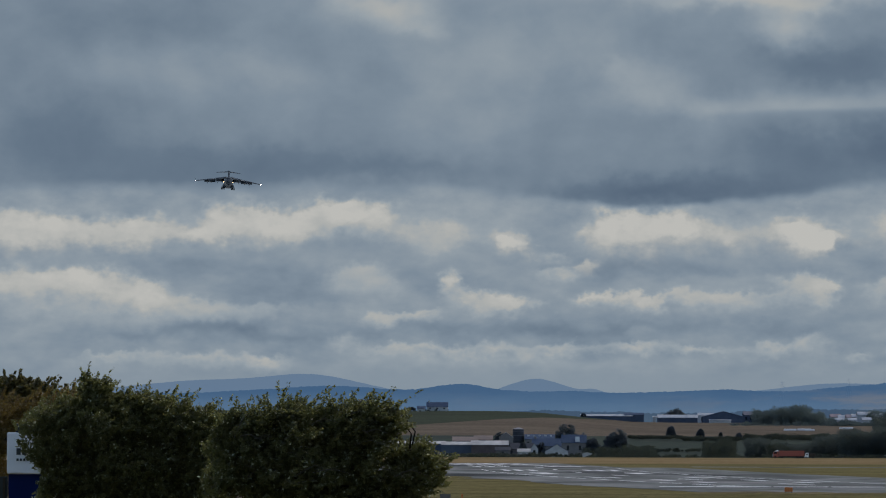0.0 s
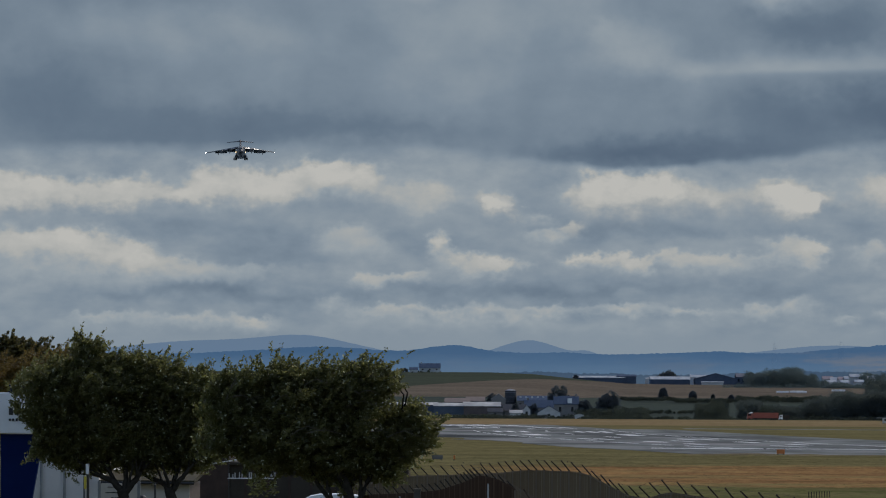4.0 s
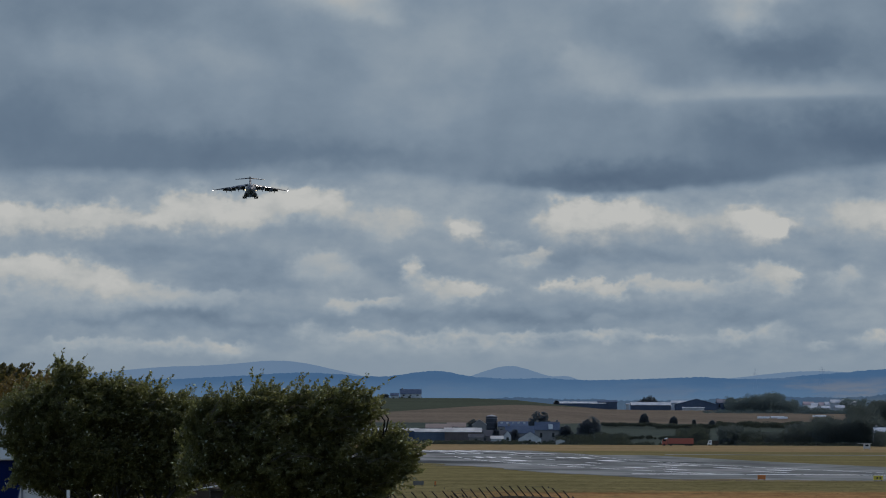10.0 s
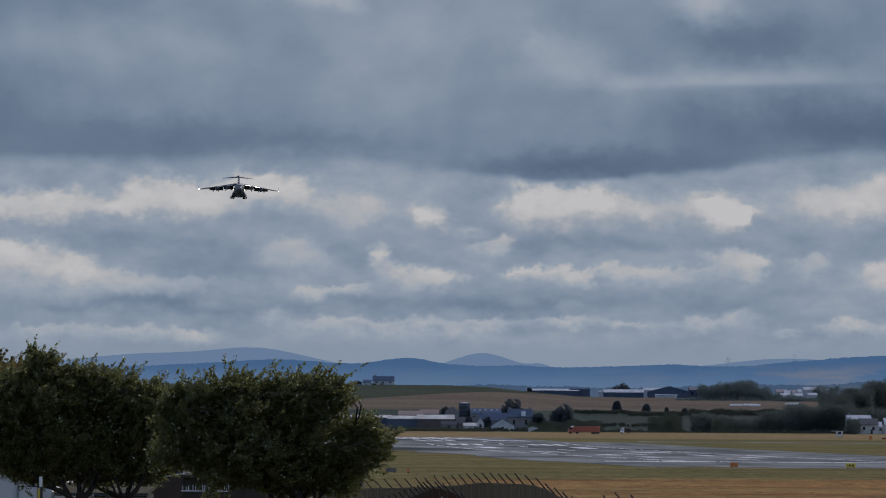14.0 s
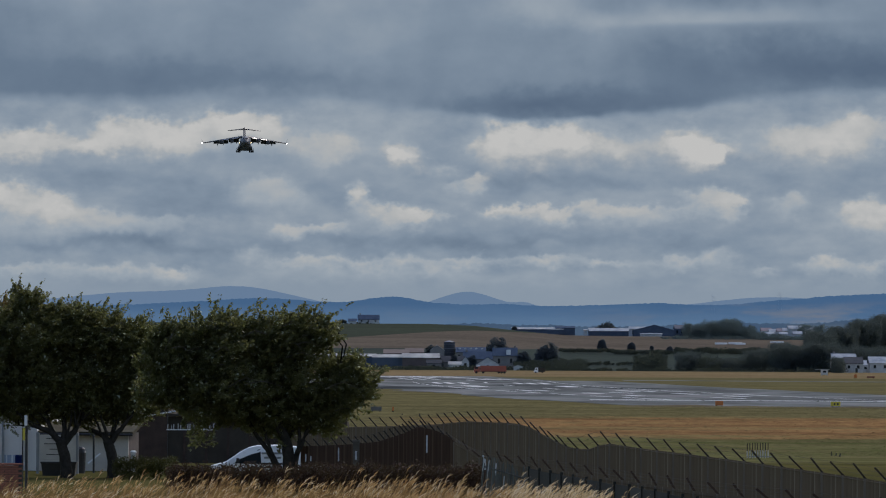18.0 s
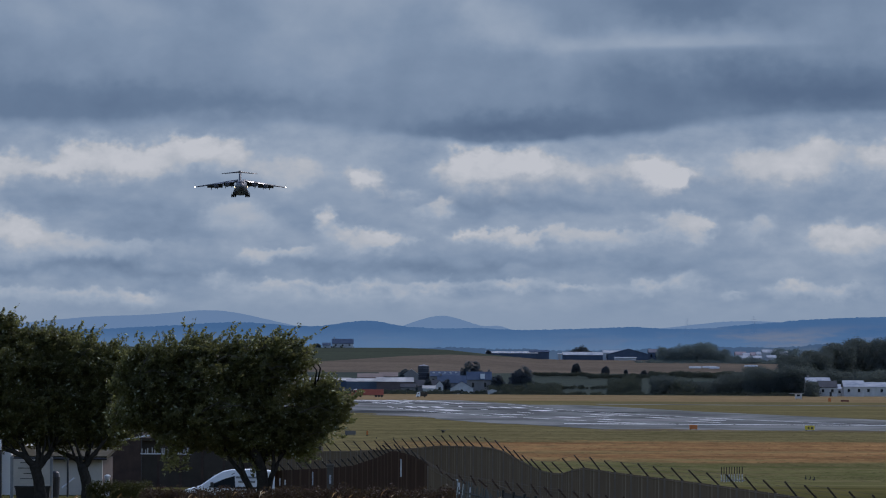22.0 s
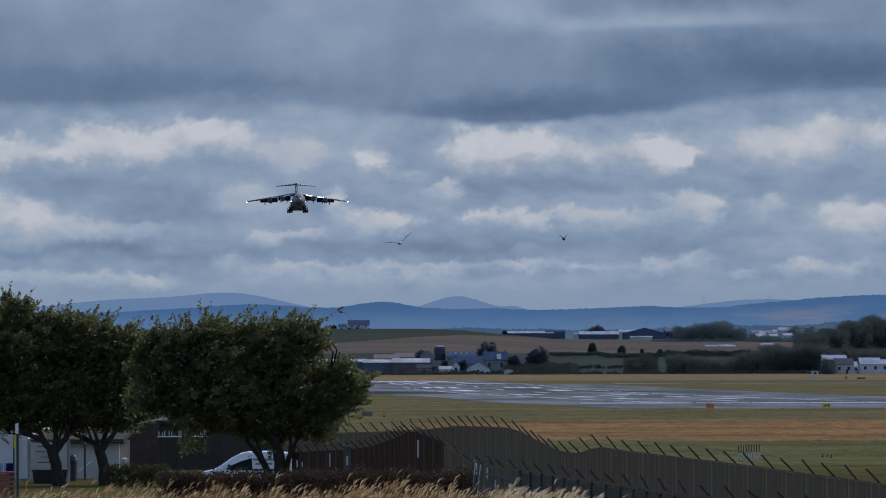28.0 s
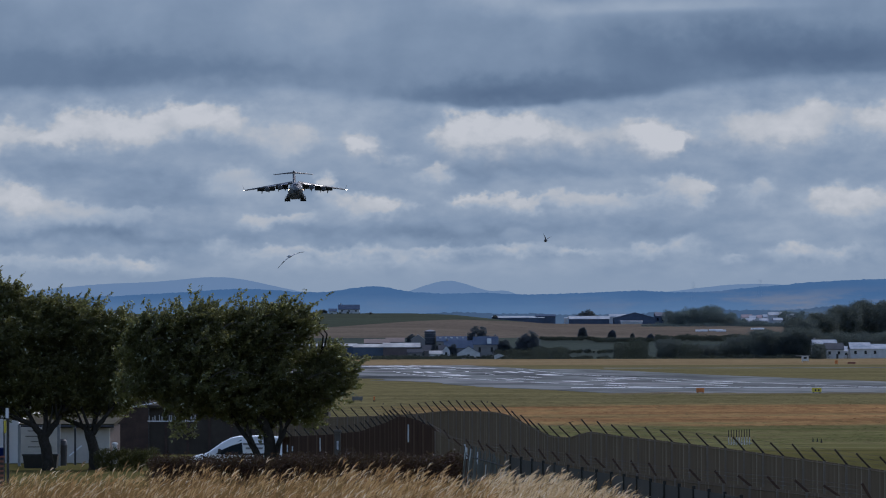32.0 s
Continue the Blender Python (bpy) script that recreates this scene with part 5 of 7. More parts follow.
def marker_post(a, e0, e1, d):
    base = base_of(a, d)
    top = empty("marker_post", Matrix.Translation(base), "slim dark marker post with a white band by the fence", "post", "white-banded posts by the fence")
    z, z1 = height(e0, d) - base.z, height(e1, d) - base.z
    part("shaft", boxed(-0.014, 0.014, -0.014, 0.014, -0.1, z - 0.02, 0.004), RUST, top)
    part("white_band", boxed(-0.02, 0.02, -0.018, 0.018, z1, z, 0.006), WORN, top, "chipped white band")


# ---- buildings by the trees ----
PALE = stained("pale_cladding", (0.74, 0.71, 0.66), (0.84, 0.81, 0.755), 0.5, 6, 0.6)
WORN = stained("worn_white", (0.25, 0.26, 0.26), (0.6, 0.61, 0.6), 6, 30, 0.7)
CONCRETE = stained("weathered_concrete", (0.40, 0.37, 0.32), (0.58, 0.54, 0.47), 0.6, 5, 0.8)
BLUE = stained("blue_cladding", (0.002, 0.010, 0.062), (0.003, 0.015, 0.085), 0.5, 6, 0.7, specular=0.08)
WHITE = stained("white_panel", (0.68, 0.69, 0.69), (0.78, 0.79, 0.79), 0.6, 6, 0.5)
BRICK = stained("dark_brick", (0.036, 0.024, 0.018), (0.074, 0.046, 0.034), 2, 12, 0.9)
REDBRICK = stained("red_brick", (0.22, 0.08, 0.05), (0.33, 0.125, 0.08), 3, 16, 0.9)
DARKWALL = stained("dark_wall", (0.046, 0.039, 0.031), (0.084, 0.072, 0.058), 0.8, 8, 0.9, specular=0.05)
BLACK = stained("black_paint", (0.012, 0.012, 0.013), (0.025, 0.025, 0.026), 2, 12, 0.5)
YELLOW = stained("yellow_sign", (0.55, 0.43, 0.03), (0.62, 0.50, 0.05), 2, 8, 0.5)
POLE = stained("grey_pole", (0.20, 0.21, 0.22), (0.30, 0.31, 0.32), 2, 12, 0.5, 0.5)
GLASS = stained("window_glass", (0.015, 0.02, 0.024), (0.025, 0.03, 0.035), 1, 4, 0.06)


def base_of(a, d):
    p = sight(a, 617, d)
    p.z = ground_z(p.x, p.y)
    return p


def height(e, d):
    """Height above the plan's zero of a dip e at d metres."""
    return EYE + (617 - e) / UNIT * d


def warehouse():
    d = 252
    a0, a1 = sight(-74, 617, d), sight(262, 617, d)
    base = base_of(60, d)
    top = empty("warehouse", Matrix.Translation(base), "long pale corrugated warehouse behind the trees", "building")
    x0, x1, zt = a0.x - base.x, a1.x - base.x, height(700, d) - base.z
    xm = (92 - 60) * d / UNIT
    part("wall", boxed(x0, xm, 0, 0.3, -0.1, zt), PALE, top)
    zl, xe = height(768, d) - base.z, (253 - 60) * d / UNIT
    part("wall", boxed(xm, xe, 0.02, 0.3, -0.1, zl), CONCRETE, top, "weathered grey concrete bay")
    part("side_wall", boxed(x0, x0 + 0.3, 0.3, 16, -0.1, zt), PALE, top)
    part("side_wall", boxed(xm - 0.3, xm, 0.3, 16, -0.1, zt), PALE, top)
    part("side_wall", boxed(xe - 0.3, xe, 0.3, 9, -0.1, zl), BRICK, top)
    part("roof", loft([[(x0 - 0.2, -0.2, zt), (xm, -0.2, zt), (xm, -0.2, zt + 0.15), (x0 - 0.2, -0.2, zt + 0.15)], [(x0 - 0.2, 16, zt + 1.6), (xm, 16, zt + 1.6), (xm, 16, zt + 1.75), (x0 - 0.2, 16, zt + 1.75)]]), DARKWALL, top)
    zr = height(750, d + 9) - base.z
    part("low_roof", loft([[(xm + 0.02, -0.3, zl), (xe + 0.2, -0.3, zl), (xe + 0.2, -0.3, zl + 0.14), (xm + 0.02, -0.3, zl + 0.14)], [(xm + 0.02, 9, zr), (xe + 0.2, 9, zr), (xe + 0.2, 9, zr + 0.14), (xm + 0.02, 9, zr + 0.14)]]),
         stained("mossy_roof", (0.040, 0.036, 0.024), (0.075, 0.066, 0.040), 0.8, 6, 0.9, specular=0.05), top, "mossy brown sheeted roof")
    part("gutter", tubed([(xm, -0.36, zl + 0.04), (xe + 0.2, -0.36, zl + 0.02)], [0.06, 0.06], 6), BLACK, top)
    part("window_band", boxed((8 - 60) * d / UNIT, (58 - 60) * d / UNIT, -0.05, -0.012, height(820, d) - base.z, height(804, d) - base.z, 0.01), stained("dusty_glazing", (0.30, 0.36, 0.46), (0.42, 0.48, 0.56), 1.5, 9, 0.4), top, "dusty pale blue glazing")
    for k in range(6):
        x = (8 + 10 * k - 60) * d / UNIT
        part("glazing_bar", boxed(x - 0.03, x + 0.03, -0.07, -0.052, height(820, d) - base.z, height(804, d) - base.z), WHITE, top)
    part("ramp_rail", tubed([((183 - 60) * d / UNIT, -0.6, height(818, d) - base.z), ((205 - 60) * d / UNIT, -0.6, height(800, d) - base.z)], [0.035, 0.035], 6), WHITE, top, "white sloping handrail")
    for k in range(18):
        z = 0.2 + k * (zt - 0.3) / 18
        part("cladding_rib", boxed(x0, xm, -0.008, -0.002, z, z + 0.03), PALE, top)
    for k in range(4):
        x = x0 + (xm - x0) * (k + 0.55) / 4
        part("downpipe", tubed([(x, -0.1, 0), (x, -0.1, zt)], [0.06, 0.06], 6), POLE, top)
    return top


def sign_building():
    d = 246
    base = base_of(-45, d)
    top = empty("sign_tower", Matrix.Translation(base), "blue clad gatehouse tower with a large white sign box", "building")
    k = d / UNIT
    x0, x1 = (-82 + 45) * k, (-6 + 45) * k
    zb, zt = height(682, d) - base.z, height(608, d) - base.z
    bm = loft([[(x0, 0, -0.1), (x1 - 0.65, 0, -0.1), (x1 - 0.65, 0.5, -0.1), (x0, 0.5, -0.1)], [(x0, 0, zb), (x1, 0, zb), (x1, 0.5, zb), (x0, 0.5, zb)]])
    part("body", bm, BLUE, top, "deep blue cladding with a raked edge")
    box_ = part("sign_box", boxed(x0 - 0.05, x1 - 0.26, -0.25, 0.5, zb + 0.02, zt, 0.05), WHITE, top, "white sign box with dark lettering")
    part("cap", boxed(x0 + 0.3, x0 + 1.2, 0, 0.4, zt, zt + 0.35, 0.03), BLUE, top)
    for i in range(6):
        part("letter_bar", boxed(x0 + 0.35 + i * 0.24, x0 + 0.52 + i * 0.24, -0.29, -0.25, zb + 0.8, zb + 1.08), BLACK, box_)
    for i in range(9):
        part("small_letter_bar", boxed(x0 + 0.35 + i * 0.14, x0 + 0.44 + i * 0.14, -0.29, -0.25, zb + 0.55, zb + 0.65), BLACK, box_)
    part("side_cladding", boxed(x0 - 2.4, x0 - 0.06, 0.4, 0.5, -0.1, zb - 0.1), stained("green_cladding", (0.02, 0.03, 0.03), (0.035, 0.045, 0.045), 1, 8, 0.7), top)
    for i in range(9):
        part("slat", boxed(x0 - 2.35 + i * 0.26, x0 - 2.25 + i * 0.26, 0.33, 0.4, 0, zb - 0.15), DARKWALL, top)
    return top


def dark_buildings():
    d = 272
    base = base_of(290, d)
    k = d / UNIT
    top = empty("brick_building", Matrix.Translation(base), "dark brown brick building in the shade of the trees", "building")
    zt = height(728, d) - base.z
    part("wall", boxed((254 - 290) * k, (322 - 290) * k, 0, 6, -0.1, zt), BRICK, top)
    part("roof", boxed((252 - 290) * k, (324 - 290) * k, -0.15, 6.1, zt, zt + 0.2, 0.04), DARKWALL, top)
    base = base_of(450, d + 0.4)
    k = (d + 0.4) / UNIT
    top = empty("long_shed", Matrix.Translation(base), "long dark grey shed behind the parked van", "building")
    zt = height(735, d + 0.4) - base.z
    part("wall", boxed((323 - 450) * k, (640 - 450) * k, 0, 7, -0.1, zt), DARKWALL, top)
    part("roof", boxed((322 - 450) * k, (642 - 450) * k, -0.2, 7.2, zt, zt + 0.15, 0.03), DARKWALL, top)
    for i in range(8):
        x = (350 - 450) * k + i * 1.0
        part("pilaster", boxed(x, x + 0.12, -0.06, -0.002, 0, zt - 0.05), BRICK, top)
    base = base_of(350, 266)
    k = 266 / UNIT
    top = empty("white_railing", Matrix.Translation(base), "white painted railing and gantry on the shed front", "railing")
    z0, z1 = height(757, 266) - base.z, height(747, 266) - base.z
    for i in range(15):
        x = (322 - 350) * k + i * 0.145 + 0.03 * math.sin(i * 2.4)
        part("baluster", boxed(x, x + 0.04, 0, 0.05, z0, z1 - 0.04 - 0.05 * math.sin(i * 1.7)), WORN, top)
    part("handrail", boxed((320 - 350) * k, (410 - 350) * k, 0, 0.06, z0 - 0.04, z0), WHITE, top)
    part("gantry_arm", tubed([((280 - 350) * k, 0, height(735, 266) - base.z), ((336 - 350) * k, 0, height(727, 266) - base.z + 0.05)], [0.035, 0.035], 6), WHITE, top)
    part("gantry_post", tubed([((322 - 350) * k, 0.03, 0), ((322 - 350) * k, 0.03, height(728, 266) - base.z)], [0.02, 0.02], 6), BLACK, top)


def brick_wall():
    d = 190
    base = base_of(30, d)
    k = d / UNIT
    top = empty("brick_wall", Matrix.Translation(base), "low red-brown brick wall at the edge of the grass", "wall")
    x0, x1, zt = (-40 - 30) * k, (66 - 30) * k, height(822, d) - base.z
    part("core", boxed(x0 + 0.01, x1 - 0.01, 0.012, 0.22, -0.2, zt - 0.02), DARKWALL, top)
    part("coping", boxed(x0 - 0.02, x1 + 0.02, -0.02, 0.25, zt, zt + 0.06, 0.01), REDBRICK, top)
    one = None
    for r in range(int(zt / 0.075)):
        z = zt - 0.075 * (r + 1)
        if z < 0.2:
            break
        for c in range(int((x1 - x0) / 0.225)):
            x = x0 + c * 0.225 + (0.11 if r % 2 else 0)
            if one is None:
                one = part("brick", boxed(0, 0.215, 0, 0.1, 0, 0.065, 0.004), REDBRICK, top)
                ob = one
            else:
                ob = new("brick", one.data)
                ob.parent = top
            ob.location = (x, random.uniform(-0.003, 0.003), z)


def sign_post():
    d = 215
    base = base_of(73, d)
    top = empty("sign_post", Matrix.Translation(base), "grey post with a white plate and a yellow sign", "sign")
    part("pole", tubed([(0, 0, -0.1), (0, 0, height(733, d) - base.z)], [0.05, 0.05], 8), BLACK, top)
    part("white_plate", boxed(-0.08, 0.03, -0.08, -0.05, height(752, d) - base.z, height(734, d) - base.z, 0.005), WHITE, top)
    part("yellow_plate", boxed(-0.14, -0.05, -0.08, -0.05, height(778, d) - base.z, height(756, d) - base.z, 0.005), YELLOW, top)
    part("second_pole", tubed([(-0.14, 0.02, -0.1), (-0.14, 0.02, height(756, d) - base.z)], [0.03, 0.03], 6), BLACK, top)


def notice_board():
    d = 246
    base = base_of(128, d)
    k = d / UNIT
    top = empty("notice_board", Matrix.Translation(base), "grey notice board with dark lines of text on two posts", "sign")
    z0, z1 = height(812, d) - base.z, height(768, d) - base.z
    board = part("board", boxed((96 - 128) * k, (163 - 128) * k, -0.05, 0.05, z0, z1, 0.01), CONCRETE, top)
    for i, (w, off) in enumerate(((28, 12), (36, 8), (20, 18), (30, 12))):
        z = z1 - 0.14 - i * 0.22
        part("text_bar", boxed((96 + off - 128) * k, (96 + off + w - 128) * k, -0.066, -0.05, z - 0.03, z, 0), BLACK, board)
    part("post", boxed((93 - 128) * k - 0.06, (93 - 128) * k + 0.06, -0.06, 0.06, -0.1, z1 + 0.1, 0.01), POLE, top)
    part("post", boxed((163 - 128) * k - 0.06, (163 - 128) * k + 0.06, -0.06, 0.06, -0.1, z1 + 0.1, 0.01), POLE, top)
    base = base_of(130, 242)
    top = empty("skip", Matrix.Translation(base), "black open refuse skip on the grass", "skip")
    k = 242 / UNIT
    part("body", loft([[(-28 * k, 0, 0), (28 * k, 0, 0), (28 * k, 1.2, 0), (-28 * k, 1.2, 0)], [(-31 * k, -0.1, 0.55), (31 * k, -0.1, 0.55), (31 * k, 1.3, 0.55), (-31 * k, 1.3, 0.55)]]), BLACK, top)
    part("rim", boxed(-32 * k, 32 * k, -0.14, -0.08, 0.5, 0.58, 0.01), BLACK, top)
    base = base_of(192, 248)
    top = empty("bollard_pole", Matrix.Translation(base), "slim dark pole beside the board", "pole")
    part("pole", tubed([(0, 0, -0.1), (0, 0, height(770, 248) - base.z)], [0.045, 0.045], 8), BLACK, top)
    part("cap", tubed([(0, 0, height(770, 248) - base.z), (0, 0, height(768, 248) - base.z)], [0.055, 0.02], 8), BLACK, top)
    base = base_of(170, 247)
    top = empty("black_bin", Matrix.Translation(base), "black rounded litter bin", "bin")
    part("body", loft([hoop2(0, 0.16), hoop2(0.85, 0.2), hoop2(1.02, 0.15)]), BLACK, top)
    part("lid", loft([hoop2(1.02, 0.17), hoop2(1.1, 0.1)]), BLACK, top)
    base = base_of(60, 246)
    top = empty("blue_bin", Matrix.Translation(base), "small dark blue drum", "bin")
    part("body", loft([hoop2(0, 0.17), hoop2(0.3, 0.18), hoop2(0.72, 0.17)]), BLUE, top)
    part("lid", loft([hoop2(0.72, 0.185), hoop2(0.77, 0.15)]), BLUE, top)
    base = base_of(262, 250)
    top = empty("white_cylinder", Matrix.Translation(base), "small white vent with a domed cap above the hedge", "vent")
    part("body", loft([hoop2(0, 0.10), hoop2(0.8, 0.10)]), WORN, top)
    part("cap", loft([hoop2(0.8, 0.14), hoop2(0.86, 0.14), hoop2(0.92, 0.06)]), WORN, top)


def hoop2(z, r, k=14):
    return [(r * math.cos(i * math.tau / k), r * math.sin(i * math.tau / k), z) for i in range(k)]


VAN_WHITE = stained("van_white", (0.80, 0.81, 0.82), (0.87, 0.88, 0.89), 0.8, 6, 0.3)


def van():
    """A small white van, nose to the left, seen from its side."""
    base = base_of(474, 218)
    top = empty("parked_van", Matrix.Translation(base), "small white panel van parked behind the hedge", "van")
    top.scale = (0.95, 1, 1)
    prof = [(-1.72, 0.35), (-1.76, 0.66), (-1.64, 0.92), (-1.05, 1.07), (-0.46, 1.46), (-0.18, 1.60), (0.15, 1.67), (0.9, 1.69), (1.72, 1.64), (1.9, 1.4), (1.94, 0.4), (1.8, 0.3), (-1.6, 0.28)]
    rings = []
    for y, s, dz in ((-0.84, 0.985, -0.02), (-0.78, 1.0, 0.0), (0.78, 1.0, 0.0), (0.84, 0.985, -0.02)):
        rings.append([(x * s, y * (0.9 if z > 1.3 else 1.0), z + (dz if z > 1 else 0)) for x, z in prof])
    part("body", loft(rings), VAN_WHITE, top)
    for s in (-1, 1):
        y = s * 0.80
        bm = bmesh.new()
        q = [(-0.70, 1.02), (-0.28, 1.44), (0.30, 1.55), (0.34, 1.0)]
        vs = [bm.verts.new((x, y + s * (0.045 if z < 1.3 else -0.03), z)) for x, z in q] + [bm.verts.new((x, y + s * (0.03 if z < 1.3 else -0.05), z)) for x, z in q]
        for f in ((0, 1, 2, 3), (7, 6, 5, 4), (0, 4, 5, 1), (1, 5, 6, 2), (2, 6, 7, 3), (3, 7, 4, 0)):
            bm.faces.new([vs[i] for i in f])
        part("side_window", bm, GLASS, top, "dark side window")
        part("mirror", boxed(-0.62, -0.50, min(s * 0.88, s * 1.06), max(s * 0.88, s * 1.06), 1.04, 1.22, 0.03), BLACK, top)
        part("sill_trim", boxed(-1.3, 1.3, min(s * 0.85, s * 0.88), max(s * 0.85, s * 0.88), 0.34, 0.46, 0.01), BLACK, top)
        for x in (-1.12, 1.25):
            w = part("wheel", tubed([(x, s * 0.66, 0.31), (x, s * 0.87, 0.31)], [0.31, 0.31], 18), TYRE, top)
            part("hub_cap", tubed([(x, s * 0.871, 0.31), (x, s * 0.885, 0.31)], [0.2, 0.17], 14), POLE, w)
        part("headlight", boxed(-1.70, -1.48, min(s * 0.62, s * 0.83), max(s * 0.62, s * 0.83), 0.66, 0.82, 0.03), GLASS, top)
        part("tail_light", boxed(1.89, 1.95, min(s * 0.7, s * 0.82), max(s * 0.7, s * 0.82), 0.8, 1.25, 0.01), REDBRICK, top)
    for i, (x0, x1, z) in enumerate(((0.35, 1.2, 1.36), (0.45, 1.1, 1.2), (0.35, 1.25, 0.98), (0.4, 1.15, 0.84))):
        part("lettering_bar", boxed(x0, x1, -0.866, -0.852, z, z + 0.07), BLACK if i > 1 else POLE, top)
    bm = bmesh.new()
    q = [(-1.03, 1.10), (-0.48, 1.46)]
    vs = [bm.verts.new(p) for p in ((q[0][0], -0.7, q[0][1]), (q[0][0], 0.7, q[0][1]), (q[1][0], 0.62, q[1][1]), (q[1][0], -0.62, q[1][1]))]
    vs += [bm.verts.new(v.co + Vector((-0.02, 0, 0.02))) for v in vs]
    for f in ((3, 2, 1, 0), (4, 5, 6, 7), (0, 1, 5, 4), (1, 2, 6, 5), (2, 3, 7, 6), (3, 0, 4, 7)):
        bm.faces.new([vs[i] for i in f])
    part("windscreen", bm, GLASS, top, "dark raked windscreen")
    part("bumper", boxed(-1.84, -1.68, -0.8, 0.8, 0.3, 0.55, 0.04), BLACK, top)
    return top


for a, e, f, d in ((881, 800, 832, 137), (884, 806, 826, 134), (903, 814, 836, 131), (781, 765, 796, 160), (625, 788, 812, 196), (567, 800, 813, 200), (576, 803, 812, 200)):
    marker_post(a, e, f, d)
top = empty("gate_pillar", Matrix.Translation(base_of(656, 187)), "weathered grey concrete pillar in the fence line", "pillar")
zp = height(774, 187) - top.location.z
OLD_CONCRETE = stained("old_concrete", (0.070, 0.061, 0.049), (0.125, 0.110, 0.090), 3, 14, 0.9, specular=0.1)
part("shaft", boxed(-0.10, 0.10, -0.11, 0.11, -0.1, zp - 0.1, 0.015), OLD_CONCRETE, top)
part("cap", boxed(-0.12, 0.12, -0.13, 0.13, zp - 0.1, zp, 0.02), OLD_CONCRETE, top)
part("white_tag", boxed(-0.03, 0.03, -0.125, -0.112, zp - 0.62, zp - 0.35), WORN, top, "white reflector tag")
warehouse()
sign_building()
dark_buildings()
brick_wall()
sign_post()
notice_board()
van()

# ---- airfield furniture ----
ORANGE = stained("orange_panel", (0.45, 0.14, 0.03), (0.55, 0.18, 0.04), 1, 6, 0.6)


def field_sign(a, e0, e1, w, d, mat, name, label):
    base = base_of(a, d)
    top = empty(name, Matrix.Translation(base), label, "sign")
    k = d / UNIT
    z1 = max(0.9, (e1 - e0) * k)
    part("panel", boxed(-w * k / 2, w * k / 2, 0, 0.25, 0.25, z1, 0.02), mat, top)
    for x in (-w * k * 0.35, w * k * 0.35):
        part("leg", boxed(x - 0.06, x + 0.06, 0.05, 0.2, -0.1, 0.25), BLACK, top)
    return top


field_sign(1298, 701, 711, 14, 1110, ORANGE, "runway_sign", "square orange runway marker board on the grass")
s = field_sign(1504, 701, 711, 17, 1110, YELLOW, "taxiway_sign", "yellow taxiway sign board with dark bars")
for x in (-0.35, 0.25):
    part("text_bar", boxed(x, x + 0.3, -0.03, -0.001, 0.45, 0.8), BLACK, s)
field_sign(691, 718, 727, 19, 975, stained("grey_sign_back", (0.12, 0.115, 0.11), (0.17, 0.165, 0.155), 1, 6, 0.8, specular=0.0), "runway_sign", "back of a dark grey runway sign on the grass")
field_sign(721, 723, 727, 3, 975, ORANGE, "marker_box", "small rusty marker box on the grass")


field_sign(1566, 655, 659, 14, 2430, stained("dark_red_panel", (0.13, 0.045, 0.03), (0.18, 0.06, 0.04), 1, 6, 0.7), "marker_board", "low dark red marker board by the far huts")
field_sign(1539, 652, 659, 5, 2440, ORANGE, "marker_post", "small orange marker post on the far grass")


def gravel_track():
    """A worn stony track across the near grass."""
    rng = random.Random(12)
    verts, faces = [], []
    for i in range(41):
        x = 29.0 + i * 0.7
        for y in (496 + rng.uniform(-4, 3) + 0.12 * i, 512 + rng.uniform(-4, 5) + 0.12 * i):
            verts.append((x, y, ground_z(x, y) + 0.03))
    for i in range(40):
        faces.append((2 * i, 2 * i + 2, 2 * i + 3, 2 * i + 1))
    return tagged(mesh("gravel_track", verts, faces, stained("stony_track", (0.12, 0.11, 0.085), (0.30, 0.28, 0.25), 0.5, 3, 0.9, specular=0.0)), "worn grey stony track across the near grass", "track", kind="structure")


gravel_track()


def antenna_row():
    d = 400
    base = base_of(1370, d)
    top = empty("antenna_array", Matrix.Translation(base), "row of slim white and dark localiser antenna masts", "antenna")
    k = d / UNIT
    for i in range(9):
        x = (-22 + i * 5.2) * k
        mast = part("mast", tubed([(x, i * 0.4, -0.1), (x, i * 0.4, 0.5)], [0.036, 0.03], 8), WORN, top)
        part("head", tubed([(x, i * 0.4, 0.5), (x, i * 0.4, 1.0)], [0.028, 0.036], 6), IRON, mast)
    part("rail", boxed(-23 * k, 20 * k, -0.1, -0.05, 0.1, 0.15), POLE, top)


antenna_row()


# ---- far buildings and trees ----
ROOF_PALE = stained("pale_sheet_roof", (0.24, 0.24, 0.235), (0.56, 0.56, 0.54), 0.12, 1.2, 0.85, specular=0.0)
SLATE = stained("slate_roof", (0.045, 0.05, 0.06), (0.07, 0.075, 0.085), 0.3, 3, 0.8, specular=0.08)
RENDER_WALL = stained("white_render", (0.40, 0.40, 0.39), (0.60, 0.60, 0.59), 0.4, 3, 0.8)
STONE = stained("farm_stone", (0.16, 0.15, 0.145), (0.24, 0.23, 0.22), 0.3, 3, 0.9)
TIN = stained("blue_grey_tin", (0.10, 0.118, 0.145), (0.15, 0.17, 0.20), 0.2, 2, 0.6)
# copies of slate, sheet and render with distance haze painted into the colour
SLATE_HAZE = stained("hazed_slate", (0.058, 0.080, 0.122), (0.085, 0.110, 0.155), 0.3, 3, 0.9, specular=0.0)
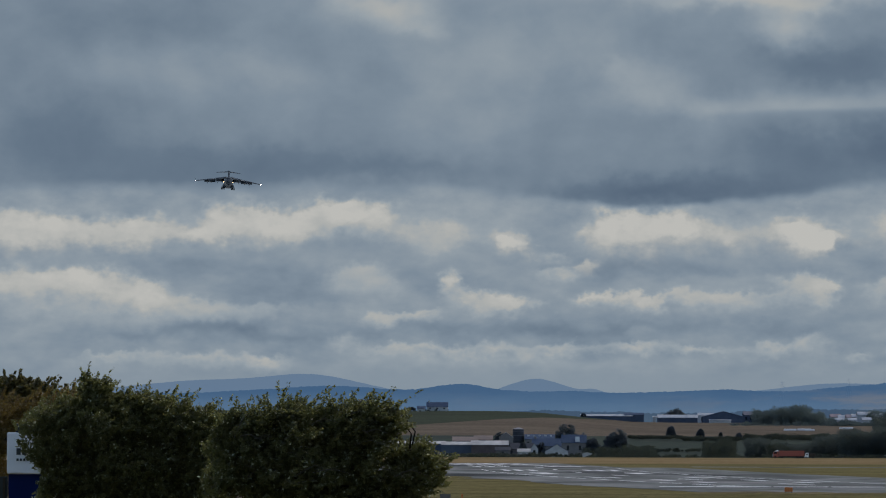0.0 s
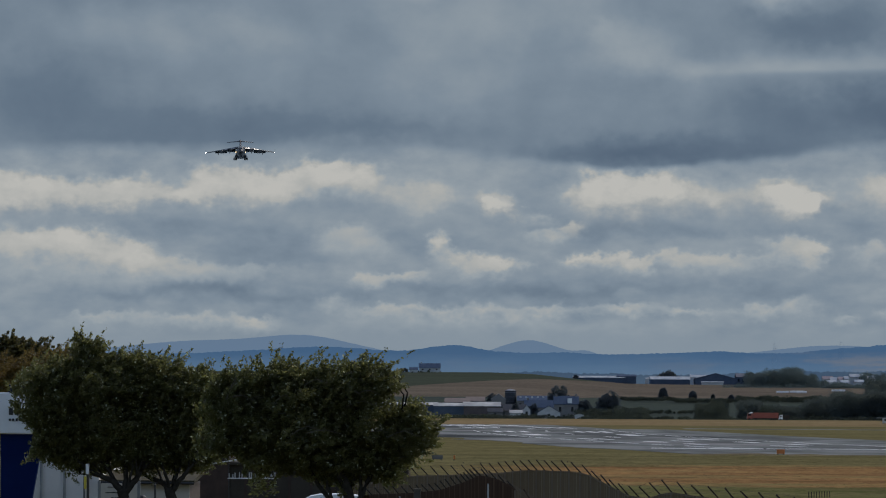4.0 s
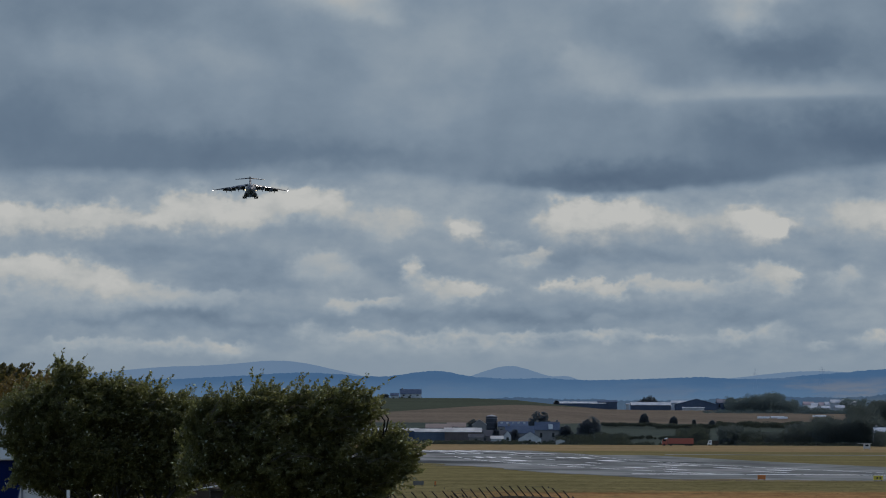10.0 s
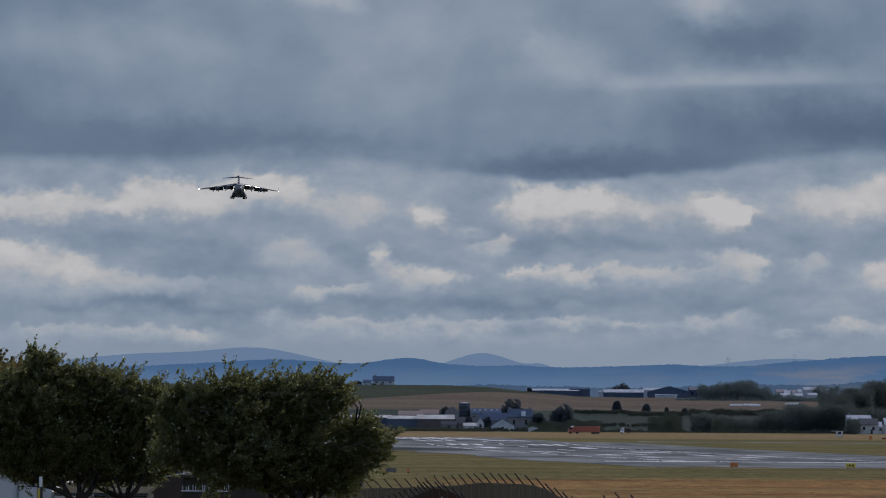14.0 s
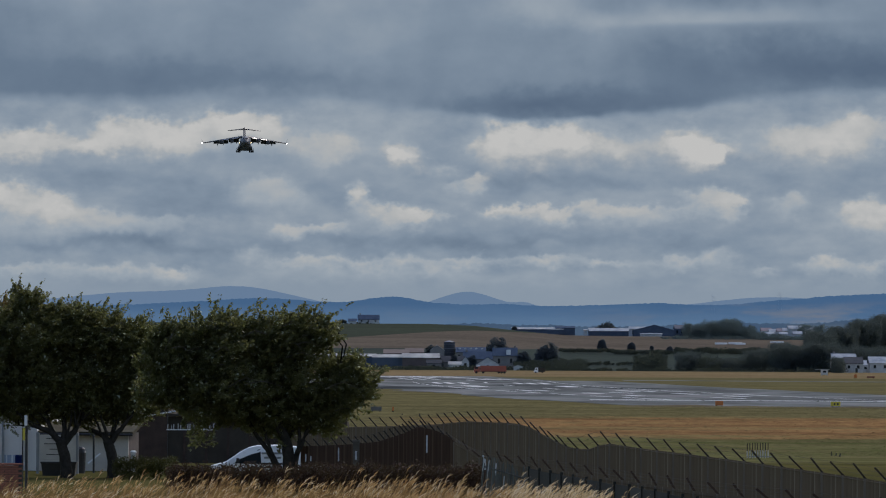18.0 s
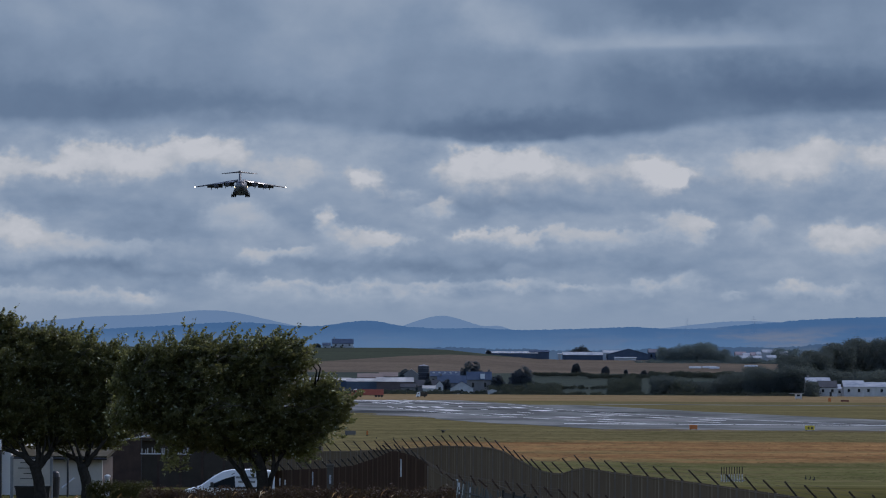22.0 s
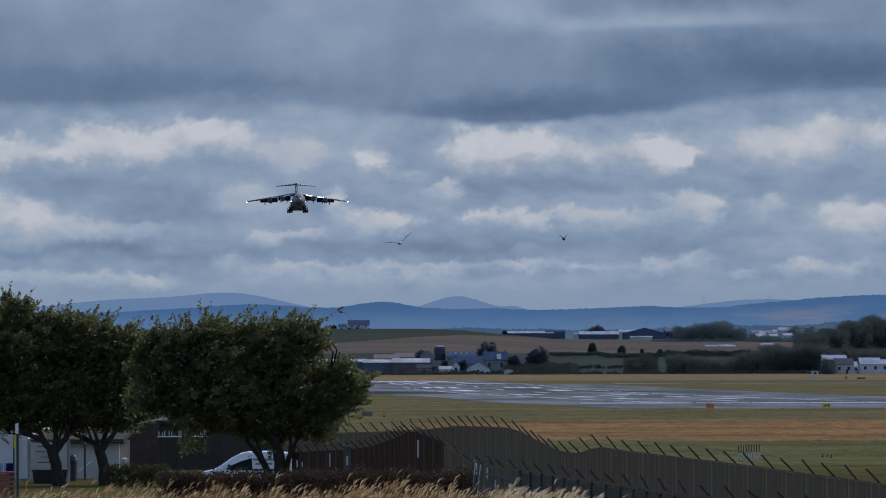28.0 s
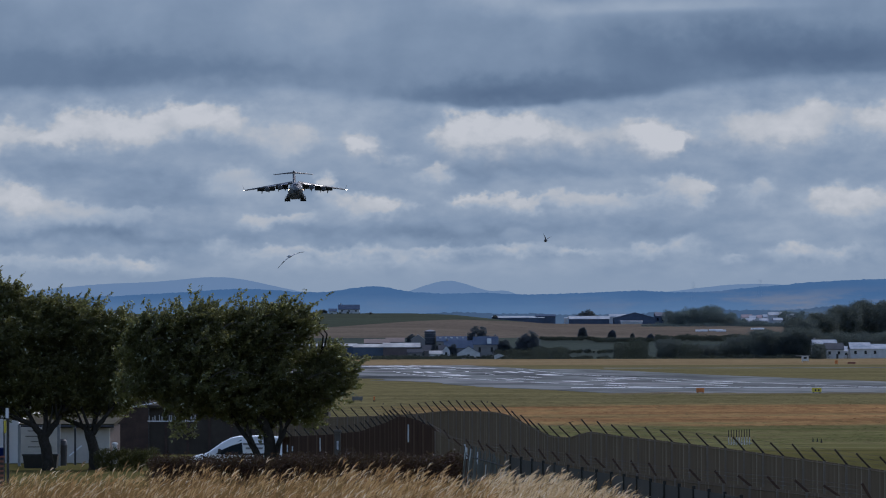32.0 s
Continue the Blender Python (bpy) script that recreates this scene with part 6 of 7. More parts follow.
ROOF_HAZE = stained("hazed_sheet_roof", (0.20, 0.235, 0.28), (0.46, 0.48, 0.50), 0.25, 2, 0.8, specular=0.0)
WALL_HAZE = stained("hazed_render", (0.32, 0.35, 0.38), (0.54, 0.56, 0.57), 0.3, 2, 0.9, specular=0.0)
TILE_RED = stained("faded_red_roof", (0.085, 0.062, 0.056), (0.13, 0.095, 0.082), 0.2, 2, 0.8)


def house(name, a0, a1, e_ridge, e_eave, d, deep, wall, roof, label, windows=0, chimney=0, gable=False, door=False):
    """A building with a pitched roof; its foot goes down to the ground."""
    base = base_of((a0 + a1) / 2, d)
    k = d / UNIT
    w = (a1 - a0) * k / 2
    z1, z2 = height(e_eave, d) - base.z, height(e_ridge, d) - base.z
    z1 = max(z1, 1.6)
    z2 = max(z2, z1 + 0.3)
    top = empty(name, Matrix.Translation(base), label, "building")
    body = part("wall", boxed(-w, w, 0, deep, -0.6, z1), wall, top)
    if gable:
        part("gable", loft([[(-w, 0, z1), (w, 0, z1), (0, 0, z2)], [(-w, deep, z1), (w, deep, z1), (0, deep, z2)]]), wall, top)
        for sx in (-1, 1):
            part("roof", loft([[(sx * (w + 0.3), -0.3, z1 - 0.2), (0, -0.3, z2 + 0.05), (0, -0.3, z2 + 0.25), (sx * (w + 0.3), -0.3, z1)],
                               [(sx * (w + 0.3), deep + 0.3, z1 - 0.2), (0, deep + 0.3, z2 + 0.05), (0, deep + 0.3, z2 + 0.25), (sx * (w + 0.3), deep + 0.3, z1)]]), roof, top)
    else:
        for y0, y1 in ((-0.35, deep / 2), (deep + 0.35, deep / 2)):
            part("roof", loft([[(-w - 0.3, y0, z1 - 0.1), (-w - 0.3, y1, z2), (-w - 0.3, y1, z2 + 0.2), (-w - 0.3, y0, z1 + 0.1)],
                               [(w + 0.3, y0, z1 - 0.1), (w + 0.3, y1, z2), (w + 0.3, y1, z2 + 0.2), (w + 0.3, y0, z1 + 0.1)]]), roof, top)
    for i in range(windows):
        x = -w + (i + 0.5) * 2 * w / windows
        win = part("window", boxed(x - 0.55, x + 0.55, -0.05, -0.003, z1 * 0.45, z1 * 0.8), GLASS, body)
    if door:
        part("door", boxed(w * 0.2, w * 0.2 + 1.0, -0.06, -0.003, 0, 2.0), BLACK, body)
    for i in range(chimney):
        x = (-0.8 if i == 0 else 0.8) * w
        part("chimney", boxed(x - 0.5, x + 0.5, deep / 2 - 0.4, deep / 2 + 0.4, z2 - 0.4, z2 + 1.1, 0.05), wall, top)
    return top


FARM = 2720
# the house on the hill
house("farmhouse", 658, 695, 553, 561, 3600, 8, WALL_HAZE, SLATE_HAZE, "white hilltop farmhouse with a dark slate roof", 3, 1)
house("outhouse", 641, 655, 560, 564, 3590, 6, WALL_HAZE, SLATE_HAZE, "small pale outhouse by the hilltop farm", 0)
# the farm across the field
# red boards greyed by haze put into their colour
BRICK_HAZE = stained("hazed_red_boards", (0.105, 0.085, 0.085), (0.15, 0.122, 0.115), 0.3, 3, 0.9, specular=0.0)
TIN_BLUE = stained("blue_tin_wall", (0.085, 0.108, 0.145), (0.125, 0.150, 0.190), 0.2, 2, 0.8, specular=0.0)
house("farm_shed", 560, 690, 622, 626, FARM + 40, 20, SLATE_HAZE, ROOF_PALE, "long tin farm shed with a pale roof")
house("farm_shed", 684, 737, 623, 628, FARM + 20, 18, TIN_BLUE, ROOF_PALE, "blue-grey tin farm shed with a pale roof", 0)
house("farm_shed", 737, 802, 621, 628, FARM + 10, 18, BRICK_HAZE, ROOF_PALE, "low red-boarded barn with a pale sheeted roof")
house("barn", 704, 748, 614, 621, FARM + 90, 18, STONE, TILE_RED, "barn with a faded red-brown roof")
house("barn", 742, 774, 612, 619, FARM + 96, 16, STONE, TILE_RED, "taller barn with a red-brown roof")
house("shed", 786, 811, 606, 615, FARM + 95, 8, STONE, ROOF_PALE, "pale gabled barn beside the silo", 0, 0, gable=True)
barn = house("barn", 832, 884, 609.5, 618, FARM + 100, 16, STONE, SLATE_HAZE, "stone barn with a row of skylights in its slate roof", 5)
for i in range(5):
    x = (-20 + i * 10) * (FARM + 100) / UNIT
    zr = height(611, FARM + 100) - barn.location.z
    part("skylight", boxed(x - 0.5, x + 0.5, 4.6, 5.2, zr - 0.7, zr + 0.15, 0.02), WHITE, barn, "white skylight")
house("cottage", 845, 900, 617, 630, FARM + 60, 10, STONE, SLATE_HAZE, "grey slate-roofed farm range", 4, 1)
house("cottage", 800, 846, 625, 636, FARM + 30, 9, STONE, SLATE, "small slate-roofed stone farm cottage", 3, 1)
house("cottage", 842, 855, 626, 634, FARM - 4, 9, RENDER_WALL, SLATE, "narrow white rendered gable end", 1, 0, gable=True)
house("cottage", 868, 908, 627, 639, FARM - 10, 9, RENDER_WALL, SLATE_HAZE, "white rendered farm cottage with its gable to the field", 1, 0, gable=True)
house("cottage", 819, 841, 635, 640, FARM - 20, 8, RENDER_WALL, ROOF_PALE, "small white rendered outhouse with a pale roof", 0)
house("lean_to", 780, 806, 632, 638, FARM - 12, 6, STONE, SLATE, "small stone lean-to beside the barn", 1)
tall = house("stone_house", 897, 940, 610, 624, FARM + 40, 9, STONE, SLATE_HAZE, "tall grey stone farmhouse with a white window", 2, 2)
part("dormer", boxed(0.6, 2.6, -0.2, 2.0, height(622, FARM + 40) - tall.location.z, height(613, FARM + 40) - tall.location.z, 0.05), WHITE, tall, "white dormer window")
house("shed", 934, 950, 641, 645, FARM - 40, 6, RENDER_WALL, ROOF_PALE, "small pale shed by the road", 0, 0, gable=True)


def silo():
    base = base_of(820, FARM + 110)
    k = (FARM + 110) / UNIT
    top = empty("silo", Matrix.Translation(base), "dark slate-blue cylindrical farm silo with a pale cap", "silo")
    r, z = 10 * k, height(600, FARM + 110) - base.z
    body = part("drum", loft([hoop2(-0.5, r, 24), hoop2(z, r, 24)]), SLATE, top)
    part("cap", loft([hoop2(z, r * 1.03, 24), hoop2(z + 0.5, r * 0.5, 24), hoop2(z + 0.8, 0.3, 24)]), TIN, top)
    for i in range(5):
        part("band", loft([hoop2(z * (i + 0.5) / 5, r * 1.02, 24), hoop2(z * (i + 0.5) / 5 + 0.15, r * 1.02, 24)]), TIN, body)


silo()
IND = 3620
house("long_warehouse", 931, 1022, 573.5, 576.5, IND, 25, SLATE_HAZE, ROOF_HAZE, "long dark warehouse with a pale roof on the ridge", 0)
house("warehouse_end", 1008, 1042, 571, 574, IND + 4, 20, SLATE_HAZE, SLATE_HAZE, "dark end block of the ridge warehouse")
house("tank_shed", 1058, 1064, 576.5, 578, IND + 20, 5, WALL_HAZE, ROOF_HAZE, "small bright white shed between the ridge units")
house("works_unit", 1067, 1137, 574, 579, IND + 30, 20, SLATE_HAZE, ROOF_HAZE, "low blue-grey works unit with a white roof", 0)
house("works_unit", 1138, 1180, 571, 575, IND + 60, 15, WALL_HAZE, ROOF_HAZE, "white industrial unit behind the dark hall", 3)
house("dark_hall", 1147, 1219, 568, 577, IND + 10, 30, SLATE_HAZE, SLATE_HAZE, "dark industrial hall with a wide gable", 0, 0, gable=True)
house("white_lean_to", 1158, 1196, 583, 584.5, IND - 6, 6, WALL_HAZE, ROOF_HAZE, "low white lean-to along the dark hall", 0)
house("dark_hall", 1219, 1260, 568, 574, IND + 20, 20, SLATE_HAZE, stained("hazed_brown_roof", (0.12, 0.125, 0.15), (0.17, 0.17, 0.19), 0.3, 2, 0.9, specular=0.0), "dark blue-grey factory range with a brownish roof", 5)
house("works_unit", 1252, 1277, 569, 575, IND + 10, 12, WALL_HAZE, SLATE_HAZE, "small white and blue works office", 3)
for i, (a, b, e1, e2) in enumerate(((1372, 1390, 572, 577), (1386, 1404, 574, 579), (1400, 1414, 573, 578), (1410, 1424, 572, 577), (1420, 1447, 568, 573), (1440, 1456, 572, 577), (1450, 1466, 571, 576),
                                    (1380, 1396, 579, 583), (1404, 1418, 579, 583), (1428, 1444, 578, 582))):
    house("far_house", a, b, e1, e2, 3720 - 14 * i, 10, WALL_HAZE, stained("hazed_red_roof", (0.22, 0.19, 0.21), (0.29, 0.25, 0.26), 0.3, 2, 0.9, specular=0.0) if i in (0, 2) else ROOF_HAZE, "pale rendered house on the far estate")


def polytunnel(a0, a1, d):
    base = base_of((a0 + a1) / 2, d)
    top = empty("polytunnel", Matrix.Translation(base), "low white polytunnel at the edge of the far wood", "polytunnel", "polytunnels by the wood")
    w = (a1 - a0) * d / UNIT / 2
    part("cover", loft([[(x, 2.0 + 2.0 * math.cos(i * math.pi / 8), 1.1 * math.sin(i * math.pi / 8)) for i in range(9)] for x in (-w, w)]), WALL_HAZE, top, "white plastic cover")
    for x in (-w * 0.98, 0, w * 0.98):
        part("hoop", tubed([(x, 2.0 + 2.05 * math.cos(i * math.pi / 8), 1.14 * math.sin(i * math.pi / 8)) for i in range(9)], [0.04] * 9, 4), POLE, top)


for a0, a1, d in ((1290, 1312, 3360), (1314, 1338, 3366), (1326, 1344, 3352), (1388, 1412, 3400)):
    polytunnel(a0, a1, d)
house("airfield_hut", 1498, 1540, 617, 625, 2660, 14, STONE, ROOF_HAZE, "grey airfield building with a patched pale roof", 2, 1)
house("airfield_hut", 1519, 1552, 623, 634, 2618, 12, RENDER_WALL, SLATE, "small white airfield hut with a dark slate roof", 2, 0, door=True)
house("airfield_hut", 1545, 1568, 629, 637, 2640, 14, RENDER_WALL, ROOF_HAZE, "long white airfield building with a pale roof", 1, door=True)
house("airfield_hut", 1564, 1600, 622, 633, 2620, 14, RENDER_WALL, ROOF_HAZE, "white airfield shed with a pale sheeted roof", 2)
house("airfield_hut", 1596, 1690, 625, 633, 2645, 16, RENDER_WALL, ROOF_HAZE, "pale airfield shed with a wide sheeted roof", 4, door=True)


def guard_cabin():
    base = base_of(1484, 2500)
    top = empty("guard_cabin", Matrix.Translation(base), "small white cabin on legs with a flat roof", "cabin")
    k = 2500 / UNIT
    part("body", boxed(-6 * k, 6 * k, 0, 2.5, 0.6, 2.6, 0.03), RENDER_WALL, top)
    part("roof", boxed(-16 * k, 9 * k, -0.3, 2.8, 2.62, 2.85, 0.03), ROOF_PALE, top)
    part("window", boxed(-3 * k, 3 * k, -0.04, -0.003, 1.5, 2.3), GLASS, top)
    for x in (-5 * k, 5 * k):
        part("leg", boxed(x - 0.12, x + 0.12, 0.1, 0.3, -0.2, 0.6), POLE, top)


guard_cabin()


def clumps(rng, a0, a1, e0, e1, d0, d1, n, r):
    """Random foliage centres in a block of sights."""
    out = []
    for _ in range(n):
        d = rng.uniform(d0, d1)
        out.append(sight(rng.uniform(a0, a1), rng.uniform(e0, e1), d))
    return out


def far_tree(a, e_top, half, d, seed, label="dark rounded hedgerow tree", group="hedgerow trees"):
    rng = np.random.default_rng(seed)
    base = base_of(a, d)
    k = d / UNIT
    h, w = height(e_top, d) - base.z, half * k
    top = empty("tree", Matrix.Translation(base), label, "tree", group)
    part("trunk", tubed([(0, 0, -0.3), (0.1, 0, h * 0.3), (0, 0, h * 0.6)], [w * 0.12, w * 0.09, w * 0.04], 7), BARK, top)
    heads = [(0, 0, 0.5, 0.62, 0.44), (-0.5, 0, 0.36, 0.46, 0.32), (0.52, -0.1, 0.38, 0.44, 0.34), (0.2, 0.2, 0.68, 0.42, 0.30), (-0.3, 0, 0.62, 0.40, 0.28)]
    cs = []
    for hx, hy, hz, rw, rh in heads:
        g = rng.normal(size=(44, 3))
        g /= np.linalg.norm(g, axis=1)[:, None]
        f = 0.85 + 0.3 * rng.random()
        cs.append(g * (rng.random(44) ** 0.45)[:, None] * np.array([w * rw, w * rw, h * rh]) * f + np.array([hx * w, hy * w, hz * h * (0.94 + 0.1 * rng.random())]))
    cs = np.concatenate(cs)
    n = len(cs)
    verts, quads = leaf_cloud(rng, cs, w * (0.09 + 0.11 * rng.random(n)), 70, max(0.35, w * 0.07))
    quick_mesh("crown", verts, quads, LEAF_HAZE_BLUE, top)
    return top


for i, (a, e, w, d) in enumerate(((1090, 593, 9, 3180), (1142, 598, 8, 3190), (1210, 605, 6.5, 3150), (905, 590, 25, 2850), (993, 599, 27, 2780), (787, 605, 14, 2850),
                                  (952, 612, 15, 2760), (828, 620, 9, 2735), (860, 622, 10, 2735), (800, 624, 10, 2735), (1097, 562, 24, 3700), (630, 561, 9, 3600),
                                  (1178, 604, 4, 3180), (935, 571, 5, 3600))):
    far_tree(a, e, w, d, 100 + i)


def wood(name, blocks, label, seed, leaf, mat=LEAF_FAR, per=40):
    """Far trees too many to count. blocks: bearings, dips, distance, clumps, clump radius."""
    rng = np.random.default_rng(seed)
    vs, qs, o = [], [], 0
    for a0, a1, e0, e1, d, n, r in blocks:
        k = d / UNIT
        aa = rng.uniform(a0, a1, n)
        bend = 0.5 + 0.5 * np.sin(aa * 0.11 + seed) * np.sin(aa * 0.037 + 2 * seed)
        top = e0 + min(6.0, (e1 - e0) * 0.45) * (1 - bend)
        ee = top + (e1 - top) * rng.random(n) ** 1.1
        dd = d + rng.uniform(-20, 20, n)
        cs = np.stack([(aa - 784) / UNIT * dd, dd, EYE + (617 - ee) / UNIT * dd], 1)
        v, q = leaf_cloud(rng, cs, r * (0.6 + 0.7 * rng.random(n)), per, leaf)
        vs.append(v)
        qs.append(q + o)
        o += len(v)
    return tagged(quick_mesh(name, np.concatenate(vs), np.concatenate(qs), mat), label, "trees", kind="stuff")


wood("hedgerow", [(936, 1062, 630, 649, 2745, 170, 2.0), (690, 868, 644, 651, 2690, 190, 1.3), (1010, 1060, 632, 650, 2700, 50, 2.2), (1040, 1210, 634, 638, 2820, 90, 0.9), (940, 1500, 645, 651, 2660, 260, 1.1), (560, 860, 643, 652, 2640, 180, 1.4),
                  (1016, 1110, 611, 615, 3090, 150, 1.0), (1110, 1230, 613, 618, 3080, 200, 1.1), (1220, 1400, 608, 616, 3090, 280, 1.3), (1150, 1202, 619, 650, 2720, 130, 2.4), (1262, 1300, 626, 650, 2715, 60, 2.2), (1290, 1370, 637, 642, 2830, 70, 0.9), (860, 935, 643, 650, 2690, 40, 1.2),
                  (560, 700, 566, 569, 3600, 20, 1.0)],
     "dark hedgerows and bushes along the far fields", 31, 0.5, LEAF_HAZE_DARK, 90)
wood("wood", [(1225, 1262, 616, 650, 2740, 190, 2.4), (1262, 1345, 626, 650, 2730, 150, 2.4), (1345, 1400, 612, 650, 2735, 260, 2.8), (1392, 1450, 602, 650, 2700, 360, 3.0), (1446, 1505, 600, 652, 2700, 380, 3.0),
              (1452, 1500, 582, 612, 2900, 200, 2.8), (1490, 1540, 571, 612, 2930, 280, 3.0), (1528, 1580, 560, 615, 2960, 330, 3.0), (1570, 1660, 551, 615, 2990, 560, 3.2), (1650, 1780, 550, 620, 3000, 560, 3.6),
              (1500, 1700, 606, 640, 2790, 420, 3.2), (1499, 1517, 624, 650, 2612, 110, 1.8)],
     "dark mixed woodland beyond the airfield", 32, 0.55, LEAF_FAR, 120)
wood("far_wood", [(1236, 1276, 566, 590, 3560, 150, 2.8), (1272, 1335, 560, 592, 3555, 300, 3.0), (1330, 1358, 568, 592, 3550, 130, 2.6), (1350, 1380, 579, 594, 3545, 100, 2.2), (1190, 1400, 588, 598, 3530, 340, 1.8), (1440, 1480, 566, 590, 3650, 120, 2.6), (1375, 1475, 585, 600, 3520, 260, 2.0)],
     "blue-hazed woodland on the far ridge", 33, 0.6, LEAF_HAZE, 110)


# haze painted into the steel: pale blue, close to the hill behind
PYLON_HAZE = stained("hazed_pylon_steel", (0.26, 0.34, 0.44), (0.30, 0.38, 0.48), 0.2, 2, 0.8, specular=0.0)
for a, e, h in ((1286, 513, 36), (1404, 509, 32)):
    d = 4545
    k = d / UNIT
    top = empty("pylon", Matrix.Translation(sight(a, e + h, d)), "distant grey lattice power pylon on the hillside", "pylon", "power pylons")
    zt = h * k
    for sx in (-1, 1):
        part("leg", tubed([(sx * 1.6, 0, 0), (0.15 * sx, 0, zt)], [0.045, 0.035], 4), PYLON_HAZE, top)
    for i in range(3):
        part("arm", tubed([(-2.4 + 0.4 * i, 0, zt * (0.72 + 0.1 * i)), (2.4 - 0.4 * i, 0, zt * (0.72 + 0.1 * i))], [0.045, 0.045], 4), PYLON_HAZE, top)

# ---- birds ----
DARKBIRD = stained("dark_feathers", (0.02, 0.02, 0.022), (0.04, 0.04, 0.042), 4, 30, 0.8)
GULLBIRD = stained("gull_feathers", (0.42, 0.42, 0.42), (0.60, 0.60, 0.59), 4, 30, 0.8)


def bird(name, label, mat, span, chord=0.3, tip=None, fat=0.3):
    top = empty(name, Matrix.Identity(4), label, "bird")
    s = span / 2
    part("body", loft([hoop(-0.34 * s, 0, 0.01, 0.01 * s, 0.01 * s, 8), hoop(-0.2 * s, 0, 0.02 * s, fat * 0.42 * s, fat * 0.42 * s, 8), hoop(0.1 * s, 0, 0, fat * 0.52 * s, fat * 0.5 * s, 8), hoop(0.38 * s, 0, 0.01, 0.05 * s, 0.02 * s, 8), hoop(0.5 * s, 0, 0.01, 0.07 * s, 0.008 * s, 8)]), mat, top, smooth=True)
    wings = []
    for k in (-1, 1):
        w = part("wing", foil((0, -0.1 * s, 0), (k * 0.48 * s, -0.2 * s, 0.07 * s), chord * s, chord * 0.8 * s, 0.06 * s, 0.04 * s), mat, top)
        part("wing_tip", foil((k * 0.48 * s, -0.2 * s, 0.07 * s), (k * s, 0.06 * s, 0.02 * s), chord * 0.8 * s, 0.04 * s, 0.04 * s, 0.01 * s), tip or mat, w, "dark wing tip" if tip else "")
        wings.append((w, k))
    return top, wings


GULL = bird("gull", "pale grey gull flying low over the field", GULLBIRD, 1.12, 0.25, DARKBIRD, 0.17)
CROWS = [bird("crow", "dark bird flapping over the airfield", DARKBIRD, 0.6, 0.42, None, 0.4), bird("crow", "dark bird gliding past the hilltop", DARKBIRD, 0.75)]
for a, e, d in ((1512, 828, 430), (1505, 820, 440), (1497, 812, 460), (737, 722, 930), (768, 724, 930), (921, 722, 950)):
    ob, wings = bird("crow", "small dark bird standing on the grass", DARKBIRD, 0.6)
    p = base_of(a, d)
    ob.matrix_basis = Matrix.Translation(p + Vector((0, 0, 0.1))) @ Matrix.Rotation(radians(90), 4, "Z")
    for w, k in wings:
        w.matrix_basis = Matrix.Rotation(radians(-k * 80), 4, "Y")

# ---- vehicles on the far road ----
LORRY_RED = stained("lorry_red", (0.30, 0.075, 0.05), (0.36, 0.095, 0.06), 0.3, 3, 0.6)


def lorry():
    top = empty("lorry", Matrix.Identity(4), "red box lorry on the far road", "lorry")
    part("trailer", boxed(-4.6, 6.4, 0, 2.5, 0.9, 3.3, 0.05), LORRY_RED, top)
    cab = part("cab", loft([[(-7.3, 0.05, 0.5), (-4.9, 0.05, 0.5), (-4.9, 2.45, 0.5), (-7.3, 2.45, 0.5)], [(-7.25, 0.05, 2.0), (-4.9, 0.05, 2.0), (-4.9, 2.45, 2.0), (-7.25, 2.45, 2.0)], [(-6.9, 0.1, 2.9), (-4.9, 0.1, 3.0), (-4.9, 2.4, 3.0), (-6.9, 2.4, 2.9)]]), LORRY_RED, top)
    part("window", boxed(-6.9, -5.6, 0.0, 0.06, 2.0, 2.8), GLASS, cab)
    part("deflector", loft([[(-6.6, 0.15, 2.95), (-4.95, 0.15, 3.02), (-4.95, 2.35, 3.02), (-6.6, 2.35, 2.95)], [(-5.5, 0.3, 3.5), (-4.95, 0.3, 3.55), (-4.95, 2.2, 3.55), (-5.5, 2.2, 3.5)]]), VAN_WHITE, cab, "white wind deflector")
    part("front_panel", boxed(-7.36, -7.31, 0.2, 2.3, 0.7, 1.9, 0.02), VAN_WHITE, cab)
    part("chassis", boxed(-5, 6.6, 0.5, 2.0, 0.75, 1.1), BLACK, top)
    for x in (-6.3, -3.4, 3.2, 4.4, 5.6):
        for y in (0.0, 2.2):
            part("wheel", tubed([(x, y, 0.5), (x, y + 0.3, 0.5)], [0.5, 0.5], 14), TYRE, top)
    return top


def small_lorry():
    top = empty("small_lorry", Matrix.Identity(4), "small lorry with a white cab and a dark load body", "lorry")
    prof = [(-2.2, 0.4), (-2.2, 1.0), (-1.9, 1.25), (-1.6, 2.3), (-0.4, 2.4), (-0.4, 0.4)]
    cab = part("cab", loft([[(x, y, z) for x, z in prof] for y in (0, 1.9)]), VAN_WHITE, top)
    part("window", boxed(-1.5, -0.8, -0.04, -0.002, 1.35, 1.95), GLASS, cab)
    part("load_body", boxed(-0.3, 2.6, 0.02, 1.95, 0.75, 2.2, 0.04), DARKWALL, top, "dark tarpaulined load body")
    part("chassis", boxed(-1.6, 2.5, 0.5, 1.5, 0.5, 0.75), BLACK, top)
    for x in (-1.45, 1.5):
        for y in (-0.02, 1.7):
            part("wheel", tubed([(x, y, 0.35), (x, y + 0.22, 0.35)], [0.35, 0.35], 14), TYRE, top)
    return top


LORRY, SMALL_LORRY = lorry(), small_lorry()


def on_road(a):
    p = sight(a, 617, 2515 + 85 * step(850, 1240, a))
    return pose(p.x, p.y, ground_z(p.x, p.y))


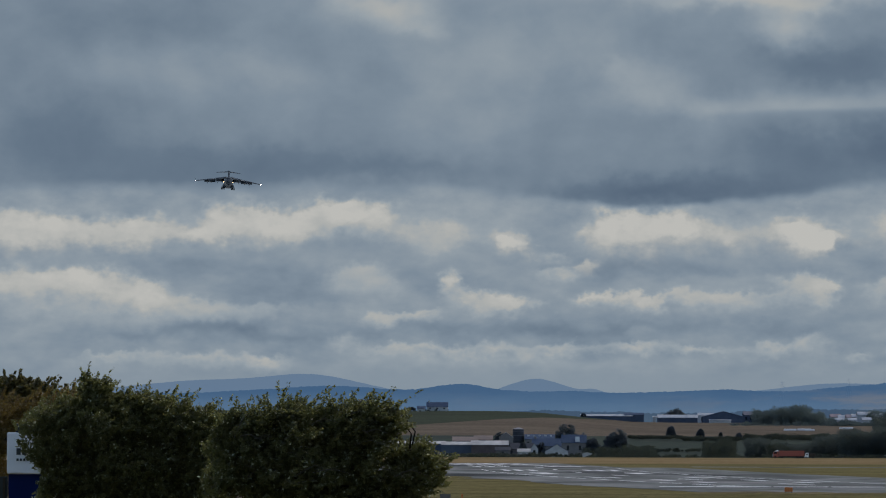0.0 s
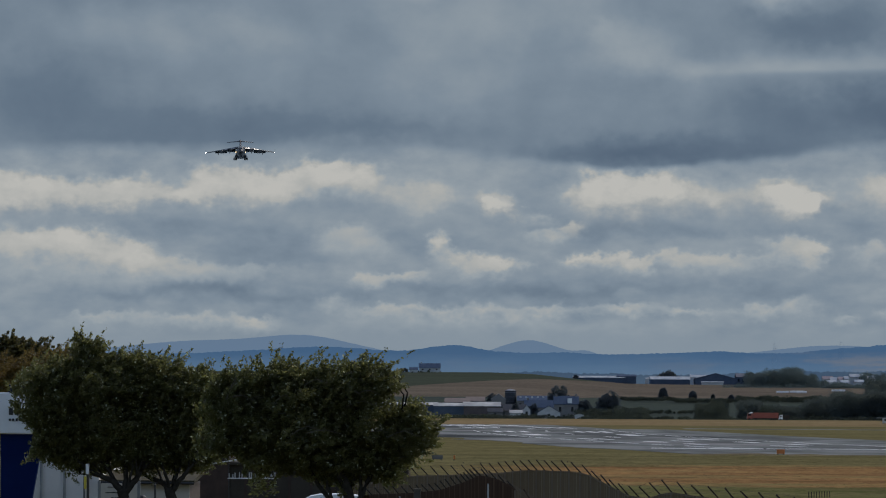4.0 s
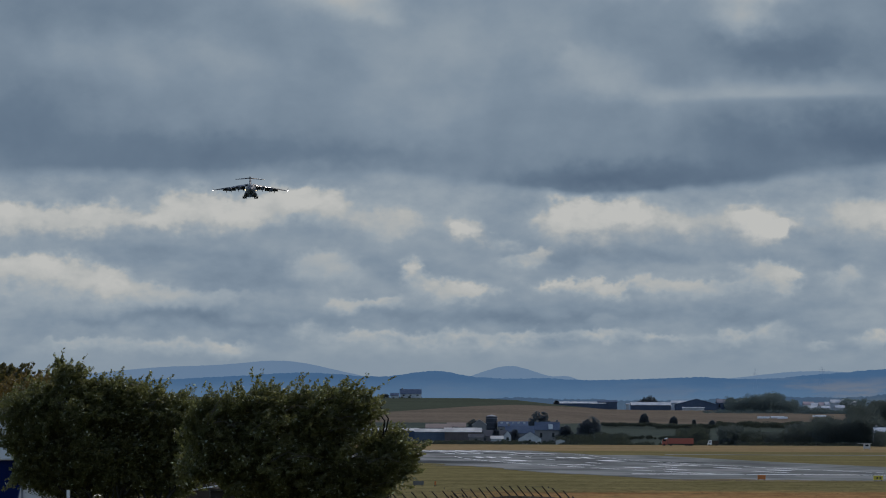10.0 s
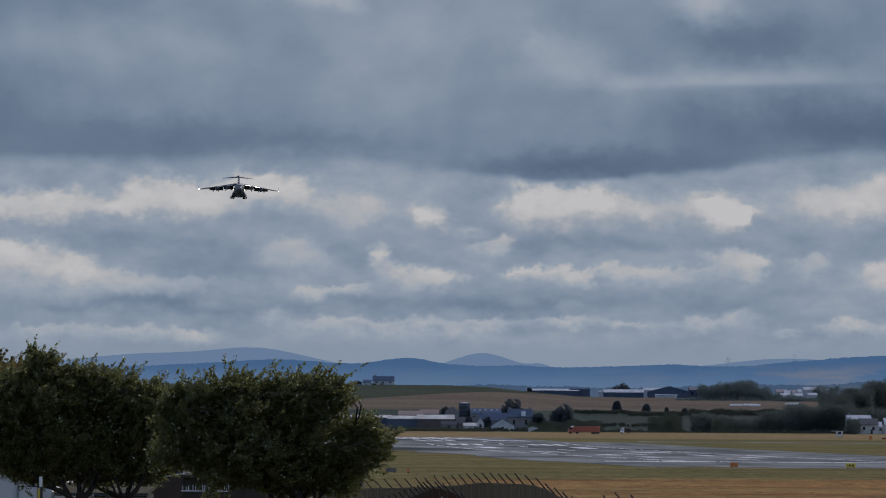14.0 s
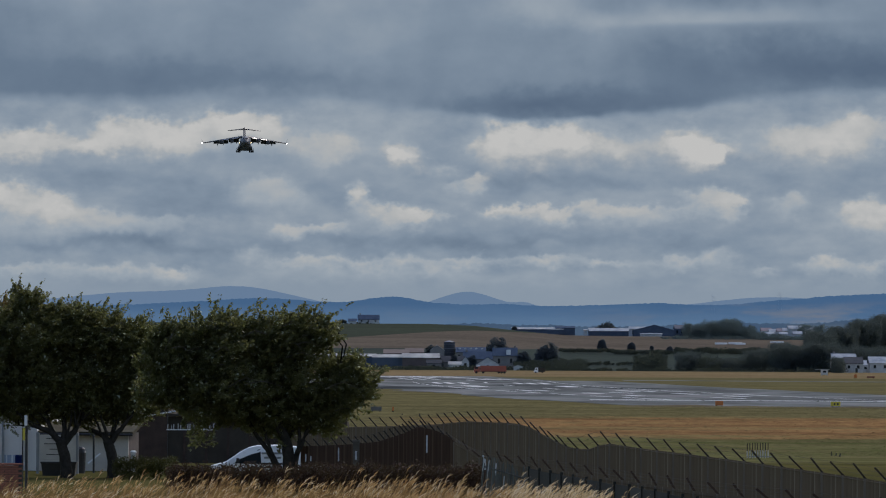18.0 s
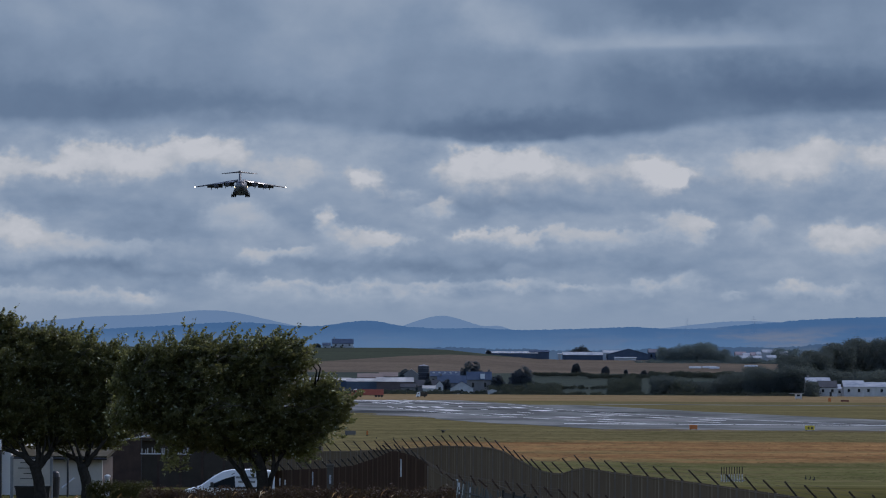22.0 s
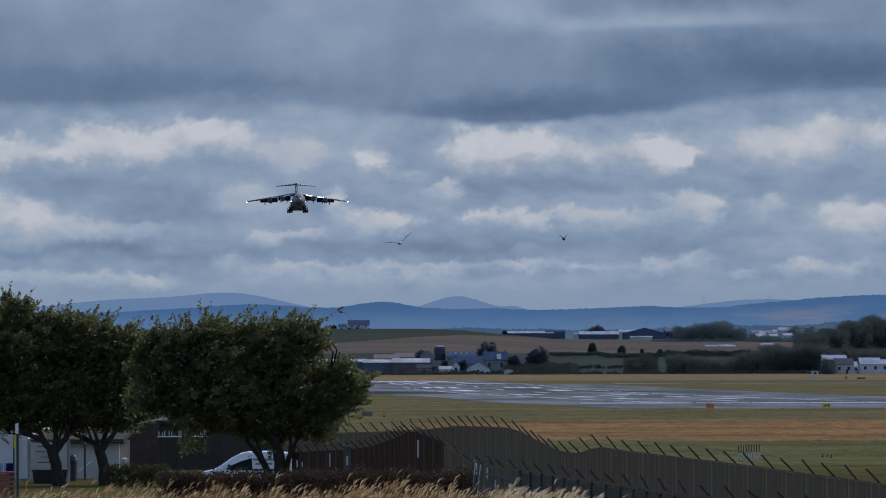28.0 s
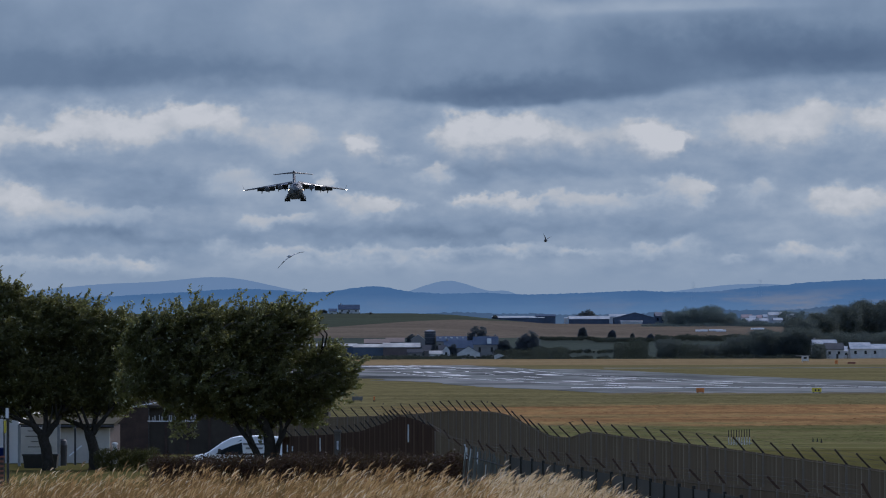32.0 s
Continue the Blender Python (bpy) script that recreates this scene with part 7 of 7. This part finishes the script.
# ---- what moves ----
def motions():
    rows = []
    rolls = ((0, 3.4), (1, 3.6), (2, 4.4), (3, 1.5), (5.5, -1.8), (6, -2.0), (7, -0.2), (9, 0), (13, 1.2), (17, 0.5), (19, -0.4), (23, 0), (28, 0), (28.8, -0.5))
    track = ((0, 305, 166), (1, 304, 173), (2, 314, 180), (3, 328, 180), (5.5, 353, 190), (9, 384, 200), (12, 404, 214), (14.5, 422, 230), (17, 446, 245), (19, 465, 260),
                    (21, 484, 278), (23, 505, 296), (24.5, 521, 308), (26.5, 548, 329), (28, 569, 345), (28.8, 582, 352), (32, 582, 352))
    tt, ta, te = zip(*track)
    for t in sorted(set(tt) | {1, 2, 6, 7, 13}):
        a, e = float(np.interp(t, tt, ta)), float(np.interp(t, tt, te))
        d = 51.7 * UNIT * (0.00845 - 0.0001063 * min(t, 28.8))
        roll = float(np.interp(t, *zip(*rolls)))
        p = sight(a, e, d)
        rows.append((t, pose(p.x, p.y, p.z, -2.5, roll, 3.0)))
    walk(PLANE, rows)
    walk(LORRY, [(t, on_road(a)) for t, a in ((0, 1300), (2, 1291), (4, 1268), (6, 1238), (9, 1176), (13, 1066), (16, 966), (19, 855), (21, 768), (23, 679), (25, 590), (28.8, 415), (32, 415))])
    walk(SMALL_LORRY, [(t, on_road(a)) for t, a in ((0, 1335), (3, 1318), (6, 1268), (9, 1230), (13, 1133), (16, 1045), (19, 942), (21, 860), (23, 773), (25, 686), (28.8, 520), (32, 520))])
    for ob, far in ((LOW_CLOUD, -2.2), (HIGH_CLOUD, -3.75)):
        p = ob.location.copy()
        k = p.y / UNIT
        walk(ob, [(t, Matrix.Translation(p + Vector((far * k * (min(t, 28.8) - 19), 0, 0)))) for t in (0, 14, 28.8, 32)])
    # a gull comes out past the trees and turns back; two crows
    gull_way = ((0, -420, 800), (22.3, -170, 815), (23.1, 85, 783), (23.5, 203, 759), (23.8, 298, 735), (24, 354, 719), (24.2, 411, 703), (24.5, 499, 666), (25.5, 735, 500), (26.5, 925, 355), (27, 891, 330), (27.5, 830, 372), (28, 750, 417), (28.5, 630, 455), (28.8, 572, 467), (32, 572, 467))
    crow_way = ((0, 560, 690), (20, 560, 690), (21.2, 690, 745), (22.3, 892, 698), (22.6, 911, 683), (22.8, 933, 673), (23, 941, 659), (24.7, 1012, 540), (26.5, 1086, 432), (27, 1095, 405), (27.5, 1080, 394), (28, 1040, 410), (28.5, 1030, 425), (28.8, 1025, 440), (32, 1025, 440))
    glide_way = ((0, -900, 640), (24.6, -300, 610), (25.6, 280, 575), (26.5, 560, 540), (27, 590, 555), (27.5, 610, 545), (28, 645, 538), (28.5, 680, 548), (28.8, 715, 568), (32, 715, 568))
    tracks = ((GULL, 195, gull_way, -20, 20, 8, (-10, -35)), (CROWS[0], 230, crow_way, -4, 26, 16, (22, 10)), (CROWS[1], 260, glide_way, 8, -16, 8, (0, 0)))
    for (ob, wings), d, line, bank, lift, beat, late in tracks:
        walk(ob, [(t, pose(*sight(a, e, d), {26.5: 50, 27: 20, 25.5: 20}.get(t, 0) if bank < -15 else 0, bank * (2.8 if 26 < t < 26.6 and bank < -15 else 0.2 if t < 26 else 1) if t < 28.6 else bank + late[0], 72 if t < 25 and bank < -15 else 50 if t < 26 and bank < -15 else 18)) for t, a, e in line])
        for w, k in wings:
            rows = []
            if ob is GULL[0]:
                beats = ((0, 20), (22.9, -20)) + tuple((23 + 0.1 * i, -14 if i % 2 else 26) for i in range(33)) + ((26.3, 10), (26.5, 2), (26.7, 28), (26.9, -25), (27.1, 28), (27.3, -22), (27.5, 3), (27.7, 30), (27.87, -24), (28, 20), (28.12, 3), (28.3, 28), (28.5, -20), (28.65, 5), (28.8, -15), (32, -15))
                walk(w, [(t, Matrix.Rotation(radians(-k * f), 4, "Y")) for t, f in beats])
                continue
            for i in range(0, 97):
                t = i / 3
                flap = math.sin(min(t, 28.8) * 8.0 + d) * beat + lift + late[1] * step(28.2, 28.8, t)
                rows.append((t, Matrix.Rotation(radians(-k * flap), 4, "Y")))
            walk(w, rows)
    # wind in the boughs and the grass
    for ob, at, phase, strength in SWAY:
        rows = []
        for i in range(0, 55):
            t = min(i * 0.6, 32)
            s = min(t, 28.8)
            f = math.sin(s * 2.1 + phase) * 0.6 + math.sin(s * 3.7 + phase * 2.3) * 0.4
            rows.append((t, Matrix.Translation(at) @ Matrix.Rotation(radians(strength * f), 4, "Y") @ Matrix.Rotation(radians(strength * 0.5 * math.sin(s * 2.9 + phase)), 4, "X")))
        walk(ob, rows)


motions()
